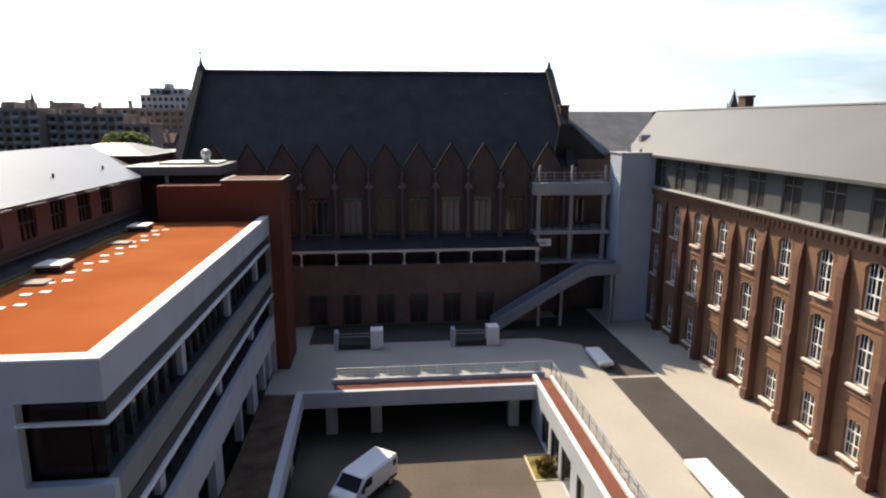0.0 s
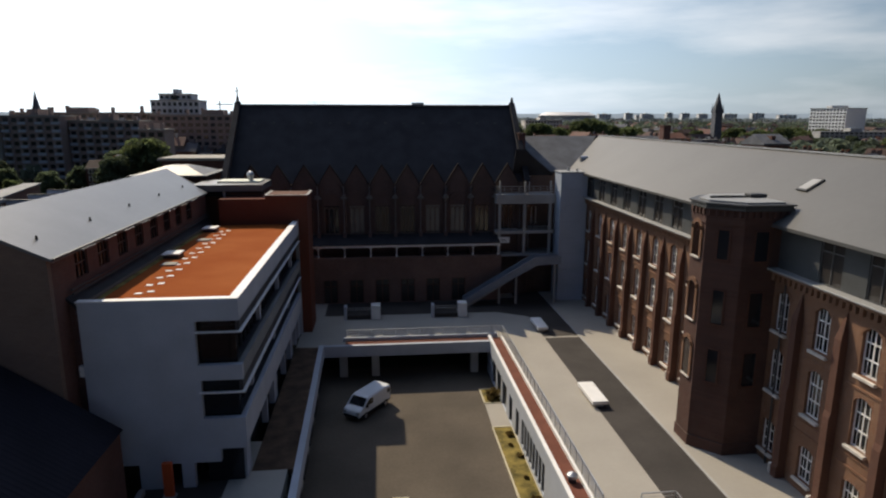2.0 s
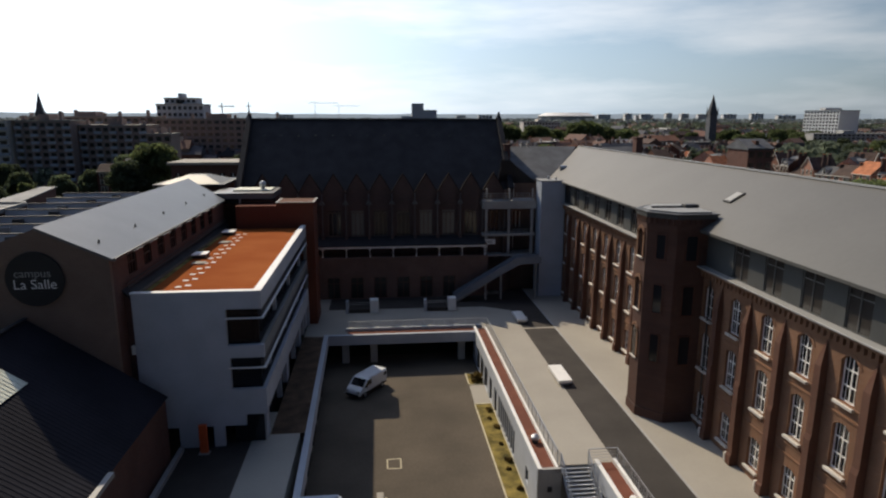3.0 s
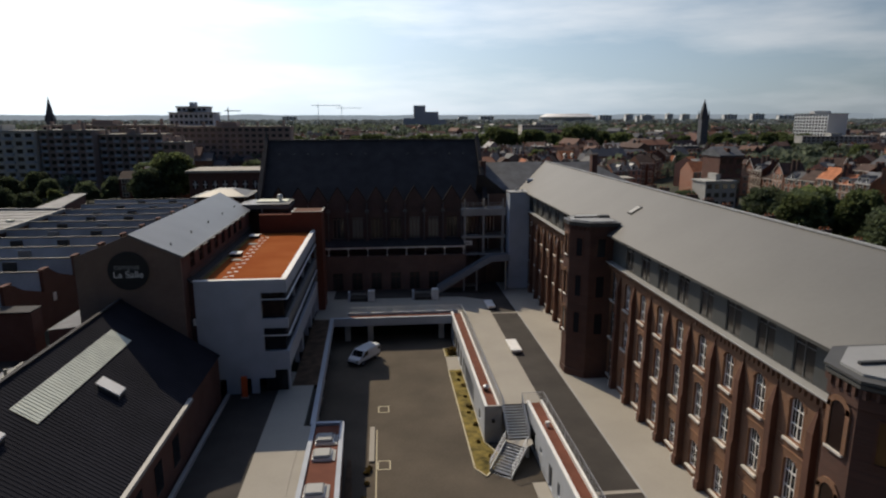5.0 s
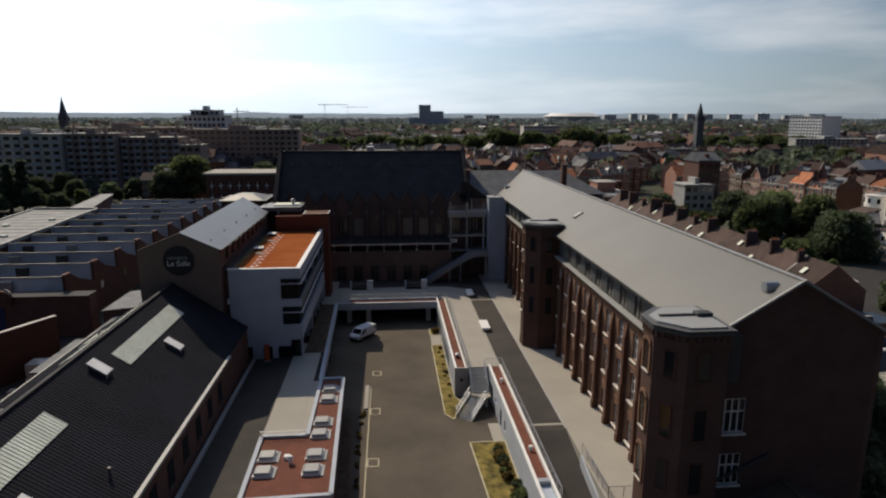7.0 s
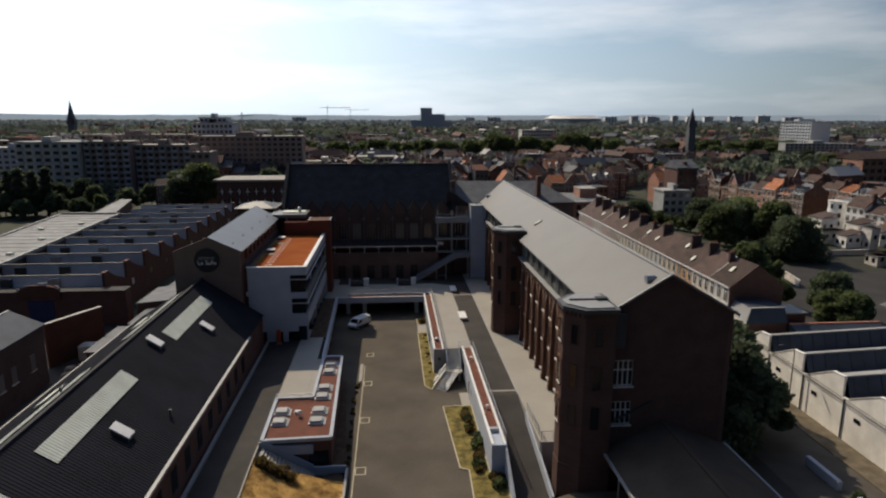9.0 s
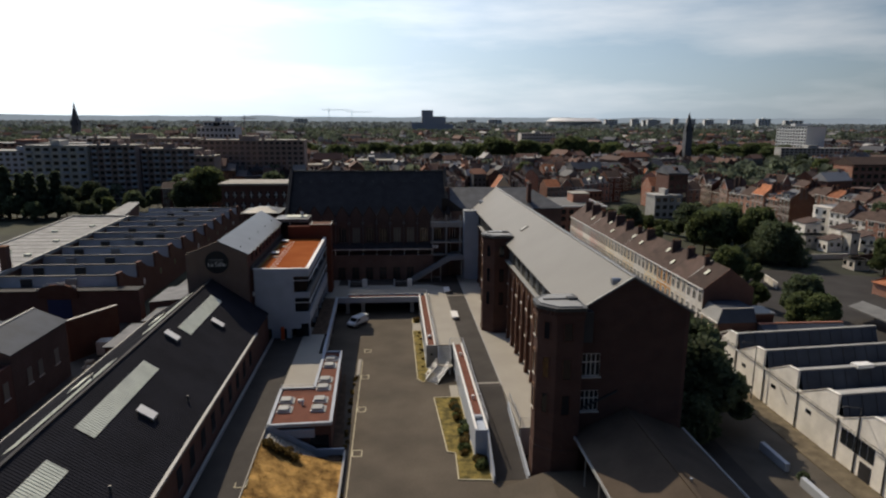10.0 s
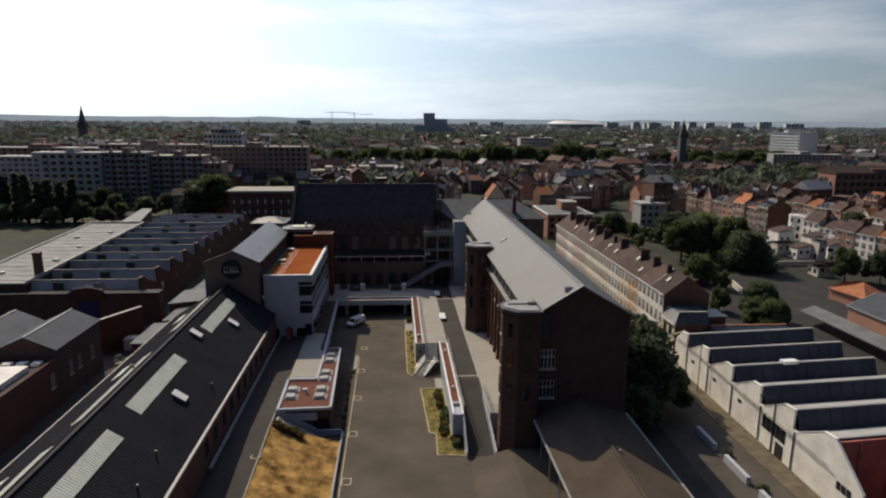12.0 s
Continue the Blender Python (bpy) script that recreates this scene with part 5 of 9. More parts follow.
box(bm, -12.65, -8.05, 47.95, 48.2, 19.05, 19.12)
box(bm, -8.3, -8.05, 48.2, 52.4, 19.05, 19.12)
box(bm, -12.65, -12.4, 48.2, 52.4, 19.05, 19.12)
part("coping", bm, M_ZINC_PALE, sh)
gx_ = thing("glazed_landing", (-17, 52, T), "glazed stair head with pale flat roof and steel vent", "building")
bm = B()
box(bm, -20.7, -13.2, 50.2, 56.5, 19.3, 20.0, 0.02)
part("roof_slab", bm, M_ZINC_MID, gx_)
bm = B()
box(bm, -20.5, -13.4, 52.4, 56.3, T, 19.3)
part("wall", bm, M_BRICK_DARK, gx_)
bm = B()
box(bm, -20.3, -13.4, 50.6, 52.35, 18.7, 19.28)
part("glazing", bm, M_GLASS, gx_)
bm = B()
box(bm, -20.65, -20.35, 50.3, 50.6, T, 19.3)
box(bm, -17.4, -17.2, 50.3, 50.5, 18.7, 19.3)
part("post", bm, M_CONCRETE_GREY, gx_)
bm = B()
tube(bm, (-15.0, 53.5, 20.0), (-15.0, 53.5, 20.6), 0.3)
bmesh.ops.create_uvsphere(bm, u_segments=10, v_segments=6, radius=0.42, matrix=Matrix.Translation((-15.0, 53.5, 20.8)))
part("roof_vent", bm, M_STEEL, gx_)
bm = B()
box(bm, -18.5, -13.8, 52.4, 55.5, 20.0, 20.18, 0.02)
part("rooflight", bm, M_TRANSL, gx_)

# ---- the old hall with the round sign ----
HX0, HX1, HY0, HY1 = -29.3, -19.2, 17.0, 50.0
HE, HRX, HRZ = 19.4, -23.9, 21.65
hl = thing("gabled_hall", (-24, 34, T), "tan-brick hall with pale zinc roof and a round black sign", "building")
bm = B()
wall_y(bm, HY0, HY0 + 0.4, HX0, HX1, 0, HE, [])
prism(bm, [(HX0, HE), (HX1, HE), (HRX, HRZ - 0.1)], "y", HY0, HY0 + 0.4)
part("gable_wall", bm, M_BRICK_TAN, hl)
hh_ = [(20.2 + k * 3.25, 21.9 + k * 3.25, 17.3, 19.1) for k in range(8)]
# dark brick on the tan hall's side puts its shade into the colour
bm = B()
wall_x(bm, HX1 - 0.35, HX1, HY0 + 0.4, HY1, T, HE, hh_)
box(bm, HX0, HX0 + 0.35, HY0 + 0.4, HY1, 0, HE - 3.5)
part("side_wall", bm, M_BRICK_DARK, hl)
for h in hh_:
    bm = B()
    box(bm, HX1 - 0.22, HX1 - 0.18, h[0], h[1], h[2], h[3])
    g = part("pane", bm, M_GLASS_WARM, hl)
    bm = B()
    for f in (0.03, 0.35, 0.65, 0.97):
        y = h[0] + (h[1] - h[0]) * f
        box(bm, HX1 - 0.17, HX1 - 0.1, y - 0.04, y + 0.04, h[2], h[3])
    box(bm, HX1 - 0.165, HX1 - 0.105, h[0], h[1], (h[2] + h[3]) / 2 - 0.04, (h[2] + h[3]) / 2 + 0.04)
    part("window_frame", bm, M_FRAME_DARK, g)
    bm = B()
    box(bm, HX1 - 0.1, HX1 + 0.6, h[0] - 0.1, h[1] + 0.1, h[3] + 0.06, h[3] + 0.14)
    part("window_head", bm, M_ZINC_PALE, g)
bm = B()
slab(bm, [(HX1 + 0.35, HY0 - 0.1, HE - 0.1), (HX1 + 0.35, 49.5, HE - 0.1), (HRX, 52.8, HRZ), (HRX, HY0 - 0.1, HRZ)], 0.2)
part("roof_slope", bm, M_ZINC_MID, hl, "pale grey zinc roof")
bm = B()
slab(bm, [(HRX, HY0 + 0.41, HRZ), (HRX, 52.8, HRZ), (HX0 - 0.05, 55, HE - 3.4), (HX0 - 0.05, HY0 + 0.41, HE - 3.4)], 0.2)
part("roof_slope", bm, M_SLATE, hl, "steep dark slate rear slope")
bm = B()
slab(bm, [(HX1 + 0.35, 49.5, HE - 0.12), (-20.8, 55.5, HE - 0.12), (HX0 + 2.6, 55.5, HE - 0.12), (HRX, 52.8, HRZ - 0.02)], 0.1)
part("hip_slope", bm, M_SLATE, hl)
bm = B()
bar(bm, (HX1 + 0.42, HY0 - 0.1, HE - 0.12), (HX1 + 0.42, 46.5, HE - 0.12), 0.16, 0.16)
part("gutter", bm, M_ZINC_DARK, hl)
for k in range(5):
    y = 19 + 7 * k
    bm = B()
    tube(bm, (-20.6, y, HE + 0.6), (-20.6, y, HE + 0.95), 0.1, 0.06, 6)
    part("roof_vent", bm, M_ZINC_DARK, hl)
# dark low roof between hall and white wing
bm = B()
slab(bm, [(HX1, 18.6, 16.6), (WX0 - 0.02, 18.6, 16.0), (WX0 - 0.02, 50, 16.0), (HX1, 50, 16.6)], 0.2)
part("link_roof", bm, M_SLATE, hl)
for xx, zz, dd in ((-18.85, 16.75, 0.12), (-18.9, 17.0, 0.09)):
    bm = B()
    bar(bm, (xx, 18.8, zz), (xx, 49.5, zz), dd)
    part("service_pipe", bm, M_ZINC_DARK, hl)
bm = B()
box(bm, HX1, WX0 - 0.02, 18.9, 19.2, T, 16.0)
part("link_wall", bm, M_BRICK_DARK, hl)
bm = B()
box(bm, -18.95, -18.65, 18.6, 18.88, 11.5, 12.2)
part("wall_lamp", bm, M_WHITE_PAINT, hl)
# the sign: a round disc with two lines of letters
sg = thing("round_sign", (-24.2, 16.9, 16.0), "round black sign with white lettering on the gable", "sign")
bm = B()
tube(bm, (-24.2, 16.98, 17.97), (-24.2, 16.82, 17.97), 1.95, seg=40)
part("disc", bm, M_SIGN, sg)


def letters(text, size, x, z, y, parent, material, label=""):
    cu = bpy.data.curves.new("lettering", "FONT")
    cu.body, cu.size, cu.extrude, cu.align_x = text, size, 0.01, "CENTER"
    tmp = bpy.data.objects.new("lettering", cu)
    scene.collection.objects.link(tmp)
    bpy.context.view_layer.update()
    me = bpy.data.meshes.new_from_object(tmp.evaluated_get(bpy.context.evaluated_depsgraph_get()))
    bpy.data.objects.remove(tmp)
    me.materials.clear()
    me.materials.append(material)
    m = Matrix.Translation((x, y, z)) @ Matrix.Rotation(math.pi / 2, 4, "X")
    ob = share("lettering", me, parent, m)
    return tagged(ob, label)


letters("campus", 0.82, -24.3, 18.15, 16.80, sg, M_ZINC_PALE, "grey lettering")
letters("La Salle", 0.98, -24.2, 17.3, 16.80, sg, M_WHITE_PAINT, "white lettering")
# ladder and grey pavilion roofs behind the hall
pv = thing("pavilion", (-25, 62, T), "square roof lantern with pale hipped roof", "building")
bm = B()
box(bm, -28.5, -21.0, 56, 64, T, 20.6)
part("wall", bm, M_BRICK_DARK, pv)
bm = B()
slab(bm, [(-29.2, 55.3, 20.6), (-20.3, 55.3, 20.6), (-20.3, 64.7, 20.6), (-29.2, 64.7, 20.6)], 0.25)
part("eave_slab", bm, M_ZINC_DARK, pv)
bm = B()
v = [bm.verts.new(c) for c in ((-28.6, 56, 20.6), (-20.9, 56, 20.6), (-20.9, 64, 20.6), (-28.6, 64, 20.6), (-26, 59, 21.5), (-23.5, 59, 21.5), (-23.5, 61, 21.5), (-26, 61, 21.5))]
for q in ((0, 1, 5, 4), (1, 2, 6, 5), (2, 3, 7, 6), (3, 0, 4, 7), (4, 5, 6, 7), (3, 2, 1, 0)):
    bm.faces.new([v[i] for i in q])
part("roof", bm, M_ZINC, pv)

# ---- the workshop with the black corrugated roof ----
SX0, SX1, SXR, SY0, SY1 = -35.2, -16.0, -25.2, -62.0, 16.9
SE, SR = 8.8, 15.1
wk = thing("workshop", (-25, -20, 0), "brick workshop with black corrugated roof and milky rooflights", "building")
bm = B()
box(bm, SX1 - 0.65, SX1 - 0.25, SY0, SY1, 0, SE - 0.15)
box(bm, SX0 + 0.25, SX0 + 0.65, SY0, SY1, 0, SE - 0.15)
part("side_wall", bm, M_BRICK_DARK, wk)
bm = B()
wall_y(bm, SY0, SY0 + 0.4, SX0 + 0.3, SX1 - 0.3, 0, SE - 0.1, [])
prism(bm, [(SX0 + 0.3, SE - 0.1), (SX1 - 0.3, SE - 0.1), (SXR, SR - 0.2)], "y", SY0, SY0 + 0.4)
part("gable_wall", bm, M_BRICK_DARK, wk)


def corrugated(bm, xe, ze, xr, zr, y0, y1, pitch=0.36, h=0.024):
    """A ribbed sheet from eave to ridge with ribs up the slope."""
    n = int((y1 - y0) / pitch)
    up = Vector((-(zr - ze), 0, xr - xe)).normalized()
    if up.z < 0:
        up = -up
    prev = None
    for k in range(n):
        for f, o in ((0.0, 0), (0.5, 0), (0.62, h), (0.88, h)):
            y = y0 + (k + f) * pitch
            a = bm.verts.new((xe + up.x * o, y, ze + up.z * o))
            b = bm.verts.new((xr + up.x * o, y, zr + up.z * o))
            if prev:
                bm.faces.new((prev[0], a, b, prev[1]))
            prev = (a, b)
    return bm


bm = B()
corrugated(bm, SX1, SE, SXR, SR, SY0, SY1)
part("roof_slope", bm, M_CORR, wk, "black corrugated sheet roof")
bm = B()
corrugated(bm, SX0, SE, SXR, SR, SY0, SY1)
part("roof_slope", bm, M_CORR, wk, "black corrugated sheet roof")
bm = B()
bar(bm, (SXR, SY0, SR + 0.06), (SXR, SY1, SR + 0.06), 0.34, 0.12)
part("ridge_cap", bm, M_SLATE, wk)
bm = B()
bar(bm, (SX1 + 0.06, SY0, SE - 0.05), (SX1 + 0.06, 6.6, SE - 0.05), 0.34, 0.3)
part("gutter", bm, M_ZINC_PALE, wk, "pale metal gutter")
bm = B()
bar(bm, (SX0 - 0.06, SY0, SE - 0.05), (SX0 - 0.06, SY1, SE - 0.05), 0.2, 0.2)
part("gutter", bm, M_ZINC, wk)
sl = (SR - SE) / (SX1 - SXR)
sl2 = (SR - SE) / (SXR - SX0)


def east(x, lift=0.1):
    return SE + (SX1 - x) * sl + lift


def west(x, lift=0.1):
    return SE + (x - SX0) * sl2 + lift


for ya, yb, xs in ((-5.4, 10.7, -21.95), (-33.4, -17.2, -21.95), (-62, -38.4, -21.7)):
    bm = B()
    corrugated(bm, xs, east(xs), xs - 1.65, east(xs - 1.65), ya, yb, 0.36, 0.03)
    part("rooflight_strip", bm, M_TRANSL, wk, "milky translucent rooflight strip")
for ya, yb in ((-6.0, 12.5), (-36.5, -16.0), (-62, -42.0)):
    bm = B()
    corrugated(bm, -28.2, west(-28.2), -26.9, west(-26.9), ya, yb, 0.36, 0.03)
    part("rooflight_strip", bm, M_TRANSL, wk, "milky translucent rooflight strip")
for x, y in ((-23.2, -8.7), (-20.4, 2.0), (-20.0, -26.3)):
    bm = B()
    slab(bm, [(x - 0.72, y - 0.6, east(x - 0.72) + 0.28), (x + 0.72, y - 0.6, east(x + 0.72) + 0.28), (x + 0.72, y + 0.6, east(x + 0.72) + 0.28), (x - 0.72, y + 0.6, east(x - 0.72) + 0.28)], 0.4)
    r = part("smoke_vent", bm, M_ZINC, wk)
    bm = B()
    slab(bm, [(x - 0.8, y - 0.68, east(x - 0.8) + 0.4), (x + 0.8, y - 0.68, east(x + 0.8) + 0.4), (x + 0.8, y + 0.68, east(x + 0.8) + 0.4), (x - 0.8, y + 0.68, east(x - 0.8) + 0.4)], 0.12)
    part("vent_lid", bm, M_WHITE_PAINT, r, "white vent lid")
for x, y in ((-30.8, -17.5), (-30.4, 5.5), (-31.0, -46)):
    bm = B()
    slab(bm, [(x - 0.6, y - 2, west(x - 0.6)), (x + 0.6, y - 2, west(x + 0.6)), (x + 0.6, y + 2, west(x + 0.6)), (x - 0.6, y + 2, west(x - 0.6))], 0.1)
    part("roof_window", bm, M_TRANSL, wk)
for x, y in ((-18.0, -20), (-18.6, -38.5), (-18.2, -44.5), (-27.2, -22), (-28, 2)):
    bm = B()
    z = east(x) if x > SXR else west(x)
    tube(bm, (x, y, z - 0.2), (x, y, z + 0.4), 0.11, seg=8)
    tube(bm, (x, y, z + 0.4), (x, y, z + 0.55), 0.2, 0.12, seg=8)
    part("roof_vent", bm, M_ZINC, wk)
# shallow arched windows in the workshop's lane wall
for k in range(9):
    y = -30 + k * 4
    bm = B()
    box(bm, SX1 - 0.24, SX1 - 0.2, y, y + 1.5, T + 1.2, T + 3.6)
    part("window_pane", bm, M_GLASS, wk)

# ---- the low box with roof lights ----
lb = thing("low_annex", (-6.5, -2, 0), "low annex with red felt roof and white domed rooflights", "building")
LZ = 4.05
Lp = [(-10.3, -14.9), (-2.6, -14.6), (-3.25, 10.0), (-5.9, 10.0), (-5.9, -4.0), (-10.5, -4.0)]
bm = B()
prism(bm, [(p[0] * 0.99 - 0.03, p[1] * 0.995) for p in Lp], "z", 0, LZ - 0.25)
part("wall", bm, M_BRICK_DARK, lb)
bm = B()
prism(bm, [(-10.2, -14.8), (-2.65, -14.5), (-3.3, 9.9), (-5.85, 9.9), (-5.85, -4.1), (-10.2, -4.1)], "z", LZ - 0.26, LZ - 0.05)
part("roof", bm, M_REDROOF, lb, "red-brown felt roof")
bm = B()
for a, b in zip(Lp, Lp[1:] + Lp[:1]):
    bar(bm, (a[0], a[1], LZ), (b[0], b[1], LZ), 0.4, 0.42)
part("parapet", bm, M_WHITE, lb)
bm = B()
box(bm, -5.2, -2.9, -14.75, -14.45, 0.3, LZ - 1.6)
part("front_pane", bm, M_GLASS, lb)
bm = B()
box(bm, -10.8, -4.6, -15.1, -14.75, 2.4, LZ - 0.6)
part("front_band", bm, M_WHITE, lb)
for x, y in ((-4.6, 6.9), (-4.6, 4.2), (-4.7, -1.2), (-4.7, -3.9), (-9.2, -7.9), (-9.1, -10.6), (-4.7, -7.9), (-4.7, -10.6)):
    bm = B()
    box(bm, x - 0.85, x + 0.85, y - 0.85, y + 0.85, LZ - 0.06, LZ + 0.18, 0.02)
    r = part("rooflight_kerb", bm, M_WHITE_PAINT, lb)
    bm = B()
    box(bm, x - 0.78, x + 0.78, y - 0.78, y + 0.78, LZ + 0.18, LZ + 0.42, 0.16)
    part("dome", bm, M_ZINC_PALE, r, "pale domed rooflight")
    bm = B()
    box(bm, x + 0.85, x + 1.15, y - 0.9, y + 0.9, LZ - 0.06, LZ + 0.06)
    part("walk_mat", bm, M_CONCRETE_GREY, r)
bm = B()
tube(bm, (-6.9, -9.0, LZ - 0.1), (-6.9, -9.0, LZ + 0.5), 0.18)
tube(bm, (-6.9, -9.0, LZ + 0.5), (-6.9, -9.0, LZ + 0.75), 0.34, 0.2)
box(bm, -7.6, -7.1, -8.4, -7.9, LZ - 0.1, LZ + 0.3, 0.03)
part("roof_fan", bm, M_WHITE_PAINT, lb)
# stairs from the lane down to the court, and the straw bank
st = thing("outdoor_stair", (-7, -17, 0), "concrete stair with white wall down from the lane", "stairs")
for k in range(16):
    f = k / 16
    bm = B()
    box(bm, -10.2 + 0.36 * k, -10.2 + 0.36 * k + 0.34, -17.8, -15.2, T - 0.22 * (k + 1) - 0.3, T - 0.22 * (k + 1) + 0.0)
    part("step", bm, M_CONCRETE, st)
bm = B()
prism(bm, [(-10.6, 0), (-10.6, T + 0.4), (-9.8, T + 0.4), (-4.6, 1.0), (-4.6, 0)], "y", -15.2, -15.0)
part("side_wall", bm, M_WHITE, st)
bm = B()
prism(bm, [(-10.6, 0.2), (-10.6, T - 0.4), (-10.2, T - 0.4), (-4.6, 0.2)], "y", -17.6, -15.3)
part("soffit", bm, M_CONCRETE_GREY, st)
bm = B()
box(bm, -4.6, -0.9, -15.6, -15.35, 0, 1.0)
part("low_wall", bm, M_WHITE, st)


def bank():
    bm = B()
    nx, ny = 26, 46
    grid = []
    for j in range(ny + 1):
        row = []
        for i in range(nx + 1):
            f, g = i / nx, j / ny
            x = -10.6 + f * 9.7
            y = -18.0 - g * 40
            lane_z = T - max(0.0, (-20 - y)) * (T - 0.6) / 55
            z = lane_z * (1 - f) ** 1.25 + 0.5 * f + 0.12 * noise.noise(Vector((x * 0.7, y * 0.7, 1.0)))
            row.append(bm.verts.new((x, y, z)))
        grid.append(row)
    for j in range(ny):
        for i in range(nx):
            bm.faces.new((grid[j][i], grid[j][i + 1], grid[j + 1][i + 1], grid[j + 1][i]))
    rnd = random.Random(4)
    for k in range(9000):
        f, g = rnd.random(), rnd.random()
        x, y = -10.6 + f * 9.7, -18.0 - g * 40
        lane_z = T - max(0.0, (-20 - y)) * (T - 0.6) / 55
        z = lane_z * (1 - f) ** 1.25 + 0.5 * f + 0.12 * noise.noise(Vector((x * 0.7, y * 0.7, 1.0)))
        a, h, w = rnd.uniform(0, 6.28), rnd.uniform(0.03, 0.08), rnd.uniform(0.05, 0.12)
        p = [(x - w * math.cos(a), y - w * math.sin(a), z), (x + w * math.cos(a), y + w * math.sin(a), z), (x + 0.2 * math.sin(a), y + 0.2 * math.cos(a), z + h)]
        bm.faces.new([bm.verts.new(c) for c in p])
    ob = solid("grass_bank", bm, M_STRAW, "straw-coloured dry grass bank beside the lane", "grass", kind="stuff")
    bm = B()
    box(bm, -0.95, -0.7, -58, -15.6, 0, 0.75)
    solid("wall_bank", bm, M_CONCRETE_GREY, "low concrete retaining wall of the bank", "wall")


bank()

# ---- railings, benches, stairs, van and terrace things ----
def railing(name, pts, h, label, rails=4, gap=1.3, material=None, group="railings"):
    """Posts with a top rail and thin cables along a line of points."""
    material = material or M_STEEL
    th = thing(name, pts[0], label, "railing", group=group)
    for a, b in zip(pts, pts[1:]):
        a, b = Vector(a), Vector(b)
        n = max(1, int((b - a).length / gap))
        for k in range(n + 1):
            c = a.lerp(b, k / n)
            bm = B()
            bar(bm, c, c + Vector((0, 0, h)), 0.05)
            part("post", bm, material, th)
        bm = B()
        bar(bm, a + Vector((0, 0, h)), b + Vector((0, 0, h)), 0.07, 0.05)
        part("handrail", bm, material, th)
        for k in range(rails):
            z = h * (k + 0.6) / (rails + 0.6)
            bm = B()
            bar(bm, a + Vector((0, 0, z)), b + Vector((0, 0, z)), 0.022)
            part("cable", bm, material, th)
    return th


railing("railing", [(-4.2, 44.95, T), (12.75, 44.95, T), (12.75, 13.4, T)], 1.15, "galvanised steel railing with thin cables along the terrace edge")
railing("railing", [(15.1, 13.3, T), (17.3, 13.3, T), (17.3, -16.5, T), ], 1.15, "galvanised railing beside the ramp")
railing("railing", [(21.4, -9.0, T), (21.4, -16.4, T), (25.5, -16.4, T)], 1.1, "steel railing at the pavement's end")
railing("railing", [(-10.6, -4.2, T), (-6.0, -4.2, T)], 1.1, "steel railing above the low annex")


def plank_bench(x0, x1, y0, y1):
    th = thing("concrete_bench", ((x0 + x1) / 2, (y0 + y1) / 2, T), "long white concrete slab bench with a recessed base", "bench", group="slab benches")
    bm = B()
    box(bm, x0, x1, y0, y1, T + 0.3, T + 0.6, 0.03)
    part("seat", bm, M_WHITE_PAINT, th)
    bm = B()
    box(bm, x0 + 0.25, x1 - 0.25, y0 + 0.35, y1 - 0.35, T - 0.05, T + 0.3)
    part("base", bm, M_CONCRETE_GREY, th)


plank_bench(16.75, 18.1, 26.8, 30.8)
plank_bench(16.85, 18.1, 45.5, 49.1)
# low white-ended screens on the dark terrace
for xa, xb in ((-4.9, -0.6), (5.5, 9.8)):
    th = thing("ventilation_upstand", ((xa + xb) / 2, 52.3, T), "low ventilation upstand with white end block on the terrace", "vent", group="terrace vents")
    bm = B()
    box(bm, xb - 1.1, xb, 51.8, 53.0, T, T + 1.75, 0.03)
    part("white_block", bm, M_WHITE_PAINT, th)
    bm = B()
    box(bm, xa, xa + 0.35, 51.9, 52.9, T, T + 1.6, 0.02)
    part("end_panel", bm, M_WHITE, th)
    bm = B()
    box(bm, xa + 0.35, xb - 1.1, 52.0, 52.8, T, T + 0.5, 0.02)
    part("grille_box", bm, M_ASPHALT_DARK, th)
    bm = B()
    bar(bm, (xa + 0.3, 52.0, T + 1.2), (xb - 1.1, 52.0, T + 1.2), 0.05)
    bar(bm, (xa + 0.3, 52.8, T + 1.2), (xb - 1.1, 52.8, T + 1.2), 0.05)
    part("rail", bm, M_STEEL, th)

# split stair from terrace to court: straight flight, landing, turned flight
st = thing("court_stair", (13, 9, 0), "steel-grey stair with landing and cable railing down to the court", "stairs")
n1, n2 = 12, 11
rise = T / (n1 + n2 + 1)
zs = T
for k in range(n1):
    zs -= rise
    bm = B()
    box(bm, 13.0, 15.0, 13.2 - 0.3 * (k + 1), 13.2 - 0.3 * k + 0.02, zs - 0.06, zs)
    part("step", bm, M_STEEL, st)
y_l = 13.2 - 0.3 * n1
bm = B()
zl = zs - rise
prism(bm, [(12.7, y_l), (15.2, y_l), (15.2, y_l - 1.0), (14.3, y_l - 1.7), (12.7, y_l - 0.4)], "z", zl - 0.12, zl)
part("landing", bm, M_CONCRETE, st)
d = Vector((-0.62, -0.785, 0)).normalized()
side_v = Vector((d.y, -d.x, 0))
o = Vector((13.55, y_l - 0.95, 0))
z2 = zl
for k in range(n2):
    z2 -= rise
    c = o + d * (0.3 * k + 0.15)
    bm = B()
    q = [c + side_v * s * 1.1 + d * e * 0.16 for s, e in ((-1, -1), (1, -1), (1, 1), (-1, 1))]
    prism(bm, [(p.x, p.y) for p in q], "z", z2 - 0.06, z2)
    part("step", bm, M_STEEL, st)
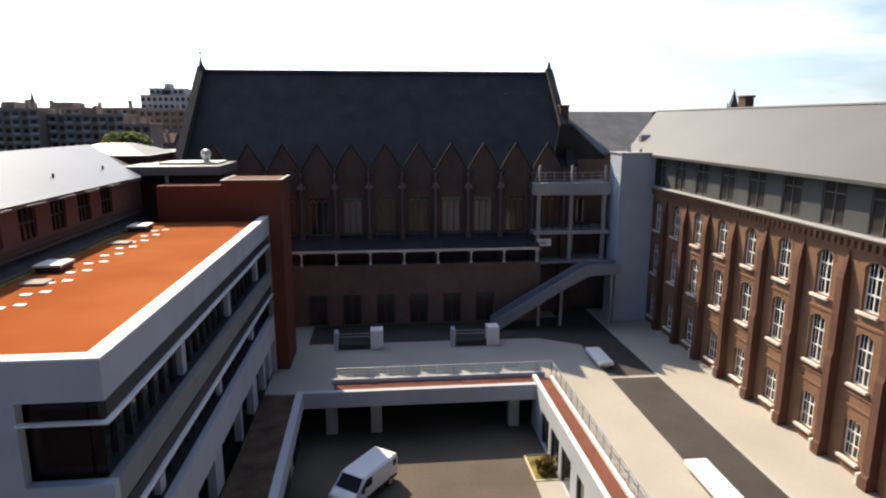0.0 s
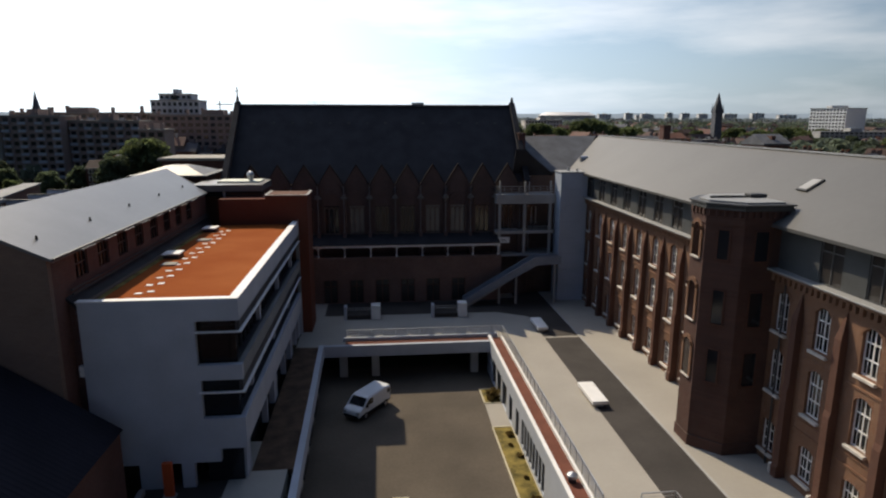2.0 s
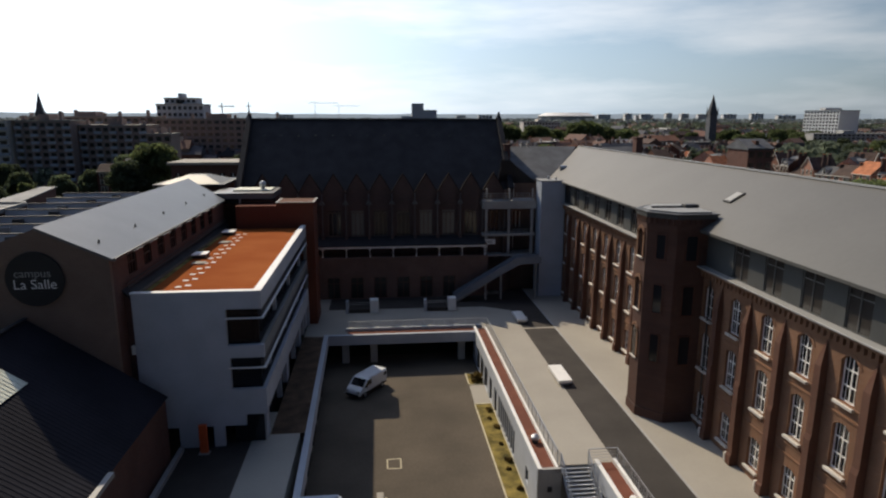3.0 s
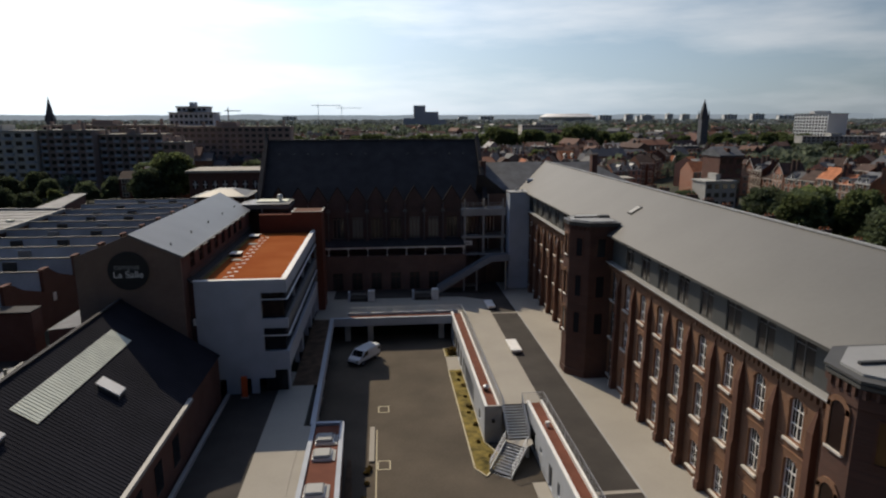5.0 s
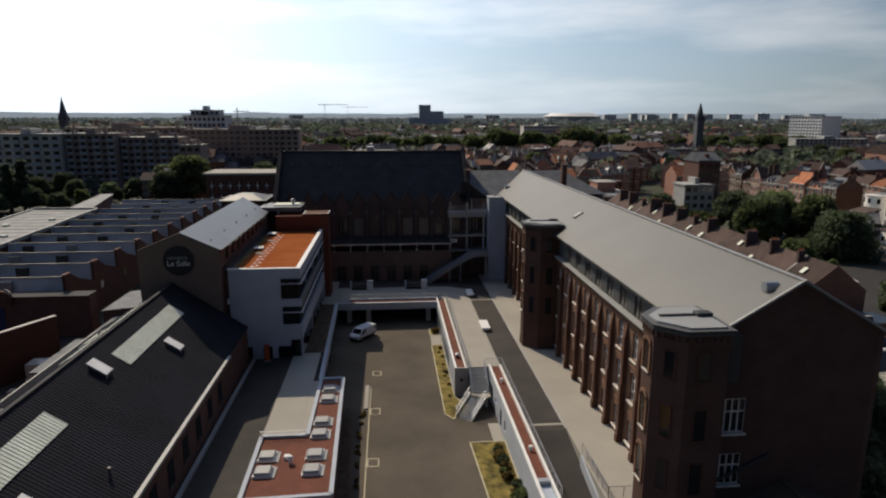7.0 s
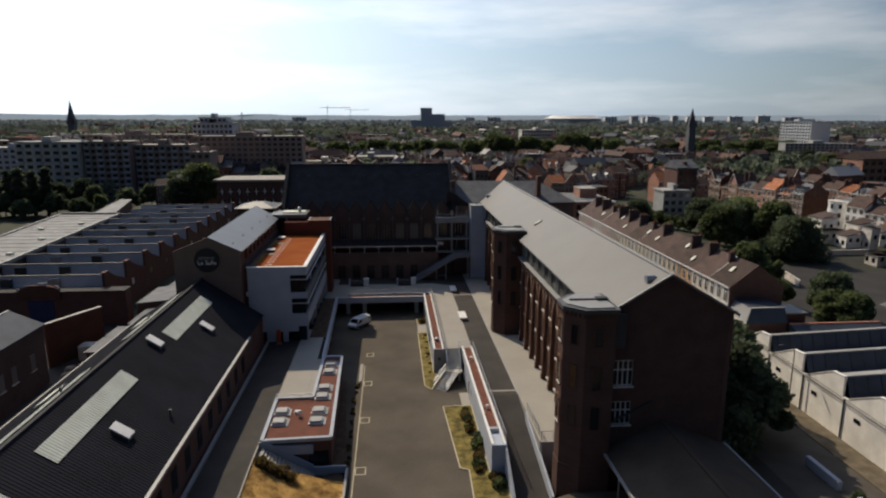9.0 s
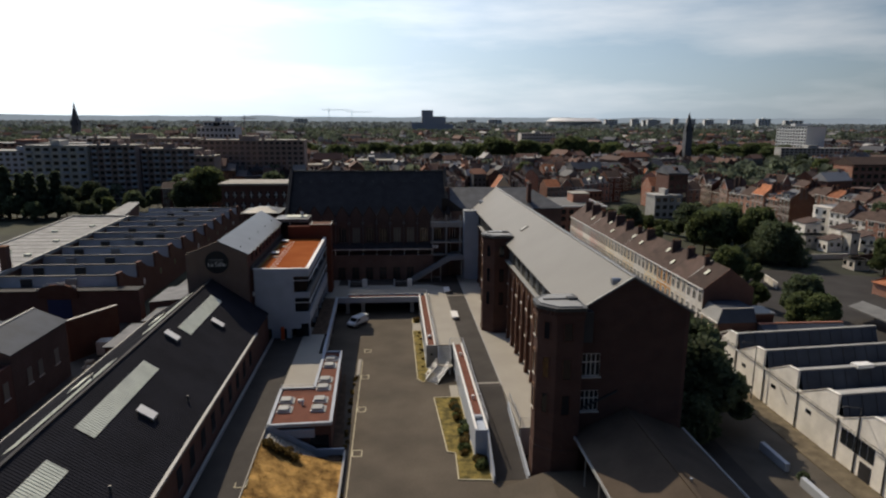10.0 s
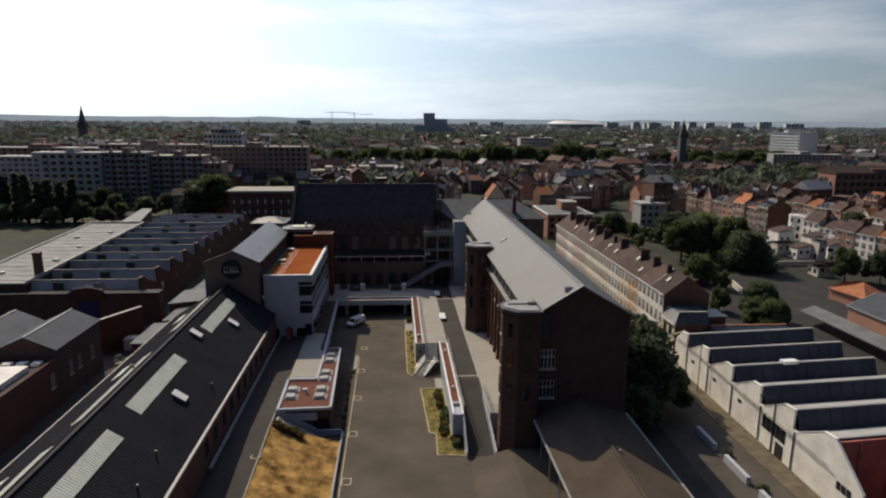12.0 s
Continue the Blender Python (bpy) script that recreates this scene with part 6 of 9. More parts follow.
for s in (-1, 1):
    bm = B()
    a = o + side_v * s * 1.15 + Vector((0, 0, zl))
    b = o + side_v * s * 1.15 + d * (0.3 * n2) + Vector((0, 0, 0.1))
    bar(bm, a, b, 0.06, 0.3)
    part("stringer", bm, M_STEEL, st)
    bm = B()
    up = Vector((0, 0, 1.05))
    bar(bm, a + up, b + up, 0.06)
    for k in range(5):
        bar(bm, a.lerp(b, k / 4), a.lerp(b, k / 4) + up, 0.05)
    for g in (0.3, 0.55, 0.8):
        bar(bm, a + Vector((0, 0, g)), b + Vector((0, 0, g)), 0.025)
    part("railing", bm, M_STEEL, st)
for x in (12.95, 15.05):
    bm = B()
    a, b = Vector((x, 13.2, T)), Vector((x, y_l, zl))
    bar(bm, a - Vector((0, 0, 0.1)), b - Vector((0, 0, 0.1)), 0.06, 0.3)
    part("stringer", bm, M_STEEL, st)
    bm = B()
    up = Vector((0, 0, 1.05))
    bar(bm, a + up, b + up, 0.06)
    for k in range(5):
        bar(bm, a.lerp(b, k / 4), a.lerp(b, k / 4) + up, 0.05)
    for g in (0.3, 0.55, 0.8):
        bar(bm, a + Vector((0, 0, g)), b + Vector((0, 0, g)), 0.025)
    part("railing", bm, M_STEEL, st)
bm = B()
box(bm, 13.4, 13.7, y_l - 0.9, y_l - 0.6, 0, zl - 0.1)
part("post", bm, M_CONCRETE_GREY, st)
bm = B()
box(bm, 14.6, 14.9, y_l - 0.7, y_l - 0.4, 0, zl - 0.1)
part("post", bm, M_CONCRETE_GREY, st)
# steel ventilation cowl on the wing's roof
vc = thing("roof_cowl", (11.9, 16.5, T), "shiny steel ventilation cowl on the felt roof", "vent")
bm = B()
tube(bm, (11.85, 16.6, T + 0.06), (11.85, 16.6, T + 0.4), 0.26, seg=14)
part("neck", bm, M_FRAME_DARK, vc)
bm = B()
tube(bm, (11.85, 16.6, T + 0.4), (11.85, 16.6, T + 0.6), 0.36, 0.36, seg=14)
tube(bm, (11.85, 16.6, T + 0.6), (11.85, 16.6, T + 0.78), 0.36, 0.1, seg=14)
part("hood", bm, M_STEEL, vc)
th = thing("information_pillar", (-13.9, 17.6, T), "orange information pillar before the white wing", "pillar")
bm = B()
box(bm, -14.25, -13.65, 17.4, 17.7, T, T + 2.4, 0.04)
part("panel", bm, M_ORANGE, th)
bm = B()
box(bm, -14.35, -13.55, 17.3, 17.8, T, T + 0.1)
part("foot", bm, M_CONCRETE_GREY, th)


# the van: lofted body, glass, wheels, lights
def van(x, y, z, yaw):
    root = thing("white_van", (0, 0, 0), "white panel van with dark windscreen parked on the court", "van")
    L, W = 5.0, 1.9
    prof = [(-2.5, 0.42), (-2.5, 1.75), (-2.42, 1.93), (0.75, 1.95), (1.05, 1.88), (1.72, 1.2), (2.3, 1.02), (2.46, 0.85), (2.5, 0.42)]
    bm = B()
    prism(bm, prof, "y", -W / 2, W / 2)
    es = [e for e in bm.edges if abs(e.verts[0].co.y - e.verts[1].co.y) < 1e-5]
    bmesh.ops.bevel(bm, geom=es, offset=0.09, segments=3, affect="EDGES")
    body = part("body", bm, M_VAN, root)
    bm = B()
    n = Vector((0.68, 0, 0.67)).normalized() * 0.012
    q = [(1.08, -0.78, 1.84), (1.08, 0.78, 1.84), (1.70, 0.84, 1.24), (1.70, -0.84, 1.24)]
    slab(bm, [(a + n.x, b, c + n.z) for a, b, c in q], 0.01)
    part("windscreen", bm, M_GLASS, body)
    for s in (-1, 1):
        bm = B()
        prism(bm, [(0.35, 1.2), (0.35, 1.78), (0.95, 1.78), (1.5, 1.22)], "y", s * (W / 2 + 0.006) - 0.006, s * (W / 2 + 0.006) + 0.006)
        part("side_window", bm, M_GLASS, body)
        bm = B()
        prism(bm, [(-2.3, 1.25), (-2.3, 1.68), (-1.9, 1.68), (-1.9, 1.25)], "y", s * (W / 2 + 0.006) - 0.006, s * (W / 2 + 0.006) + 0.006)
        part("side_window", bm, M_GLASS, body)
        bm = B()
        box(bm, 1.3, 1.5, s * (W / 2 + 0.02), s * (W / 2 + 0.2), 1.15, 1.4, 0.02) if s > 0 else box(bm, 1.3, 1.5, -W / 2 - 0.2, -W / 2 - 0.02, 1.15, 1.4, 0.02)
        part("wing_mirror", bm, M_RUBBER, body)
        bm = B()
        box(bm, 2.3, 2.49, s * 0.72 - 0.16, s * 0.72 + 0.16, 0.72, 0.95, 0.03)
        part("headlight", bm, M_ZINC_PALE, body)
        bm = B()
        box(bm, -2.3, 2.2, s * (W / 2) - 0.02, s * (W / 2) + 0.02, 0.42, 0.6)
        part("side_trim", bm, M_RUBBER, body)
    bm = B()
    box(bm, 2.4, 2.54, -0.85, 0.85, 0.36, 0.62, 0.04)
    part("bumper", bm, M_RUBBER, body)
    bm = B()
    box(bm, -2.56, -2.42, -0.88, 0.88, 0.38, 0.6, 0.04)
    part("bumper", bm, M_RUBBER, body)
    for wx in (-1.6, 1.5):
        for s in (-1, 1):
            bm = B()
            tube(bm, (wx, s * 0.74, 0.34), (wx, s * 0.97, 0.34), 0.34, seg=20)
            t = part("wheel", bm, M_RUBBER, root)
            bm = B()
            tube(bm, (wx, s * 0.96, 0.34), (wx, s * 0.985, 0.34), 0.2, seg=14)
            part("rim", bm, M_STEEL, t)
    root.matrix_basis = pose(x, y, z, 0, 0, yaw)
    return root


van(-1.95, 35.75, 0.0, 234)

# ---- street, sheds and houses on the school's far side ----
bm = B()
prism(bm, [(44.5, -90), (57.6, -90), (57.4, -40), (57.6, 5), (61.5, 22), (62.5, 240), (55.5, 240), (54.5, 22), (48.5, 5), (47.5, -40)], "z", -0.02, 0.02)
solid("street", bm, M_ROAD, "worn asphalt street with faded edge", "road")
bm = B()
prism(bm, [(57.6, -90), (60.2, -90), (60.7, -40), (61.3, 6), (64.0, 20), (65.6, 240), (62.5, 240), (61.5, 22), (57.6, 5), (57.4, -40)], "z", -0.02, 0.13)
solid("pavement_street", bm, M_VERGE, "weedy brown pavement along the shed wall", "pavement")
bm = B()
prism(bm, [(39.3, -90), (44.5, -90), (47.5, -40), (48.5, 5), (54.5, 22), (55.5, 240), (39.4, 240)], "z", -0.03, 0.10)
solid("yard", bm, M_ASPHALT_DARK, "dark asphalt yard beside the school", "yard")

# saw-tooth sheds
SA = Vector((61.4, 12.3, 0))
sd = Vector((-0.017, -1.0, 0)).normalized()   # along the street wall
sn = Vector((1.0, 0.085, 0)).normalized()     # into the sheds
TOOTH = 8.1
sheds = thing("saw_tooth_shed", (62, -12, 0), "white-walled factory with saw-tooth roof and dark blue glazing", "factory")
cells = 6


def shed_face(bm, P, pts, u0, u1):
    """A wall in the street front: outline (along, z), from depth u0 to u1."""
    a = [bm.verts.new(P(u, u0, z)) for u, z in pts]
    b = [bm.verts.new(P(u, u1, z)) for u, z in pts]
    bm.faces.new(a), bm.faces.new(b[::-1])
    for i in range(len(a)):
        bm.faces.new((a[i], b[i], b[(i + 1) % len(a)], a[(i + 1) % len(a)]))


for k in range(cells):
    o = SA + sd * (TOOTH * k)
    ztop, zval = 7.75 + 0.19 * k, 5.1 + 0.14 * k
    last = k == cells - 1
    first = 3.4 if k == 0 else 0.0

    def P(along, into, z, o=o):
        p = o + sd * along + sn * into
        return (p.x, p.y, z)
    bm = B()
    out = [(first, 0), (TOOTH, 0), (TOOTH, ztop), (TOOTH - 2.2, ztop - 0.15), (1.1 + first * 0.6, zval + 0.1), (first, zval)]
    if last:
        out[1:3] = [(TOOTH + 5.4, 0), (TOOTH + 5.4, 4.6), (TOOTH, ztop)]
    shed_face(bm, P, out, 0, 0.35)
    w = part("street_wall", bm, M_SHED, sheds)
    bm = B()
    bar(bm, P(1.1, 0.15, zval + 0.16), P(TOOTH - 2.2, 0.15, ztop - 0.09), 0.42, 0.1)
    bar(bm, P(TOOTH - 2.2, 0.15, ztop - 0.09), P(TOOTH, 0.15, ztop + 0.05), 0.42, 0.1)
    part("coping", bm, M_SHED, w)
    D = 26.0
    bm = B()
    slab(bm, [P(1.0, 0.3, zval), P(TOOTH - 0.3, 0.3, ztop - 0.1), P(TOOTH - 0.3, D, ztop - 0.1), P(1.0, D, zval)], 0.2)
    part("roof_slope", bm, M_CONCRETE_GREY, sheds, "pale felted roof slope")
    bm = B()
    bar(bm, P(TOOTH - 0.35, 0.3, ztop + 0.0), P(TOOTH - 0.35, D, ztop + 0.0), 0.5, 0.14)
    cap = part("ridge_cap", bm, M_CONCRETE_GREY, sheds)
    if not last:
        bm = B()
        slab(bm, [P(TOOTH - 0.05, 0.36, ztop - 0.1), P(TOOTH + 1.0, 0.36, zval + 0.14), P(TOOTH + 1.0, D, zval + 0.14), P(TOOTH - 0.05, D, ztop - 0.1)], 0.1)
        g = part("north_light", bm, M_BLUE_SHED, sheds, "dark blue-grey glazed slope")
        for j in range(13):
            bm = B()
            u = 1.2 + j * 2.0
            bar(bm, P(TOOTH + 0.02, u, ztop - 0.14), P(TOOTH + 1.03, u, zval + 0.18), 0.05, 0.06)
            part("glazing_bar", bm, M_FRAME_DARK, g)
        bm = B()
        bar(bm, P(TOOTH + 1.0, 0.3, zval + 0.05), P(TOOTH + 1.0, D, zval + 0.05), 0.5, 0.12)
        part("valley_gutter", bm, M_ZINC_PALE, g)
        bm = B()
        bar(bm, P(TOOTH + 0.5, -0.1, 0.1), P(TOOTH + 0.5, -0.1, zval), 0.12)
        part("rain_pipe", bm, M_ZINC_DARK, w)
    bm = B()
    shed_face(bm, P, [(0, 0), (TOOTH, 0), (TOOTH - 0.3, ztop - 0.1), (1, zval)], D, D + 0.3)
    part("rear_wall", bm, M_SHED, sheds)
    if k in (1, 2, 3):
        bm = B()
        bar(bm, P(2.4, -0.02, 3.6), P(3.5, -0.02, 3.6), 0.06, 0.55)
        part("vent_window", bm, M_GLASS, w)
    if k == 4:
        for j in range(5):
            bm = B()
            bar(bm, P(1.2 + j * 1.15, -0.02, 3.7), P(2.2 + j * 1.15, -0.02, 3.7), 0.08, 1.9)
            part("window_pane", bm, M_GLASS, w)
        bm = B()
        bar(bm, P(4.8, -0.02, 1.1), P(6.6, -0.02, 1.1), 0.1, 2.2)
        part("gate", bm, M_FRAME_DARK, w)
    if k == 5:
        for j in range(3):
            bm = B()
            bar(bm, P(9.2 + j * 0.9, -0.02, 3.4), P(9.9 + j * 0.9, -0.02, 3.4), 0.08, 1.0)
            part("window_pane", bm, M_GLASS, w)
    if k == 2:
        bm = B()
        bar(bm, P(TOOTH - 0.4, 9.0, ztop + 0.1), P(TOOTH - 0.4, 11.6, ztop + 0.1), 1.3, 0.5)
        part("roof_vent", bm, M_WHITE_PAINT, cap)
# red painted end wall under the last ridge, and the low yard before it
o = SA + sd * (TOOTH * cells)
bm = B()
q = [o + sn * 0.4, o + sn * 26, o + sn * 26 + sd * 0.4, o + sn * 0.4 + sd * 0.4]
prism(bm, [(p.x, p.y) for p in q], "z", 0, 8.5)
part("end_wall", bm, M_RED_PAINT, sheds, "red painted brick end wall")
for j in range(5):
    bm = B()
    u = 3.0 + j * 4.6
    q = [o + sn * u + sd * 0.402, o + sn * (u + 0.35) + sd * 0.402, o + sn * (u + 0.35) + sd * 0.7, o + sn * u + sd * 0.7]
    prism(bm, [(p.x, p.y) for p in q], "z", 0, 8.2)
    part("pilaster", bm, M_RED_PAINT, sheds)
rs = thing("low_red_shed", (75, -46, 0), "low red brick shed with rusty sheet roof", "shed")
bm = B()
box(bm, 66, 86, -56, -42, 0, 4.4)
part("wall", bm, M_RED_PAINT, rs)
bm = B()
slab(bm, [(65.7, -56, 4.4), (86, -56, 4.4), (86, -41.6, 5.4), (65.7, -41.6, 5.4)], 0.15)
part("roof", bm, M_TILE_ORANGE, rs)
# low white street walls with clipped bushes, lamp post and wires
for ya, yb in ((-23.2, -17.8), (-31.8, -26.0), (-42, -34.5)):
    bm = B()
    box(bm, 52.7, 53.3, ya, yb, 0, 1.1, 0.04)
    solid("low_street_wall", bm, M_WHITE, "low white rendered wall at the yard's edge", "wall", kind="", group="low street walls")
for x, y, h in ((61.2, -3.5, 9.0), (61.9, -24, 8.5)):
    th = thing("street_lamp", (x - 1.2, y, 0), "grey steel street lamp beside the shed wall", "street lamp", group="street lamps")
    bm = B()
    tube(bm, (x - 1.2, y, 0), (x - 1.2, y, h), 0.1, 0.06)
    part("pole", bm, M_ZINC_DARK, th)
    bm = B()
    bar(bm, (x - 1.2, y, h), (x - 3.0, y, h + 0.25), 0.07)
    box(bm, x - 3.6, x - 2.9, y - 0.12, y + 0.12, h + 0.2, h + 0.33, 0.02)
    part("arm", bm, M_ZINC_DARK, th)
for z in (5.9, 6.2):
    for k in range(cells):
        bm = B()
        a, b = SA + sd * TOOTH * k - sn * 0.35, SA + sd * TOOTH * (k + 1) - sn * 0.35
        bar(bm, (a.x, a.y, z - 0.2 * k), (b.x, b.y, z - 0.2 * (k + 1)), 0.05)
        solid("overhead_cable", bm, M_FRAME_DARK, "dark cable strung along the factory wall", "cable", kind="", group="cables")

# covered playground before the gable: a tall open roof on thin posts
lt = thing("covered_playground", (31.3, -42, 0), "covered playground with grey-brown pitched roof on thin posts", "shelter")
bm = B()
box(bm, 38.9, 39.3, -66, -22.7, 0, 5.95)
part("rear_wall", bm, M_BRICK_DARK, lt)
for xa in (26.1, 39.5):
    bm = B()
    slab(bm, [(xa, -66.4, 6.05), (32.45, -66.4, 8.95), (32.45, -22.8, 8.95), (xa, -22.8, 6.05)], 0.14)
    part("roof_slope", bm, M_LEANTO, lt)
    bm = B()
    bar(bm, (xa, -66.4, 6.1), (xa, -22.8, 6.1), 0.22, 0.24)
    part("gutter", bm, M_ZINC_PALE, lt)
bm = B()
bar(bm, (32.45, -66.4, 9.02), (32.45, -22.8, 9.02), 0.36, 0.12)
part("ridge_cap", bm, M_LEANTO, lt)
for k in range(9):
    bm = B()
    bar(bm, (26.45, -27.3 - 4.7 * k, 1.8), (26.45, -27.3 - 4.7 * k, 6.0), 0.14)
    part("post", bm, M_STEEL, lt)
    bm = B()
    bar(bm, (26.4, -27.3 - 4.7 * k, 5.85), (38.95, -27.3 - 4.7 * k, 5.85), 0.12, 0.2)
    part("tie_beam", bm, M_ZINC_DARK, lt)
bm = B()
tube(bm, (33.2, -37.5, 8.3), (33.2, -37.5, 9.0), 0.16, seg=8)
part("roof_vent", bm, M_STEEL, lt)

# raised yard under the playground and its worn apron down to the court
bm = B()
prism(bm, [(38.88, 0), (38.88, 1.9), (23.0, 1.9), (21.6, 1.5), (19.4, 0.6), (17.4, 0.02), (17.4, -0.1)], "y", -66, -24.05)
solid("yard", bm, M_ASPHALT, "worn asphalt yard that slopes up to the covered playground", "pavement")

# car park, canopy and low buildings beyond the sheds
bm = B()
prism(bm, [(88.5, -30), (150, -30), (150, 50), (142, 66), (112, 78), (88, 58), (84, 22)], "z", -0.02, 0.02)
solid("car_park", bm, M_CARPARK, "dark asphalt car park behind the sheds", "pavement")
for k in range(7):
    bm = B()
    box(bm, 92 + 0.4 * k, 97 + 0.4 * k, 16 + 3.0 * k, 16.14 + 3.0 * k, 0.02, 0.032)
    solid("bay_line", bm, M_WHITE_PAINT, "white painted parking bay line", "marking", group="bay lines")
cn = thing("canopy", (105.5, 15, 0), "long low canopy with pale grey roof", "canopy")
bm = B()
slab(bm, [(102.8, -12, 3.0), (108.4, -12, 3.2), (108.4, 35.6, 3.2), (102.8, 32.7, 3.0)], 0.18)
part("roof", bm, M_FELT, cn)
for k in range(8):
    bm = B()
    bar(bm, (107.9, -11 + 6 * k, 0), (107.9, -11 + 6 * k, 3.1), 0.14)
    part("post", bm, M_ZINC_DARK, cn)
ga = thing("garage_row", (120, 28, 0), "low brick garages with dark flat roof", "garage")
bm = B()
prism(bm, [(112.0, 10), (130, 10), (130, 39), (127, 39), (112.0, 29.2)], "z", 0, 4.6)
part("wall", bm, M_BRICK_HOUSE, ga)
bm = B()
prism(bm, [(111.7, 9.7), (130.3, 9.7), (130.3, 39.4), (126.8, 39.4), (111.7, 29.5)], "z", 4.6, 4.9)
part("roof", bm, M_ROOF_GREY, ga)
bm = B()
bar(bm, (111.8, 10, 4.96), (111.8, 29.5, 4.96), 0.3, 0.14)
bar(bm, (111.8, 29.5, 4.96), (126.8, 39.4, 4.96), 0.3, 0.14)
part("coping", bm, M_ZINC_PALE, ga)
og = thing("garden_house", (129, 48, 0), "small garden house with orange hipped roof", "house")
bm = B()
prism(bm, [(124, 52), (125.5, 41), (134, 46), (133, 56)], "z", 0, 3.0)
part("wall", bm, M_BRICK_HOUSE, og)
bm = B()
v = [bm.verts.new(c) for c in ((123.4, 52.2, 3.0), (125, 40.2, 3.0), (134.6, 45.6, 3.0), (133.4, 56.6, 3.0), (127.8, 49.8, 5.4), (130.6, 48.4, 5.4))]
for q in ((0, 1, 5, 4), (1, 2, 5), (2, 3, 4, 5), (3, 0, 4), (3, 2, 1, 0)):
    bm.faces.new([v[i] for i in q])
part("roof", bm, M_TILE_ORANGE, og)
GARDEN_TREES = []
for x0, y0, x1, y1, h, tall in ((146, 99, 151, 104, 4.0, 1), (151.4, 95.8, 154.2, 100, 7.0, 0), (142.5, 105, 150, 110, 4.6, 0), (136.8, 74.8, 141.4, 79.4, 3.0, 0), (151, 118, 157, 125, 6.4, 1), (158, 100, 163, 106, 4.8, 1), (155, 90, 160, 94, 3.4, 0), (160, 112, 166, 118, 5.2, 1)):
    an = thing("garden_annex", (x0, y0, 0), "pale rendered rear annex with tiled lean-to roof" if tall else "small pale rendered annex with flat roof", "annex", group="garden annexes")
    bm = B()
    box(bm, x0, x1, y0, y1, 0, h)
    part("wall", bm, M_SHED if tall else M_STONE, an)
    bm = B()
    slab(bm, [(x0 - 0.2, y0 - 0.2, h), (x1 + 0.2, y0 - 0.2, h + 1.4 * tall), (x1 + 0.2, y1 + 0.2, h + 1.4 * tall), (x0 - 0.2, y1 + 0.2, h)], 0.2)
    part("roof", bm, M_TILE if tall else M_FELT, an)
    for q in range(2):
        bm = B()
        box(bm, x0 - 0.04, x0 + 0.02, y0 + 0.8 + q * 2.4, y0 + 2.0 + q * 2.4, 0.9, 2.3)
        part("window", bm, M_GLASS, an)
        bm = B()
        box(bm, x0 + 0.9 + q * 2.4, x0 + 1.9 + q * 2.4, y0 - 0.04, y0 + 0.02, h * 0.5, h * 0.5 + 1.2)
        part("window", bm, M_GLASS, an)
# brick garden walls between the plots
for x0, y0, x1, y1 in ((143, 85, 158, 90), (151, 107, 162, 109), (86, 60, 100, 70)):
    bm = B()
    bar(bm, (x0, y0, 0.95), (x1, y1, 0.95), 0.25, 1.9)
    solid("garden_wall", bm, M_BRICK_MID, "old brick garden wall between plots", "wall", kind="", group="garden walls")
for x0, y0, x1, y1, h in ((104.4, 65.5, 102.4, 57.0, 1.7), (133, 89.8, 146.5, 90.3, 1.5), (141.6, 104.4, 133.6, 97, 2.2)):
    bm = B()
    bar(bm, (x0, y0, h / 2), (x1, y1, h / 2), 0.25, h)
    bar(bm, (x0, y0, h + 0.04), (x1, y1, h + 0.04), 0.4, 0.1)
    solid("garden_wall", bm, M_STONE, "pale rendered garden wall with flat coping", "wall", kind="", group="garden walls")
for x, y, k, pr in ((150.5, 66.5, 0.72, 0), (142, 70, 1.0, 1), (104, 74, 0.45, 1), (99, 62, 0.55, 1), (96, 68, 0.6, 2), (92, 26, 0.5, 2), (89, 29, 0.45, 1), (140, 118, 0.6, 1)):
    GARDEN_TREES.append((x, y, k, pr))

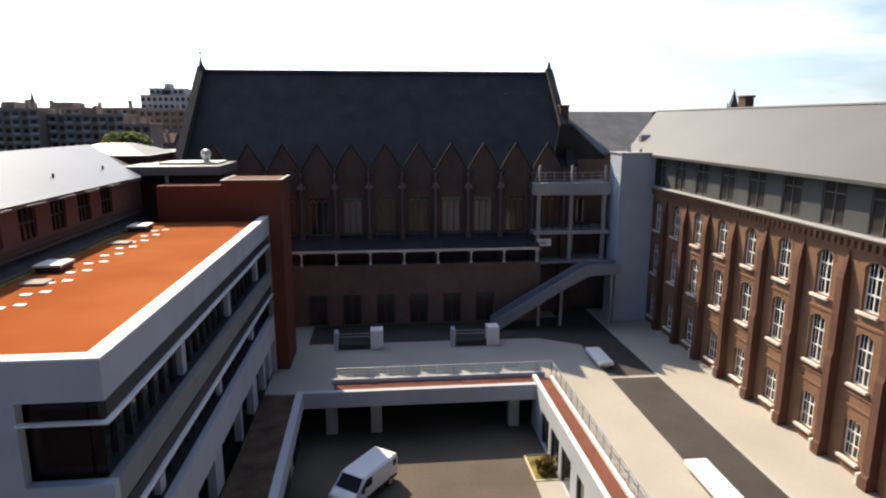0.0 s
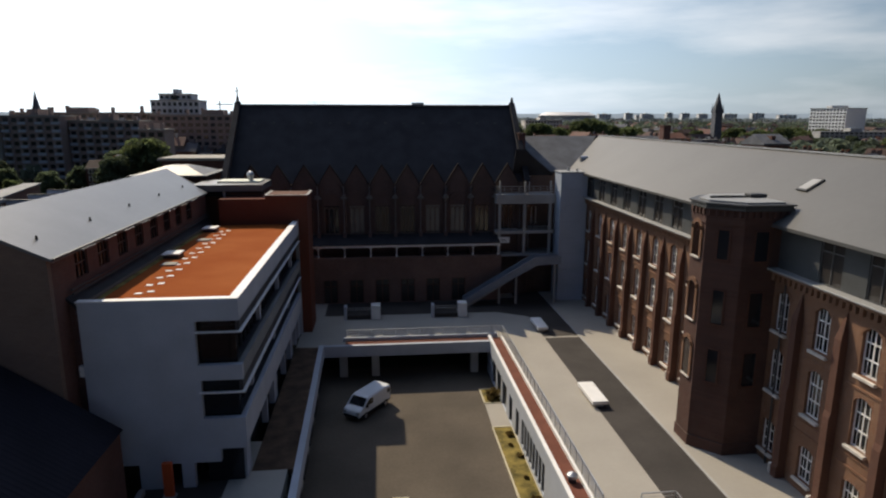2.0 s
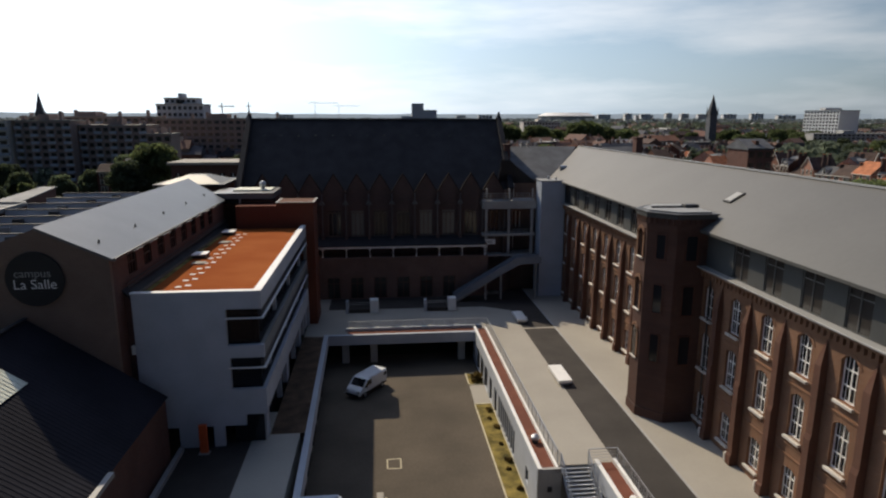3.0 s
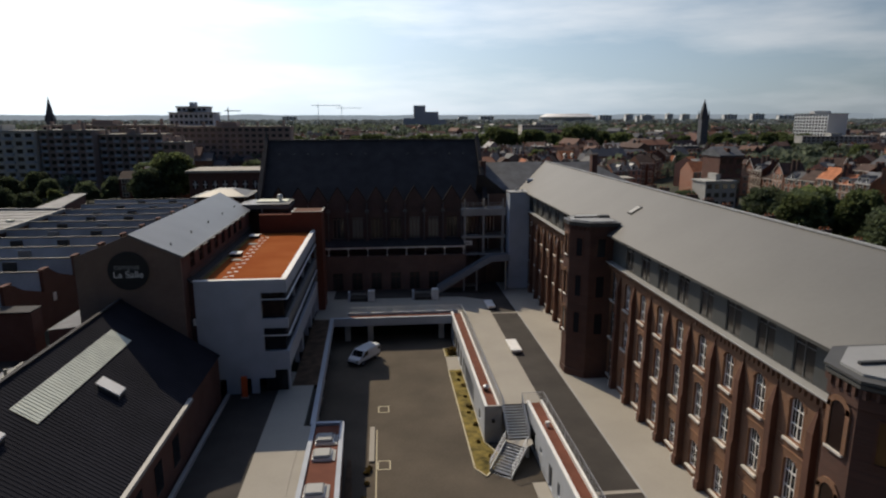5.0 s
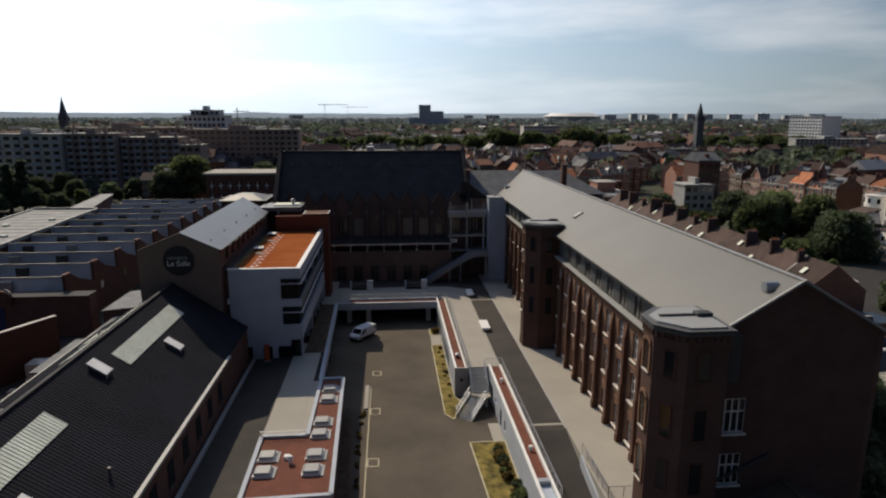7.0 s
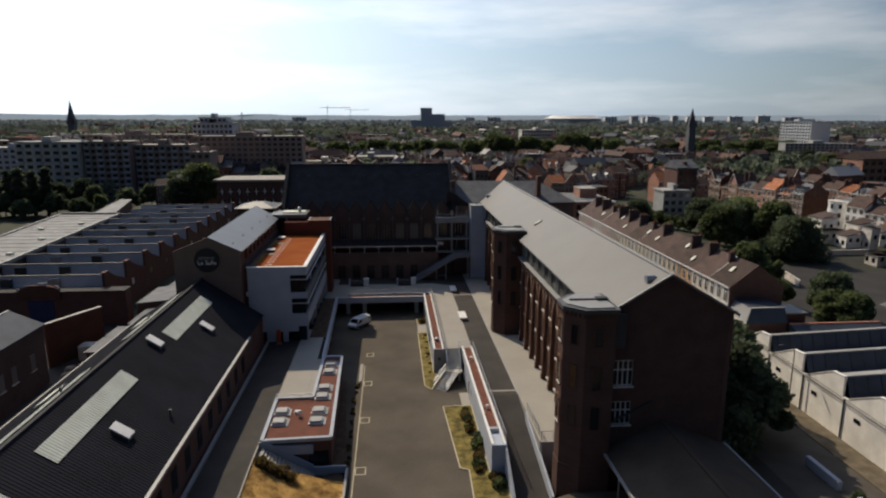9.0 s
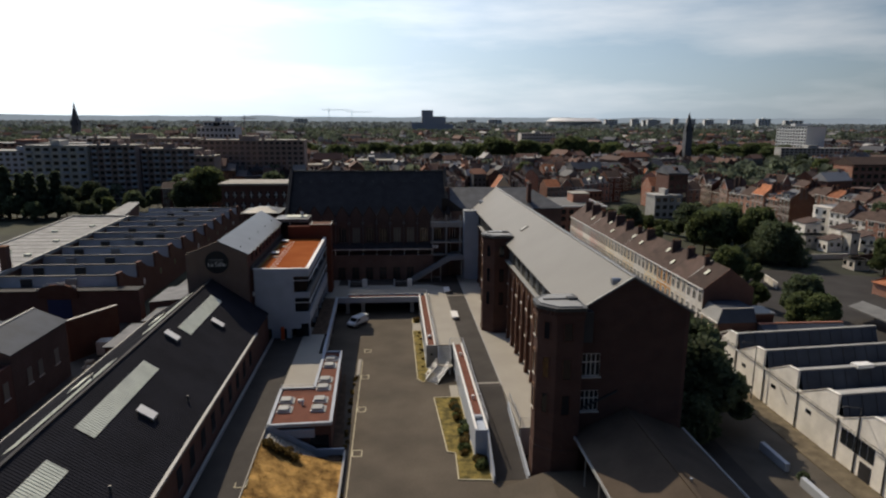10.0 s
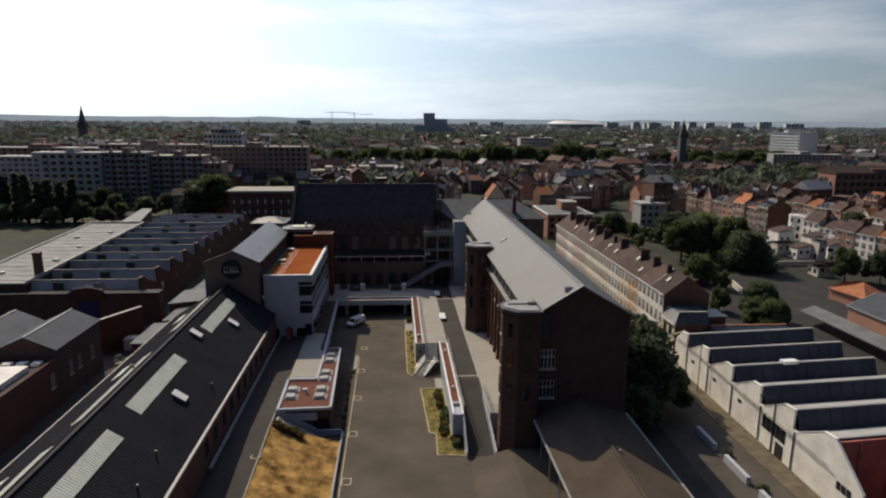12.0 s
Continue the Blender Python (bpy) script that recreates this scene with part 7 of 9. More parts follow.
# ---- terraced houses ----
def house(w, d, h, rz, wall, roof, label, storeys=3, chimney=2, rear=True, dormers=0, bands=False, gabled=False, trim=None, parapet=0.35, stack=0.7):
    """A terrace house: front to -y, w wide, d deep, eaves h, ridge rz, with windows, chimneys, gutter and raised party walls."""
    trim = trim or M_STONE
    th = thing("terraced_house", (0, 0, 0), label, "house", group="terraced houses")
    bm = B()
    box(bm, -w / 2, w / 2, 0, d, 0, h)
    if gabled:
        prism(bm, [(-w / 2, h), (w / 2, h), (0, rz - 0.1)], "y", 0, d)
    else:
        prism(bm, [(0, h), (d, h), (d / 2, rz - 0.1)], "x", -w / 2, w / 2)
    part("wall", bm, wall, th)
    if gabled:
        for sgn in (-1, 1):
            bm = B()
            slab(bm, [(sgn * (w / 2 + 0.2), -0.25, h - 0.1), (0, -0.25, rz), (0, d + 0.2, rz), (sgn * (w / 2 + 0.2), d + 0.2, h - 0.1)], 0.16)
            part("roof", bm, roof, th)
        bm = B()
        bar(bm, (-w / 2 - 0.1, -0.3, h - 0.02), (0, -0.3, rz + 0.05), 0.24, 0.2)
        bar(bm, (w / 2 + 0.1, -0.3, h - 0.02), (0, -0.3, rz + 0.05), 0.24, 0.2)
        part("verge_board", bm, trim, th)
    else:
        for y0, y1, z0, z1 in ((-0.3, d / 2, h - 0.1, rz), (d / 2, d + 0.3, rz, h - 0.1)):
            bm = B()
            slab(bm, [(-w / 2, y0, z0), (w / 2, y0, z0), (w / 2, y1, z1), (-w / 2, y1, z1)], 0.16)
            part("roof", bm, roof, th)
        if parapet:
            bm = B()
            prism(bm, [(-0.2, h - 0.1), (-0.2, h + parapet - 0.1), (d / 2, rz + parapet), (d + 0.2, h + parapet - 0.1), (d + 0.2, h - 0.1), (d / 2, rz - 0.2)], "x", w / 2 - 0.14, w / 2 + 0.14)
            part("party_parapet", bm, M_BRICK_MID if parapet > 0.2 else M_CONCRETE_GREY, th)
        bm = B()
        box(bm, -w / 2, w / 2, -0.36, -0.02, h - 0.32, h - 0.05)
        part("cornice", bm, trim, th)
    for j in range(chimney):
        y = d / 2 + (-1.0 - 1.0 * j if j % 2 == 0 else 1.2)
        bm = B()
        box(bm, w / 2 - 0.36, w / 2 + 0.2, y - stack, y + stack, h, rz + 0.9 * stack / 0.7)
        box(bm, w / 2 - 0.42, w / 2 + 0.26, y - stack - 0.08, y + stack + 0.08, rz + 0.9 * stack / 0.7, rz + 0.9 * stack / 0.7 + 0.16)
        c = part("chimney", bm, M_BRICK_BAY, th)
        for q in range(3):
            bm = B()
            tube(bm, (w / 2 - 0.08, y + (q - 1) * 0.65 * stack, rz + 0.9 * stack / 0.7 + 0.16), (w / 2 - 0.08, y + (q - 1) * 0.65 * stack, rz + 0.9 * stack / 0.7 + 0.55), 0.14, 0.11, 6)
            part("chimney_pot", bm, M_TILE_ORANGE, c)
    sh = h / storeys
    cols = 2 if w < 6.5 else 3
    for s in range(storeys):
        for k in range(cols):
            x = -w / 2 + w * (k + 0.5) / cols
            z0 = sh * s + (0.1 if s == 0 and k == 0 else 0.85)
            ww, wh = w / cols * 0.46, sh * 0.62 if z0 > sh * s + 0.5 else sh * 0.8
            bm = B()
            box(bm, x - ww / 2, x + ww / 2, -0.03, 0.02, z0, z0 + wh)
            g = part("window", bm, M_GLASS, th)
            bm = B()
            frame_bars(bm, ww + 0.3, wh + 0.26, (0.5,), (0.7,), 0.15, 0.05)
            bmesh.ops.translate(bm, vec=Vector((x, -0.09, z0 - 0.13)), verts=bm.verts[:])
            part("surround", bm, trim, g)
        if bands and s:
            bm = B()
            box(bm, -w / 2, w / 2, -0.1, -0.004, sh * s + 0.1, sh * s + 0.38)
            part("string_course", bm, trim, th)
    for k in range(dormers):
        x = -w / 2 + w * (k + 0.5) / dormers
        bm = B()
        box(bm, x - 0.75, x + 0.75, 0.25, 3.2, h - 0.2, h + 1.75)
        dm = part("dormer", bm, M_WHITE_PAINT, th, "white painted dormer")
        bm = B()
        prism(bm, [(x - 0.98, h + 1.75), (x + 0.98, h + 1.75), (x, h + 2.6)], "y", 0.05, 4.0)
        part("dormer_roof", bm, M_ZINC_MID, dm)
        bm = B()
        box(bm, x - 0.5, x + 0.5, 0.2, 0.246, h + 0.4, h + 1.5)
        part("window", bm, M_GLASS, dm)
    if rear:
        for s in range(storeys - 1):
            for k in range(2):
                x = -w / 4 + w / 2 * k
                bm = B()
                box(bm, x - 0.5, x + 0.5, d - 0.02, d + 0.03, sh * s + 1.0, sh * s + 2.5)
                part("window", bm, M_GLASS, th)
    return th


wall_cols = [("cream_render", (0.80, 0.68, 0.48)), ("pale_render", (0.80, 0.73, 0.62)), ("ochre_render", (0.66, 0.36, 0.13)), ("buff_brickwork", (0.50, 0.36, 0.24)), ("white_house_render", (0.82, 0.79, 0.74)), ("pink_render", (0.60, 0.34, 0.26))]
WALLS = [mat(n_, c_, 0.9, 0.12, 0.6, 6, 0.1, space="object") for n_, c_ in wall_cols]
protos = []
names = ["cream", "pale", "ochre", "buff", "white", "pink"]
for i in range(6):
    protos.append(house(6.9, 9.6, 11.0, 14.8, WALLS[i], M_TILE, f"{names[i]} rendered terraced house with brown tiled roof", storeys=3, chimney=(1, 1, 1, 1, 0, 1)[i], stack=(1.0, 0.5, 0.8, 1.15, 1.0, 1.25)[i], bands=True, trim=M_WHITE_PAINT, parapet=(0, 0.1, 0, 0, 0, 0)[i]))
brick_a = house(7.2, 10, 9.4, 13.2, M_BRICK_HOUSE, M_TILE_ORANGE, "red-brick terraced house with orange tiled roof", rear=False, bands=True)
brick_b = house(6.4, 9, 8.6, 12.2, M_BRICK_HOUSE, M_TILE, "red-brick terraced house with brown tiled roof", rear=False)
brick_c = house(6.8, 9, 9.0, 12.0, M_BRICK_HOUSE, M_ROOF_GREY, "dark brick terraced house with grey slate roof", rear=False, dormers=1)
pale_d = house(7.6, 9, 8.2, 11.6, WALLS[4], M_TILE, "white rendered house with brown tiled roof", rear=False, chimney=1)
brick_e = house(8.4, 11, 10.2, 13.8, M_BRICK_HOUSE, M_TILE_ORANGE, "red-brick terraced house with white dormers", rear=False, dormers=2, bands=True)
brick_f = house(8.0, 11, 9.6, 13.0, M_BRICK_MID, M_ROOF_GREY, "dark brick terraced house with white dormers", rear=False, dormers=2, bands=True)
brick_g = house(7.0, 10, 9.8, 13.8, M_BRICK_HOUSE, M_TILE, "red-brick house with pale-edged street gable", rear=False, gabled=True, bands=True)
cream_h = house(6.6, 10, 8.8, 12.6, WALLS[0], M_TILE_ORANGE, "cream house with street gable and orange tiled roof", rear=False, gabled=True, chimney=1)
brick_i = house(5.8, 9, 11.4, 14.2, M_BRICK_MID, M_TILE, "tall narrow dark brick house with brown roof", rear=False, storeys=4)
used = set()


def put(proto, x, y, yaw, z=0.0):
    m = pose(x, y, z, 0, 0, yaw)
    if proto not in used:
        used.add(proto)
        proto.matrix_basis = m
        return proto
    return copy_thing(proto, m)


order = [4, 1, 2, 0, 4, 0, 1, 0, 3, 5, 1, 5, 3]
for k, i in enumerate(order):
    y = 23.4 + 6.9 * k
    put(protos[i], 63.4 + 0.004 * (y - 20), y, -90 + 0.25)
# bare brick end wall of the row
bm = B()
prism(bm, [(-0.1, 0), (9.7, 0), (9.7, 11.0), (4.8, 14.85), (-0.1, 11.0)], "x", 3.46, 3.62)
part("party_wall", bm, M_BRICK_DARK, protos[4], "bare dark brick end wall")
# roof windows on the row
for k in range(8):
    y = 25 + 9.4 * k + (2.1 if k % 2 else -1.2)
    u = (2.4, 1.3, 3.0, 1.9)[k % 4]
    x = 63.4 + 0.004 * (y - 20) + u
    z = 11.32 + u * 0.765
    th = thing("roof_window", (x, y, z), "small roof window in a tiled slope", "window", group="roof windows")
    bm = B()
    slab(bm, [(x - 0.45, y - 0.4, z - 0.2), (x + 0.45, y - 0.4, z + 0.53), (x + 0.45, y + 0.4, z + 0.53), (x - 0.45, y + 0.4, z - 0.2)], 0.12)
    part("pane", bm, M_TRANSL, th)
# corner house with zinc mansard at the row's end
cs = thing("corner_house", (66, 17, 0), "low corner house with cream street front and zinc mansard", "house")
bm = B()
box(bm, 63.3, 70.2, 14.0, 19.8, 0, 6.5)
part("street_wall", bm, WALLS[0], cs)
# side away from the sun: wall and slope colours darkened for shade
bm = B()
box(bm, 63.5, 70.25, 13.6, 13.99, 0, 6.5)
part("side_wall", bm, M_BRICK_DARK, cs, "side wall, dark brick as in shade")
bm = B()
slab(bm, [(63.0, 13.4, 6.5), (63.0, 19.8, 6.5), (64.4, 19.8, 8.7), (64.4, 14.6, 8.7)], 0.12)
ms = part("front_mansard", bm, M_ZINC_PALE, cs, "pale standing-seam zinc slope")
for k in range(7):
    bm = B()
    bar(bm, (63.0, 13.8 + k, 6.58), (64.4, 14.8 + 0.82 * k, 8.78), 0.05, 0.05)
    part("seam", bm, M_ZINC_PALE, ms)
bm = B()
slab(bm, [(63.0, 13.4, 6.5), (64.4, 14.6, 8.7), (70.3, 14.6, 8.7), (70.3, 13.4, 6.5)], 0.12)
part("side_mansard", bm, M_BLUE_SHED, cs, "mansard side slope, dark blue-grey as in shade")
bm = B()
box(bm, 64.4, 70.3, 14.6, 19.8, 8.5, 8.74)
part("roof_top", bm, M_BLUE_SHED, cs)
bm = B()
bar(bm, (64.3, 14.6, 8.8), (70.3, 14.6, 8.8), 0.22, 0.12)
bar(bm, (62.95, 13.4, 6.45), (62.95, 19.8, 6.45), 0.3, 0.28)
part("edge_trim", bm, M_STONE, cs)
for y in (15.0, 17.6):
    bm = B()
    box(bm, 63.24, 63.32, y, y + 1.5, 3.5, 5.7)
    g = part("window", bm, M_GLASS, cs)
    bm = B()
    box(bm, 63.16, 63.24, y - 0.15, y + 1.65, 3.3, 3.5)
    box(bm, 63.16, 63.24, y - 0.15, y + 1.65, 5.7, 5.9)
    part("surround", bm, M_STONE, g)
bm = B()
box(bm, 70.4, 74.6, 15.2, 19.6, 0, 7.4)
part("rear_wing", bm, M_BRICK_MID, cs)
bm = B()
box(bm, 70.3, 74.8, 15.0, 19.7, 7.4, 7.62)
part("rear_roof", bm, M_ZINC_MID, cs)
bm = B()
prism(bm, [(8.8, 0), (13.2, 0), (13.2, 6.3), (12.6, 6.3), (9.3, 4.9), (8.8, 4.9)], "x", 70.4, 86)
part("workshop", bm, M_BLUE_SHED, cs, "blue-grey lean-to workshop behind the house")
bm = B()
bar(bm, (70.4, 12.95, 6.4), (86.2, 12.95, 6.4), 0.4, 0.22)
part("coping", bm, M_BRICK_HOUSE, cs)

# further rows of brick houses, street by street
rng = random.Random(11)
ROWS_OF_HOUSES = [
    (162, 234, 163.5, 193, 6), (163.5, 192.5, 167, 150.5, 5), (167.5, 129, 172.5, 88, 5), (203, 205, 208, 128, 10), (132, 207, 158, 209, 4), (185, 200, 262, 243, 11), (150, 240, 205, 278, 9),
    (-100, 205, -70, 207, 4), (24, 205, 46, 262, 8), (56, 192, 80, 250, 8), (120, 252, 170, 302, 9), (84, 222, 124, 228, 6), (90, 268, 118, 310, 6), (232, 190, 240, 150, 5)]
CHOSEN = {(1, 0): "c", (1, 1): "b", (1, 2): "a", (1, 3): "e", (1, 4): "f", (2, 0): "d", (2, 1): "d", (2, 2): "b", (2, 3): "d", (2, 4): "a"}
KINDS = {"a": brick_a, "b": brick_b, "c": brick_c, "d": pale_d, "e": brick_e, "f": brick_f, "g": brick_g}
for row, (x0, y0, x1, y1, n) in enumerate(ROWS_OF_HOUSES):
    a, b = Vector((x0, y0, 0)), Vector((x1, y1, 0))
    d = (b - a).normalized()
    yaw = math.degrees(math.atan2(d.y, d.x))
    step = (b - a).length / n
    for k in range(n):
        p = a + d * (step * (k + 0.5))
        pr = rng.choice([brick_a, brick_b, brick_b, brick_c, brick_c, pale_d, brick_b, brick_f, brick_g, brick_g, cream_h, brick_i, brick_i, brick_e])
        if (row, k) in CHOSEN:
            pr = KINDS[CHOSEN[row, k]]
        off = d.orthogonal().normalized() * rng.uniform(-0.8, 0.8)
        ob = put(pr, p.x + off.x, p.y + off.y, yaw, 0.0)
        ob.scale.x *= step / {brick_a: 7.2, brick_b: 6.4, brick_c: 6.8, pale_d: 7.6, brick_e: 8.4, brick_f: 8.0, brick_g: 7.0, cream_h: 6.6, brick_i: 5.8}[pr] * 0.985
        ob.scale.z = rng.uniform(0.86, 1.16)

# single houses that stand out behind the school
for pr, x, y, yaw, tall in ((cream_h, 52.5, 174, 0, 1.45), (pale_d, 63, 338, 8, 1.25), (brick_f, 78, 305, -6, 1.35), (brick_e, 99, 276, 5, 1.15)):
    put(pr, x, y, yaw).scale.z = tall
fb = thing("flat_roofed_building", (76, 155, 0), "flat-roofed brick building with white roof edge and brick penthouse", "building")
bm = B()
box(bm, 68, 86, 140, 166, 0, 9.6)
part("wall", bm, M_BRICK_HOUSE, fb)
bm = B()
box(bm, 67.6, 86.4, 139.6, 166.4, 9.6, 10.1, 0.03)
part("roof_edge", bm, M_WHITE_PAINT, fb, "white painted roof edge")
bm = B()
box(bm, 68.2, 85.8, 140.2, 165.8, 10.1, 10.16)
part("roof", bm, M_FELT, fb)
bm = B()
box(bm, 76, 82.5, 150, 158, 10.16, 13.4)
part("penthouse", bm, M_BRICK_HOUSE, fb)
bm = B()
box(bm, 75.7, 82.8, 149.7, 158.3, 13.4, 13.7)
part("penthouse_roof", bm, M_CONCRETE, fb)
for k in range(6):
    for z in (1.2, 4.4, 7.0):
        bm = B()
        box(bm, 69.0 + 2.9 * k, 70.6 + 2.9 * k, 139.93, 140.05, z, z + 1.7)
        part("window", bm, M_GLASS, fb)

# white house with a rounded end between the brick houses and the rendered ones
rh = thing("rounded_house", (172, 138, 0), "white rendered house with rounded end and flat grey roof", "house")
bm = B()
tube(bm, (171.5, 136.5, 0), (171.5, 136.5, 9.6), 4.2, 4.2, 24)
box(bm, 171.5, 182, 131.5, 141, 0, 9.6)
part("wall", bm, WALLS[4], rh)
bm = B()
tube(bm, (171.5, 136.5, 9.6), (171.5, 136.5, 9.9), 4.4, 4.4, 24)
part("roof_edge", bm, M_STONE, rh)
bm = B()
box(bm, 172.5, 182.3, 131.2, 141.3, 9.603, 9.96)
part("roof", bm, M_ZINC_MID, rh)
for j in range(3):
    for a in (150, 190, 230, 270):
        px, py = 171.5 + 4.2 * math.cos(radians(a)), 136.5 + 4.2 * math.sin(radians(a))
        bm = B()
        box(bm, -0.08, 0.04, -0.5, 0.5, 1.0 + 3.1 * j, 2.7 + 3.1 * j)
        bmesh.ops.transform(bm, matrix=Matrix.Translation((px, py, 0)) @ Matrix.Rotation(radians(a - 180), 4, "Z"), verts=bm.verts[:])
        part("window", bm, M_GLASS, rh)


# ---- trees ----
def leafy(bm, c, r, n, rnd, size, squash=0.85):
    for k in range(n):
        z = rnd.uniform(-1, 1)
        a = rnd.uniform(0, math.tau)
        q = math.sqrt(max(0, 1 - z * z))
        rr = r * rnd.uniform(0.72, 1.06)
        p = Vector(c) + Vector((q * math.cos(a), q * math.sin(a), z * squash)) * rr
        s = size * rnd.uniform(0.6, 1.4)
        u = Vector((rnd.uniform(-1, 1), rnd.uniform(-1, 1), rnd.uniform(-1, 1))).normalized()
        w = u.orthogonal().normalized()
        t = u.cross(w)
        bm.faces.new([bm.verts.new(p + w * s * e + t * s * f) for e, f in ((-1, -0.6), (0.2, -1), (1, 0.3), (-0.3, 1))])


def tree(h, spread, lobes, leaves, seed, material, label, size=0.4, slim=False, low=0.30):
    rnd = random.Random(seed)
    th = thing("tree", (0, 0, 0), label, "tree", group="trees")
    bm = B()
    trunk_top = h * (0.3 if not slim else 0.12)
    tube(bm, (0, 0, -0.3), (0, 0, trunk_top), h * 0.03, h * 0.02, 8)
    centres = []
    for k in range(lobes):
        a = k * 2.399 + rnd.uniform(-0.3, 0.3)
        f = (k + 0.5) / lobes
        if slim:
            c = Vector((math.cos(a) * spread * 0.3 * (1 - f * 0.6), math.sin(a) * spread * 0.3 * (1 - f * 0.6), h * (0.12 + 0.82 * f)))
            r = spread * (0.55 - 0.3 * f) + 0.3
        else:
            far = rnd.uniform(0.45, 0.85) * math.sqrt(1 - f * 0.8)
            c = Vector((math.cos(a) * spread * far, math.sin(a) * spread * far, h * (low + (0.86 - low) * f + rnd.uniform(-0.05, 0.06))))
            r = spread * rnd.uniform(0.24, 0.46)
        centres.append((c, r))
        tube(bm, (0, 0, trunk_top * 0.9), c * 0.9 + Vector((0, 0, h * 0.03)), h * 0.012, h * 0.004, 5)
    part("trunk", bm, M_BARK, th)
    bm = B()
    for c, r in centres:
        leafy(bm, c, r, leaves // lobes, rnd, size)
        leafy(bm, c, r * 0.6, leaves // lobes // 3, rnd, size * 1.3)
    part("crown", bm, material, th)
    return th


t_big = tree(15, 7.5, 22, 5400, 1, M_LEAF, "large round broadleaf tree with dense green crown", 0.42)
t_dark = tree(13, 7.0, 20, 4800, 2, M_LEAF_DARK, "dark green broadleaf tree with dense crown", 0.42)
t_broad = tree(14.0, 10.2, 34, 9500, 6, M_LEAF_DARK, "broad dark tree with crown down to the ground", 0.42, low=0.12)
t_mid = tree(10, 4.6, 15, 3000, 3, M_LEAF, "broadleaf tree with loose green crown", 0.36)
t_slim = tree(19, 2.6, 14, 3000, 5, M_LEAF_POPLAR, "tall slim dark poplar", 0.36, slim=True)
rt = random.Random(7)


def put_tree(pr, x, y, s=1.0):
    ob = put(pr, x, y, rt.uniform(0, 360))
    ob.scale = (s * rt.uniform(0.9, 1.1), s * rt.uniform(0.9, 1.1), s)
    return ob


# gardens behind the houses
for x, y, k, pr in GARDEN_TREES:
    put_tree((t_dark, t_mid, t_big)[pr], x, y, k)
for x, y, s, pr in ((120, 86, 0.86, t_broad), (104, 98, 0.95, t_big), (112, 108, 1.0, t_dark), (120, 118, 1.0, t_dark), (98, 120, 0.55, t_mid), (95, 140, 0.8, t_dark),
                    (86, 158, 0.6, t_mid), (90, 30, 0.7, t_mid), (94, 35, 0.7, t_dark), (88, 42, 0.6, t_mid), (190, 130, 0.9, t_dark), (104, 142, 0.6, t_mid), (128, 133, 0.8, t_dark), (92, 152, 0.55, t_dark)):
    put_tree(pr, x, y, s)
# trees on the hall's side
for x, y, s, pr in ((-80, 205, 1.35, t_big), (-86, 196, 1.1, t_dark), (-118, 215, 0.8, t_mid), (-122, 200, 0.7, t_mid), (-60, 260, 1.0, t_dark), (-45, 255, 0.9, t_dark), (-30, 262, 0.9, t_dark), (-95, 300, 0.9, t_mid)):
    put_tree(pr, x, y, s)
for k in range(9):
    ob = put_tree(t_slim, -176 + k * 4.9 + rt.uniform(-1.2, 1.2), 189 + rt.uniform(-4, 4), rt.uniform(1.0, 1.22))
    ob.scale.x, ob.scale.y = 1.5, 1.5
for x, y, k in ((-139, 222, 0.9), (-146, 214, 0.8), (-128, 208, 0.75), (-112, 204, 0.7), (-104, 210, 0.8), (-162, 178, 0.7), (-151, 182, 0.75), (-141, 176, 0.6), (-132, 184, 0.7), (-121, 180, 0.6), (-96, 222, 1.15), (-72, 214, 0.8)):
    put_tree(t_dark, x, y, k)
# dark tree that leans over the school's street corner
for x, y, k in ((48.6, -3.0, 1.0), (45.6, -9.5, 0.95), (46.0, 5.0, 0.95), (49.6, 4.0, 0.9), (43.6, -17.0, 0.55), (48.4, -10.5, 0.8), (48.0, 12.5, 0.8), (48.5, 21.0, 0.75)):
    put_tree(t_dark, x, y, k)
# gardens between the row and the brick terraces
for k in range(34):
    y = 66 + 118 * ((k * 0.618) % 1.0)
    x = 80 + 52 * ((k * 0.382 + 0.13) % 1.0)
    if 96 < x < 124 and 92 < y < 126:
        put_tree(rt.choice([t_dark, t_dark, t_big, t_mid]), x, y, rt.uniform(0.75, 1.0))
    elif y > 118:
        put_tree(t_mid, x, y, rt.uniform(0.35, 0.55))
# broad belts of park trees beyond the roofs
for k in range(110):
    x = -52 + k * 4.3
    put_tree(rt.choice([t_big, t_mid, t_big, t_big]), x + rt.uniform(-3, 3), 540 + rt.uniform(-24, 36) + 0.02 * x, rt.uniform(0.95, 1.3))
for cx, cy, k in ((112, 520, 1.65), (176, 497, 1.9), (128, 512, 1.5), (190, 508, 1.6)):
    for q in range(4):
        put_tree(t_big, cx + rt.uniform(-13, 13), cy + rt.uniform(-8, 8), k * rt.uniform(0.85, 1.05))
for k in range(60):
    put_tree(rt.choice([t_big, t_mid, t_dark, t_dark]), rt.uniform(80, 620), rt.uniform(300, 620), rt.uniform(0.7, 1.1))
for k in range(40):
    put_tree(rt.choice([t_big, t_mid, t_dark]), rt.uniform(-420, -60), rt.uniform(340, 640), rt.uniform(0.7, 1.1))


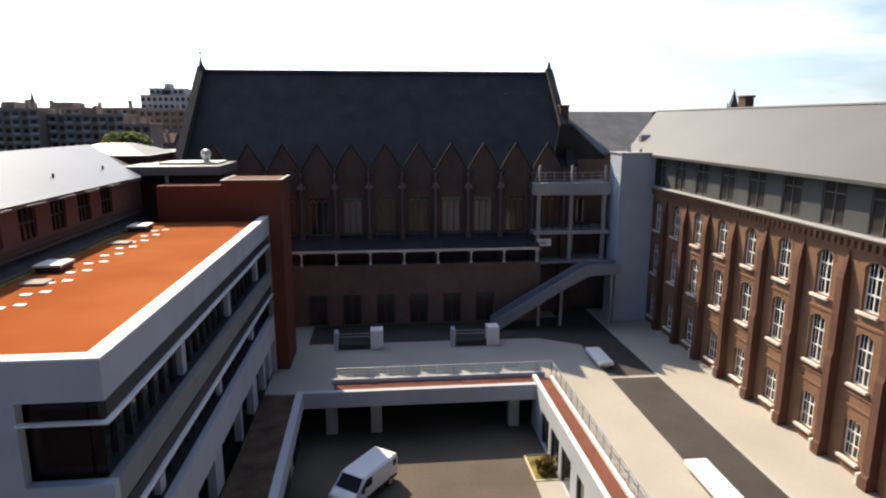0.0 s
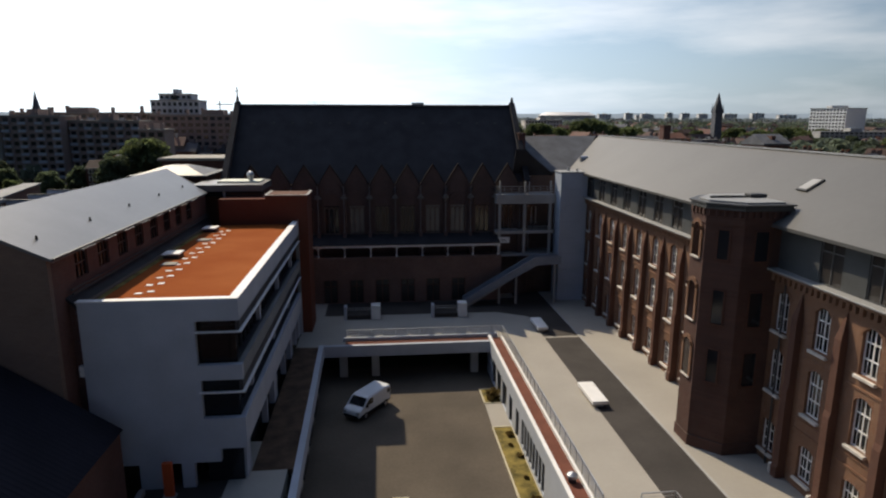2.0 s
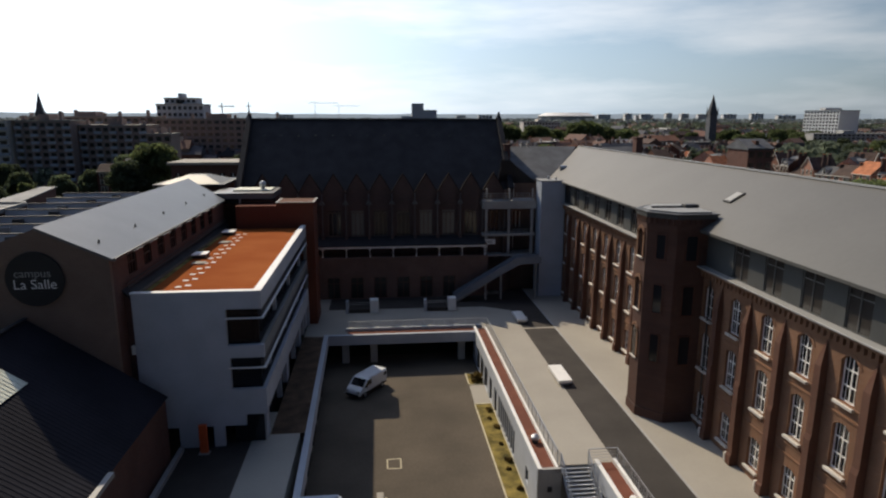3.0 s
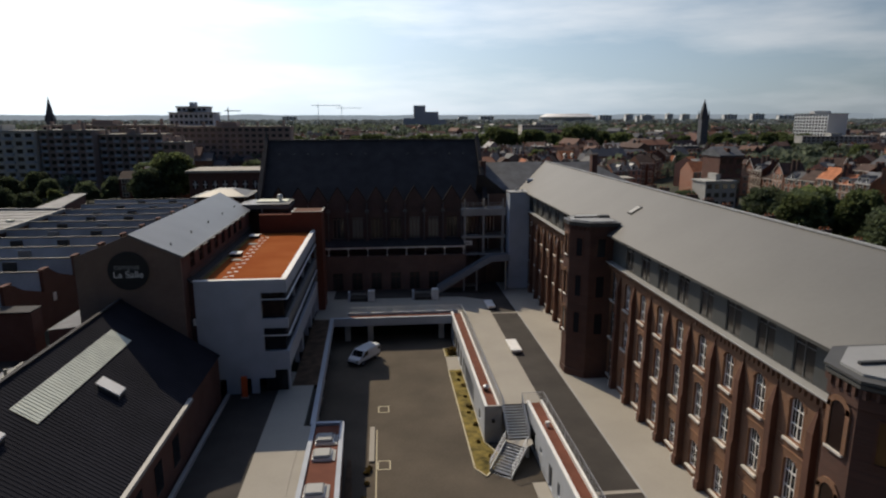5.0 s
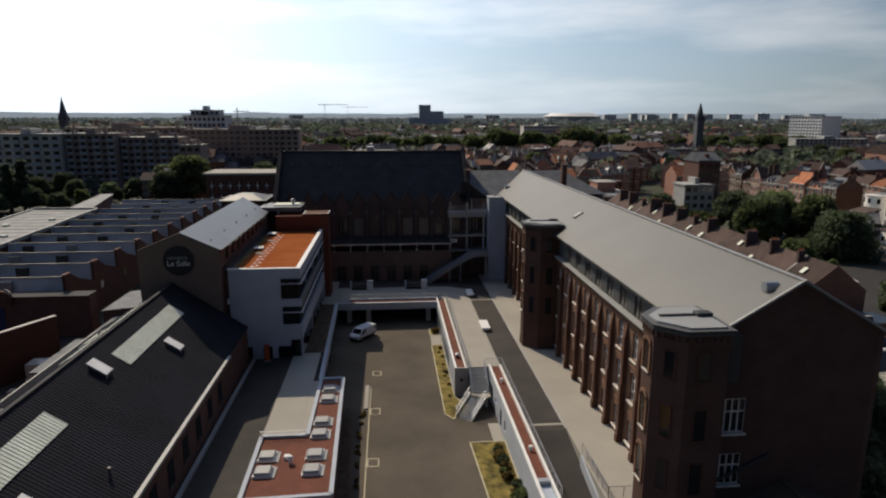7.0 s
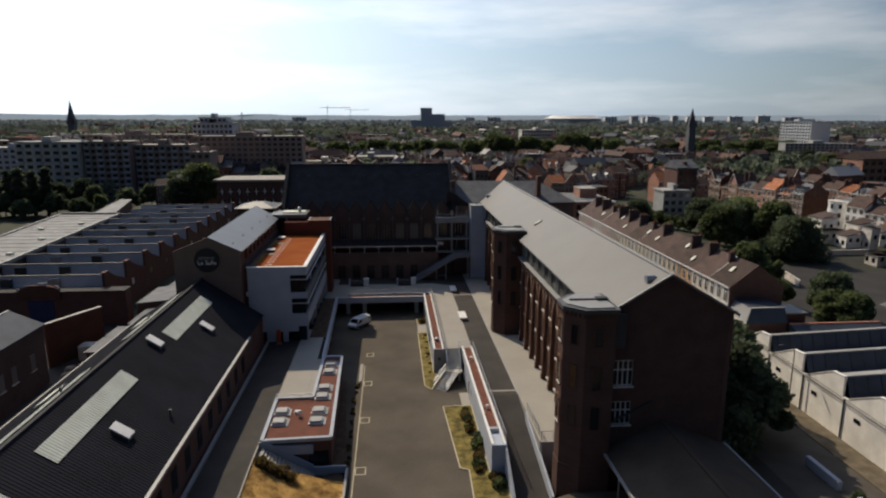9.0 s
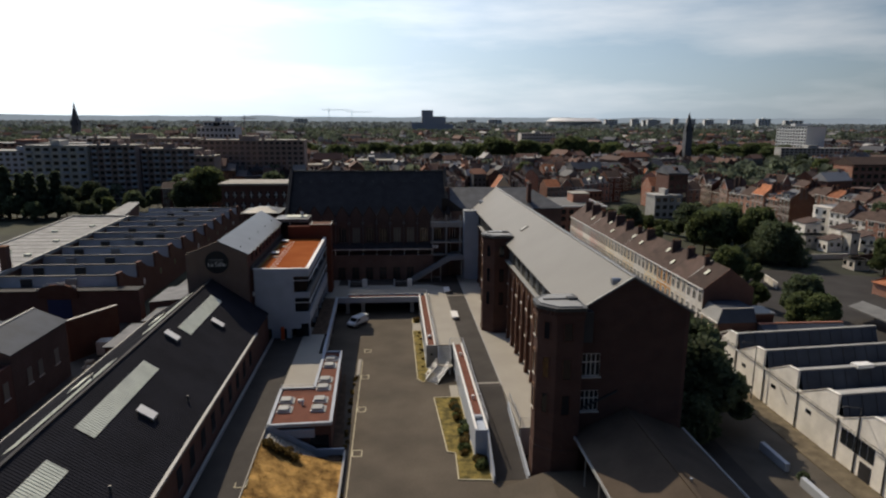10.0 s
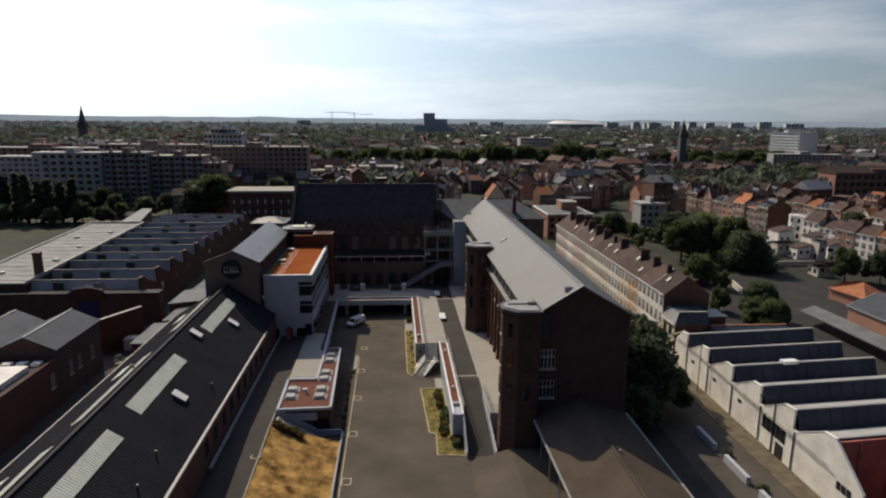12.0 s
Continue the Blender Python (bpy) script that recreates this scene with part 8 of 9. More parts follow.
# bushes beside the low wing, the lane and the court
def bush(x, y, z, r, n, material, seed, label):
    rnd = random.Random(seed)
    bm = B()
    for k in range(5):
        leafy(bm, (x + rnd.uniform(-r, r) * 0.5, y + rnd.uniform(-r, r) * 0.5, z + r * rnd.uniform(0.3, 0.7)), r * 0.6, n // 5, rnd, 0.11 + 0.05 * r, 0.8)
    for k in range(4):
        tube(bm, (x, y, z - 0.05), (x + rnd.uniform(-r, r) * 0.5, y + rnd.uniform(-r, r) * 0.5, z + r * 0.7), 0.03, 0.015, 5)
    solid("bush", bm, material, label, "bush", kind="", group="bushes")


hedge = random.Random(31)
for k in range(18):
    y = -0.8 - k * 1.12 + hedge.uniform(-0.4, 0.4)
    r = hedge.uniform(0.4, 0.95)
    bush(14.75 + hedge.uniform(-0.55, 0.35) + (1.1 if y < -17.4 else 0), y, 0.05, r, int(120 + 210 * r), (M_LEAF_OLIVE, M_LEAF, M_LEAF_OLIVE, M_LEAF_DARK)[k % 4], 230 + k,
         ("dry olive shrub in the grass border", "green shrub in the grass border", "dry olive shrub in the grass border", "dark green shrub in the grass border")[k % 4])
for x, y, r in ((10.5, 29.6, 0.5), (10.2, 27.9, 0.3), (10.6, 26.1, 0.45), (10.4, 23.0, 0.28), (10.55, 20.2, 0.5), (10.3, 18.9, 0.26), (10.6, 16.0, 0.38), (10.4, 12.3, 0.3), (11.2, 9.3, 0.42)):
    bush(x, y, 0.02, r * 0.62, int(60 + 120 * r), M_LEAF_OLIVE, int(50 + 10 * y), "scraggly dry shrub in the grass border")
bush(10.4, 37.2, 0.05, 0.8, 220, M_LEAF_OLIVE, 60, "brown dry shrub by the parking")
for k in range(4):
    bush(-9.8 + k * 1.1, -18.6 - 0.3 * k, T - 0.5 * k - 0.3, 0.9, 260, M_LEAF_OLIVE, 70 + k, "olive shrub beside the stair")
for k in range(3):
    bush(54.0, -24.8 - k * 8.2, 0, 0.8, 240, M_LEAF_DARK, 80 + k, "dark clipped bush at the yard wall")
weed = random.Random(23)
for k in range(22):
    bush(-0.95 + weed.uniform(-0.25, 0.2), -25 + k * 1.6 + weed.uniform(-0.7, 0.7), 0.05, weed.uniform(0.16, 0.34), 60, M_LEAF_OLIVE, 90 + k, "dry weeds along the kerb line")

# ---- factories and blocks on the hall's side ----
fac = thing("saw_tooth_factory", (-66, 95, 0), "old brown-brick factory with blue-grey saw-tooth roofs", "factory")
FX0, FX1, FT = -83.6, -52.2, 10.3
FYS = [44.0 + FT * k for k in range(11)]
bm = B()
box(bm, FX1 - 0.5, FX1, 43, 158, 0, 5.6)
part("side_wall", bm, M_BRICK_MID, fac)
bm = B()
box(bm, -86, -85.5, 129, 158, 0, 5.4)
part("side_wall", bm, M_BRICK_DARK, fac)
for i, y in enumerate(FYS):
    FX0 = -77.0 - 0.0735 * (y - 43)
    # brick gable of the tooth with a stepped parapet
    bm = B()
    prism(bm, [(y - 0.3, 5.4), (y + FT - 0.3, 5.4), (y + FT - 0.3, 6.2), (y + 4.5, 8.0), (y + 1.6, 9.6), (y - 0.3, 9.6)], "x", FX1 - 0.46, FX1 + 0.06)
    tg = part("tooth_gable", bm, M_BRICK_MID, fac)
    bm = B()
    box(bm, FX1 - 0.6, FX1 + 0.2, y - 0.5, y + 1.7, 9.6, 9.8)
    part("coping", bm, M_BRICK_DARK, tg)
    bm = B()
    slab(bm, [(FX0, y - 0.2, 5.5), (FX1 - 0.5, y - 0.2, 5.5), (FX1 - 0.5, y + 0.7, 9.1), (FX0, y + 0.7, 9.1)], 0.15)
    g = part("north_light", bm, M_TOOTH, fac, "blue-grey sheeted saw-tooth face")
    bm = B()
    slab(bm, [(FX0, y + 0.7, 9.1), (FX1 - 0.5, y + 0.7, 9.1), (FX1 - 0.5, y + FT - 0.2, 5.5), (FX0, y + FT - 0.2, 5.5)], 0.15)
    part("roof_slope", bm, M_ZINC_DARK, fac)
    bm = B()
    bar(bm, (FX0, y + 0.7, 9.2), (FX1 - 0.5, y + 0.7, 9.2), 0.35, 0.14)
    part("ridge_cap", bm, M_ZINC_DARK, g)
    for k in range(2):
        x = -62 - 9 * k - (i * 3 % 5)
        bm = B()
        box(bm, x - 1.1, x + 1.1, y - 0.12, y + 0.3, 7.0, 8.7, 0.03)
        part("face_panel", bm, M_ZINC_DARK if (i + k) % 3 else M_ZINC_PALE, g)
    bm = B()
    box(bm, FX1 + 0.002, FX1 + 0.08, y + 2.0, y + 3.0, 4.0, 5.4)
    part("vent_panel", bm, M_STONE if i % 4 == 1 else M_GLASS, tg)
# rubble roofs in the alley beside the hall
al = thing("alley_sheds", (-42, 40, 0), "low alley sheds with pale patched sheet roofs", "shed")
for x0, x1, y0, y1, h in ((-43, -37.5, 30.5, 40, 3.4), (-45, -37.5, 40.2, 52, 4.4), (-44, -37.5, 52.2, 70, 3.8)):
    bm = B()
    box(bm, x0, x1, y0, y1, 0, h)
    w = part("wall", bm, M_BRICK_DARK, al)
    bm = B()
    slab(bm, [(x0 - 0.2, y0, h), (x1, y0, h + 0.7), (x1, y1, h + 0.7), (x0 - 0.2, y1, h)], 0.12)
    part("roof", bm, M_ROOF_GREY, w)
# flat-roofed hall beyond
fh = thing("flat_roofed_hall", (-90, 85, 0), "long hall with pale flat roof and brick walls", "hall")
HALL_FOOT = [(-93.0, 43), (-77.4, 43), (-83.6, 127.5), (-102.0, 128.2)]
bm = B()
prism(bm, HALL_FOOT, "z", 0, 8.6)
part("wall", bm, M_BRICK_DARK, fh)
bm = B()
prism(bm, [(-93.3, 42.7), (-77.1, 42.7), (-83.3, 127.8), (-102.4, 128.5)], "z", 8.6, 9.0)
part("roof", bm, M_FELT_PALE, fh, "pale grey felt roof")
bm = B()
for k in range(17):
    y = 45 + 4.9 * k
    f = (y - 43) / 85
    box(bm, -92.8 - 9.0 * f, -77.8 - 6.2 * f, y, y + 0.2, 9.0, 9.08)
part("roof_ribs", bm, M_ZINC, fh)
for (xa, ya), (xb, yb), h in (((-77.3, 43), (-83.5, 127.5), 0.5), ((-83.5, 127.5), (-102, 128.2), 0.6), ((-93.1, 43), (-102.1, 128), 0.4)):
    bm = B()
    bar(bm, (xa, ya, 9.0 + h / 2), (xb, yb, 9.0 + h / 2), 0.4, h)
    part("parapet", bm, M_ZINC_PALE, fh)
for k, (x, y) in enumerate(((-88, 52), (-82.5, 66), (-90, 71), (-85, 84), (-93, 99), (-86.5, 108))):
    bm = B()
    box(bm, x - 0.7, x + 0.7, y - 0.6, y + 0.6, 9.0, 9.55, 0.1)
    part("rooflight", bm, M_TRANSL, fh)
bm = B()
prism(bm, [(-91.5, 128.6), (-85.5, 128.6), (-93.6, 162), (-97.2, 162)], "z", 0, 9.2)
part("rear_wing", bm, M_BRICK_DARK, fh)
bm = B()
prism(bm, [(-91.8, 128.55), (-85.2, 128.55), (-93.3, 162.3), (-97.5, 162.3)], "z", 9.2, 9.5)
part("rear_roof", bm, M_FELT_PALE, fh)
ch = thing("brick_chimney", (-76, 51, 0), "square dark brick factory chimney", "chimney")
bm = B()
prism(bm, [(-79.4, 50.2), (-77.9, 50.2), (-77.9, 51.7), (-79.4, 51.7)], "z", 0, 14.2)
part("shaft", bm, M_BRICK_DARK, ch)
bm = B()
box(bm, -79.5, -77.8, 50.1, 51.8, 14.2, 14.5, 0.03)
part("cap", bm, M_BRICK, ch)

# brick house block with grey twin roofs beside the workshop
gb = thing("works_building", (-57, 5, 0), "brick works building with twin grey slate roofs", "building")
bm = B()
box(bm, -67, -47.8, -2.0, 13.0, 0, 9.4)
# darker brick colour stands in for shade on the works walls
part("wall", bm, M_BRICK_BAY, gb)
for xa in (-67.2, -57.4):
    for sgn in (-1, 1):
        bm = B()
        slab(bm, [(xa + 4.9 + sgn * 4.95, -2.3, 9.4), (xa + 4.9 + sgn * 4.95, 13.3, 9.4), (xa + 4.9, 13.3, 11.6), (xa + 4.9, -2.3, 11.6)], 0.16)
        # blue-grey colour imitates sky reflected in the slates
        part("roof_slope", bm, M_BLUE_SHED, gb)
    bm = B()
    prism(bm, [(xa + 0.2, 9.402), (xa + 9.6, 9.402), (xa + 4.9, 11.4)], "y", -1.98, 12.98)
    part("gable", bm, M_BRICK_DARK, gb)
    bm = B()
    bar(bm, (xa + 4.9, -2.3, 11.63), (xa + 4.9, 13.3, 11.63), 0.28, 0.1)
    part("ridge_cap", bm, M_ZINC_PALE, gb)
for k, y in enumerate((-4.4, 1.3, 4.2, 8.8)):
    bm = B()
    box(bm, -47.86, -47.74, y, y + 1.2, 3.6, 6.0)
    g = part("window", bm, M_GLASS_PALE, gb)
    bm = B()
    box(bm, -47.8, -47.66, y - 0.12, y + 1.32, 3.42, 3.6)
    part("sill", bm, M_STONE, g)
bm = B()
box(bm, -67, -47.8, -42, -2.05, 0, 7.6)
part("wing", bm, M_BRICK_DARK, gb)
bm = B()
box(bm, -66.6, -48.2, -41.6, -2.4, 7.6, 7.66)
part("wing_roof", bm, M_SLATE, gb)
bm = B()
for xa, xb, ya, yb in ((-67, -47.8, -2.4, -2.06), (-48.2, -47.8, -42, -2.4), (-67, -66.6, -42, -2.4)):
    box(bm, xa, xb, ya, yb, 7.603, 8.0)
part("wing_parapet", bm, M_BRICK_DARK, gb)
for x, y in ((-49.6, -4.4), (-51.8, -4.4), (-54.0, -4.5)):
    bm = B()
    box(bm, x - 0.7, x + 0.7, y - 0.6, y + 0.6, 7.66, 8.2, 0.05)
    part("rooflight", bm, M_WHITE_PAINT, gb)
bm = B()
box(bm, -57.5, -49.6, -16.0, -6.6, 7.664, 8.5)
part("plant_room", bm, M_SHED, gb, "pale flat-roofed plant room")
en = thing("factory_entrance", (-66, 41, 0), "brick factory front with arched blue gate", "building")
bm = B()
box(bm, -84, -47, 40.4, 42.9, 0, 6.9)
part("wall", bm, M_BRICK_DARK, en)
bm = B()
arc = [(-62.9 + 3.9 * math.cos(math.pi * k / 8), 6.9 + 1.5 * math.sin(math.pi * k / 8)) for k in range(9)]
prism(bm, [(-59.0, 5.6)] + arc + [(-66.8, 5.6)], "y", 40.0, 40.7)
g = part("arched_gable", bm, M_BRICK_MID, en)
for (xa, za), (xb, zb) in zip(arc[1:8:2], arc[2:9:2]):
    bm = B()
    bar(bm, (xa, 40.3, za + 0.06), (xb, 40.3, zb + 0.06), 0.16, 0.8)
    part("coping_stone", bm, M_STONE, g)
bm = B()
box(bm, -65.2, -60.6, 40.3, 40.38, 0, 5.2)
part("gate", bm, mat("blue_gate_paint", (0.03, 0.04, 0.11), 0.6, 0.15), en, "dark blue gate")
bm = B()
box(bm, -84, -47, 40.1, 43.2, 6.9, 7.1)
part("coping", bm, M_SLATE, en)
bm = B()
prism(bm, [(-51.1, 19.0), (-50.7, 18.8), (-46.1, 28.2), (-46.5, 28.4)], "z", 0, 7.4)
solid("alley_wall", bm, M_BRICK_MID, "brick alley wall with pale coping", "wall", kind="")
bm = B()
bar(bm, (-50.9, 18.9, 7.47), (-46.3, 28.3, 7.47), 0.6, 0.14)
solid("wall_coping", bm, M_STONE, "pale coping stones on an alley wall", "coping", kind="")
bm = B()
prism(bm, [(-86, -60), (-35.3, -60), (-35.3, 43), (-86, 43)], "z", -0.05, 0.03)
solid("yard_works", bm, M_ASPHALT_DARK, "dark worn asphalt of the works yard", "yard")
sc = thing("storage_container", (-46.0, 22.8, 0.03), "pale grey steel storage container in the works yard", "container")
bm = B()
box(bm, -47.6, -44.4, 21.6, 24.0, 0.15, 2.6, 0.03)
part("body", bm, M_STONE, sc)
for k in range(9):
    bm = B()
    box(bm, -47.3 + 0.36 * k, -47.15 + 0.36 * k, 21.54, 21.6, 0.3, 2.5)
    part("rib", bm, M_STONE, sc)
bm = B()
box(bm, -47.6, -44.4, 21.6, 24.0, 0.03, 0.15)
part("skid", bm, M_FRAME_DARK, sc)
# pallets added in place of pale rubble in the yard
stack = random.Random(4)
for k, (x, y) in enumerate(((-46.6, 15.6), (-45.2, 16.4), (-46.9, 17.4), (-45.6, 14.4))):
    ps = thing("pallet_stack", (x, y, 0.03), "stack of pale wooden pallets standing in for rubble", "pallets", group="pallet stacks")
    for q in range(3 + k % 3):
        bm = B()
        a = stack.uniform(-0.06, 0.06)
        for f in (-0.5, -0.25, 0, 0.25, 0.5):
            bar(bm, (x - 0.6, y + f + a, 0.16 + 0.15 * q), (x + 0.6, y + f - a, 0.16 + 0.15 * q), 0.13, 0.03)
        for f in (-0.5, 0, 0.5):
            bar(bm, (x + f, y - 0.55, 0.09 + 0.15 * q), (x + f, y + 0.55, 0.09 + 0.15 * q), 0.1, 0.11)
        part("pallet", bm, M_PALLET, ps)
yd = thing("yard_sheds", (-42, 20, 0), "low yard sheds with flat grey roofs", "shed")
bm = B()
box(bm, -44, -37.5, 17, 29, 0, 3.2)
part("wall", bm, M_BRICK_DARK, yd)
bm = B()
box(bm, -44.3, -37.2, 16.7, 29.3, 3.2, 3.4)
part("roof", bm, M_ROOF_GREY, yd)
bm = B()
box(bm, -43, -39, 16.6, 16.7, 1.2, 2.6)
part("panel", bm, M_ZINC, yd)

# red-brick school block behind the hall
rb = thing("brick_block", (-50, 185, 0), "flat-roofed red-brick block with white cross windows", "building")
bm = B()
box(bm, -66, -38, 178, 195, 0, 14.4)
part("wall", bm, M_BRICK_DARK, rb)
bm = B()
box(bm, -67, -37, 177, 196, 14.4, 15.2, 0.05)
part("roof", bm, M_CONCRETE, rb)
for k in range(8):
    x = -64 + k * 3.4
    for z in (4.5, 9.0):
        bm = B()
        box(bm, x - 0.8, x + 0.8, 177.9, 178.0, z, z + 2.6)
        g = part("window", bm, M_GLASS, rb)
        bm = B()
        box(bm, x - 0.14, x + 0.14, 177.8, 177.9, z, z + 2.6)
        box(bm, x - 0.8, x + 0.8, 177.8, 177.9, z + 1.2, z + 1.5)
        part("window_cross", bm, M_WHITE_PAINT, g)


def block(name, x0, x1, y0, y1, h, wall, label, floors, cols, roofm=None, balcony=False, base=0.0, turn=0, pitch=0.0, chimneys=0):
    """A block of flats with rows of windows on the side seen, and balconies where it has them."""
    th = thing(name, ((x0 + x1) / 2, (y0 + y1) / 2, base), label, "building", group="far blocks")
    bm = B()
    box(bm, x0, x1, y0, y1, base, h)
    part("wall", bm, wall, th)
    bm = B()
    box(bm, x0 - 0.4, x1 + 0.4, y0 - 0.4, y1 + 0.4, h, h + 0.6)
    if pitch:
        prism(bm, [(y0 - 0.5, h + 0.6), (y1 + 0.5, h + 0.6), ((y0 + y1) / 2, h + 0.6 + pitch)], "x", x0 - 0.3, x1 + 0.3)
    part("roof", bm, roofm or M_CONCRETE_GREY, th)
    bm = B()
    box(bm, x0 + (x1 - x0) * 0.4, x0 + (x1 - x0) * 0.55, y0 + 2, y1 - 2, h + 0.6, h + 3.0)
    part("roof_house", bm, wall, th)
    for c in range(chimneys):
        bm = B()
        xc = x0 + (x1 - x0) * (c + 0.35 + 0.3 * (c % 2)) / chimneys
        box(bm, xc - 0.6, xc + 0.6, y0 + 2.5, y0 + 4.5, h, h + 2.4 + 0.7 * (c % 3))
        part("chimney", bm, wall, th)
    fh_ = (h - base) / floors
    ww = (x1 - x0) / cols
    me_g = None
    for f in range(floors):
        for c in range(cols):
            if me_g is None:
                b2 = B()
                box(b2, -ww * 0.3, ww * 0.3, -0.06, 0.02, fh_ * 0.28, fh_ * 0.8)
                me_g = mesh_from("window", b2, M_GLASS)
                b2 = B()
                box(b2, -ww * 0.45, ww * 0.45, -1.15, -0.02, 0.0, fh_ * 0.34)
                me_b = mesh_from("balcony", b2, M_WHITE)
            m = Matrix.Translation((x0 + ww * (c + 0.5), y0, base + fh_ * f))
            share("window", me_g, th, m)
            if balcony and c % 2 == 0:
                share("balcony", me_b, th, m)
    th.rotation_euler.z = radians(turn)
    return th


block("apartment_block", -180, -150, 245, 259, 27.4, M_BLOCK_CREAM, "cream block of flats with balconies and dark windows", 8, 7, balcony=True)
block("apartment_block", -238, -183, 300, 318, 22, M_LIFT, "grey-blue block of flats", 7, 14)
block("apartment_block", -149, -127, 248, 262, 27.5, M_BRICK_FLATS, "brown-brick block of flats with pale balconies", 9, 7, M_CONCRETE, True, chimneys=3)
block("apartment_block", -126.5, -99, 254, 268, 25.5, M_BRICK_FLATS, "brown-brick block of flats", 8, 9, M_CONCRETE, True, chimneys=4)
block("apartment_block", -181, -116, 314, 328, 29.2, M_BRICK_FLATS, "long brown-brick slab block of flats with pale roof edge", 9, 18, M_CONCRETE, True, chimneys=6)
block("apartment_block", -115.6, -50, 314, 328, 28.2, M_BRICK_FLATS, "long brown-brick slab block of flats", 9, 18, M_CONCRETE, chimneys=6)
block("apartment_block", -98, -88, 250, 262, 22, M_BRICK_FLATS, "narrow brick house with tall chimneys", 6, 3, M_CONCRETE, chimneys=2)
block("apartment_block", -330, -215, 420, 438, 22, M_BRICK_HOUSE, "long brick slab block of flats", 7, 22)
block("office_tower", -122, -97, 337, 353, 36, M_WHITE, "pale concrete office block with banded windows", 10, 9)
block("office_tower", -118, -101, 339, 351, 39.4, M_WHITE, "pale set-back top storey of an office block", 1, 6, base=36.6)
block("hospital_block", 412, 450, 528, 553, 36.5, M_WHITE_PAINT, "white hospital block with banded windows", 12, 11, turn=-77)
block("hospital_annex", 384, 450, 492, 506, 16, M_CONCRETE_GREY, "low grey annex before the hospital block", 6, 16, turn=-8)
block("office_block", 168, 212, 700, 720, 25, M_STONE, "pale office block among trees", 6, 12)
block("white_roofed_block", -22, 6, 330, 346, 14.5, M_ZINC_PALE, "block with pale sloping metal roof", 4, 9, M_CONCRETE)
block("white_roofed_block", -53, -24, 332, 346, 11.5, M_STONE, "low block with pale flat roof", 3, 9, M_CONCRETE)
block("brick_block", 7, 52, 335, 350, 9, M_BRICK_HOUSE, "row of brick buildings behind the chapel", 3, 14, M_TILE, pitch=3.0)
block("town_house", 127, 136, 178, 191, 18.5, M_BRICK_DARK, "tall dark brick party wall house", 5, 3, M_ROOF_GREY, pitch=3.0)
block("town_house", 119, 131, 172, 182, 9.5, M_CONCRETE_GREY, "pale stone bay-windowed town house", 3, 4)
block("brick_block", 270, 330, 252, 268, 17, M_BRICK_HOUSE, "red-brick block with tall chimneys", 4, 14, M_TILE, pitch=4.0)
# high-rise on the horizon, stadium, cranes
hr = thing("high_rise", (110, 1600, 0), "stepped grey high-rise on the skyline", "building")
for x0, x1, h in ((84, 114, 66), (114, 148, 50), (56, 84, 34), (148, 168, 30)):
    bm = B()
    box(bm, x0, x1, 1600, 1625, 0, h)
    part("wall", bm, M_WHITE, hr)
stad = thing("stadium", (700, 2200, 0), "white-roofed stadium on the skyline", "stadium")
bm = B()
tube(bm, (700, 2300, 0), (700, 2300, 38), 105, 105, 32)
part("stand", bm, M_CONCRETE_GREY, stad)
bm = B()
tube(bm, (700, 2300, 38), (700, 2300, 50), 108, 80, 32)
part("roof", bm, M_WHITE_PAINT, stad)
# white walls on the far towers stand in for haze
for k, (x, h, wd) in enumerate(((860, 60, 50), (980, 75, 30), (1060, 66, 40), (1180, 84, 26), (1260, 78, 34), (1350, 70, 40), (1480, 72, 60), (1100, 52, 80), (420, 48, 60), (330, 44, 40), (-420, 46, 60), (1700, 90, 60), (1850, 60, 90))):
    block("far_tower_block", x, x + wd, 2400 + 30 * k, 2420 + 30 * k, 30 + h * 0.24, M_WHITE_PAINT, "tower block on the skyline, coloured pale as by haze", 6, 4)


def crane(x, y, h, arm):
    th = thing("tower_crane", (x, y, 0), "thin lattice tower crane on the skyline", "crane", group="cranes")
    bm = B()
    bar(bm, (x, y, 0), (x, y, h), 1.0)
    part("mast", bm, M_CONCRETE_GREY, th)
    bm = B()
    bar(bm, (x - arm * 0.3, y, h - 4), (x + arm, y, h - 4), 1.0)
    part("jib", bm, M_CONCRETE_GREY, th)


crane(-150, 1500, 68, 55)
crane(-110, 1750, 66, 55)
crane(-178, 720, 46, 14)


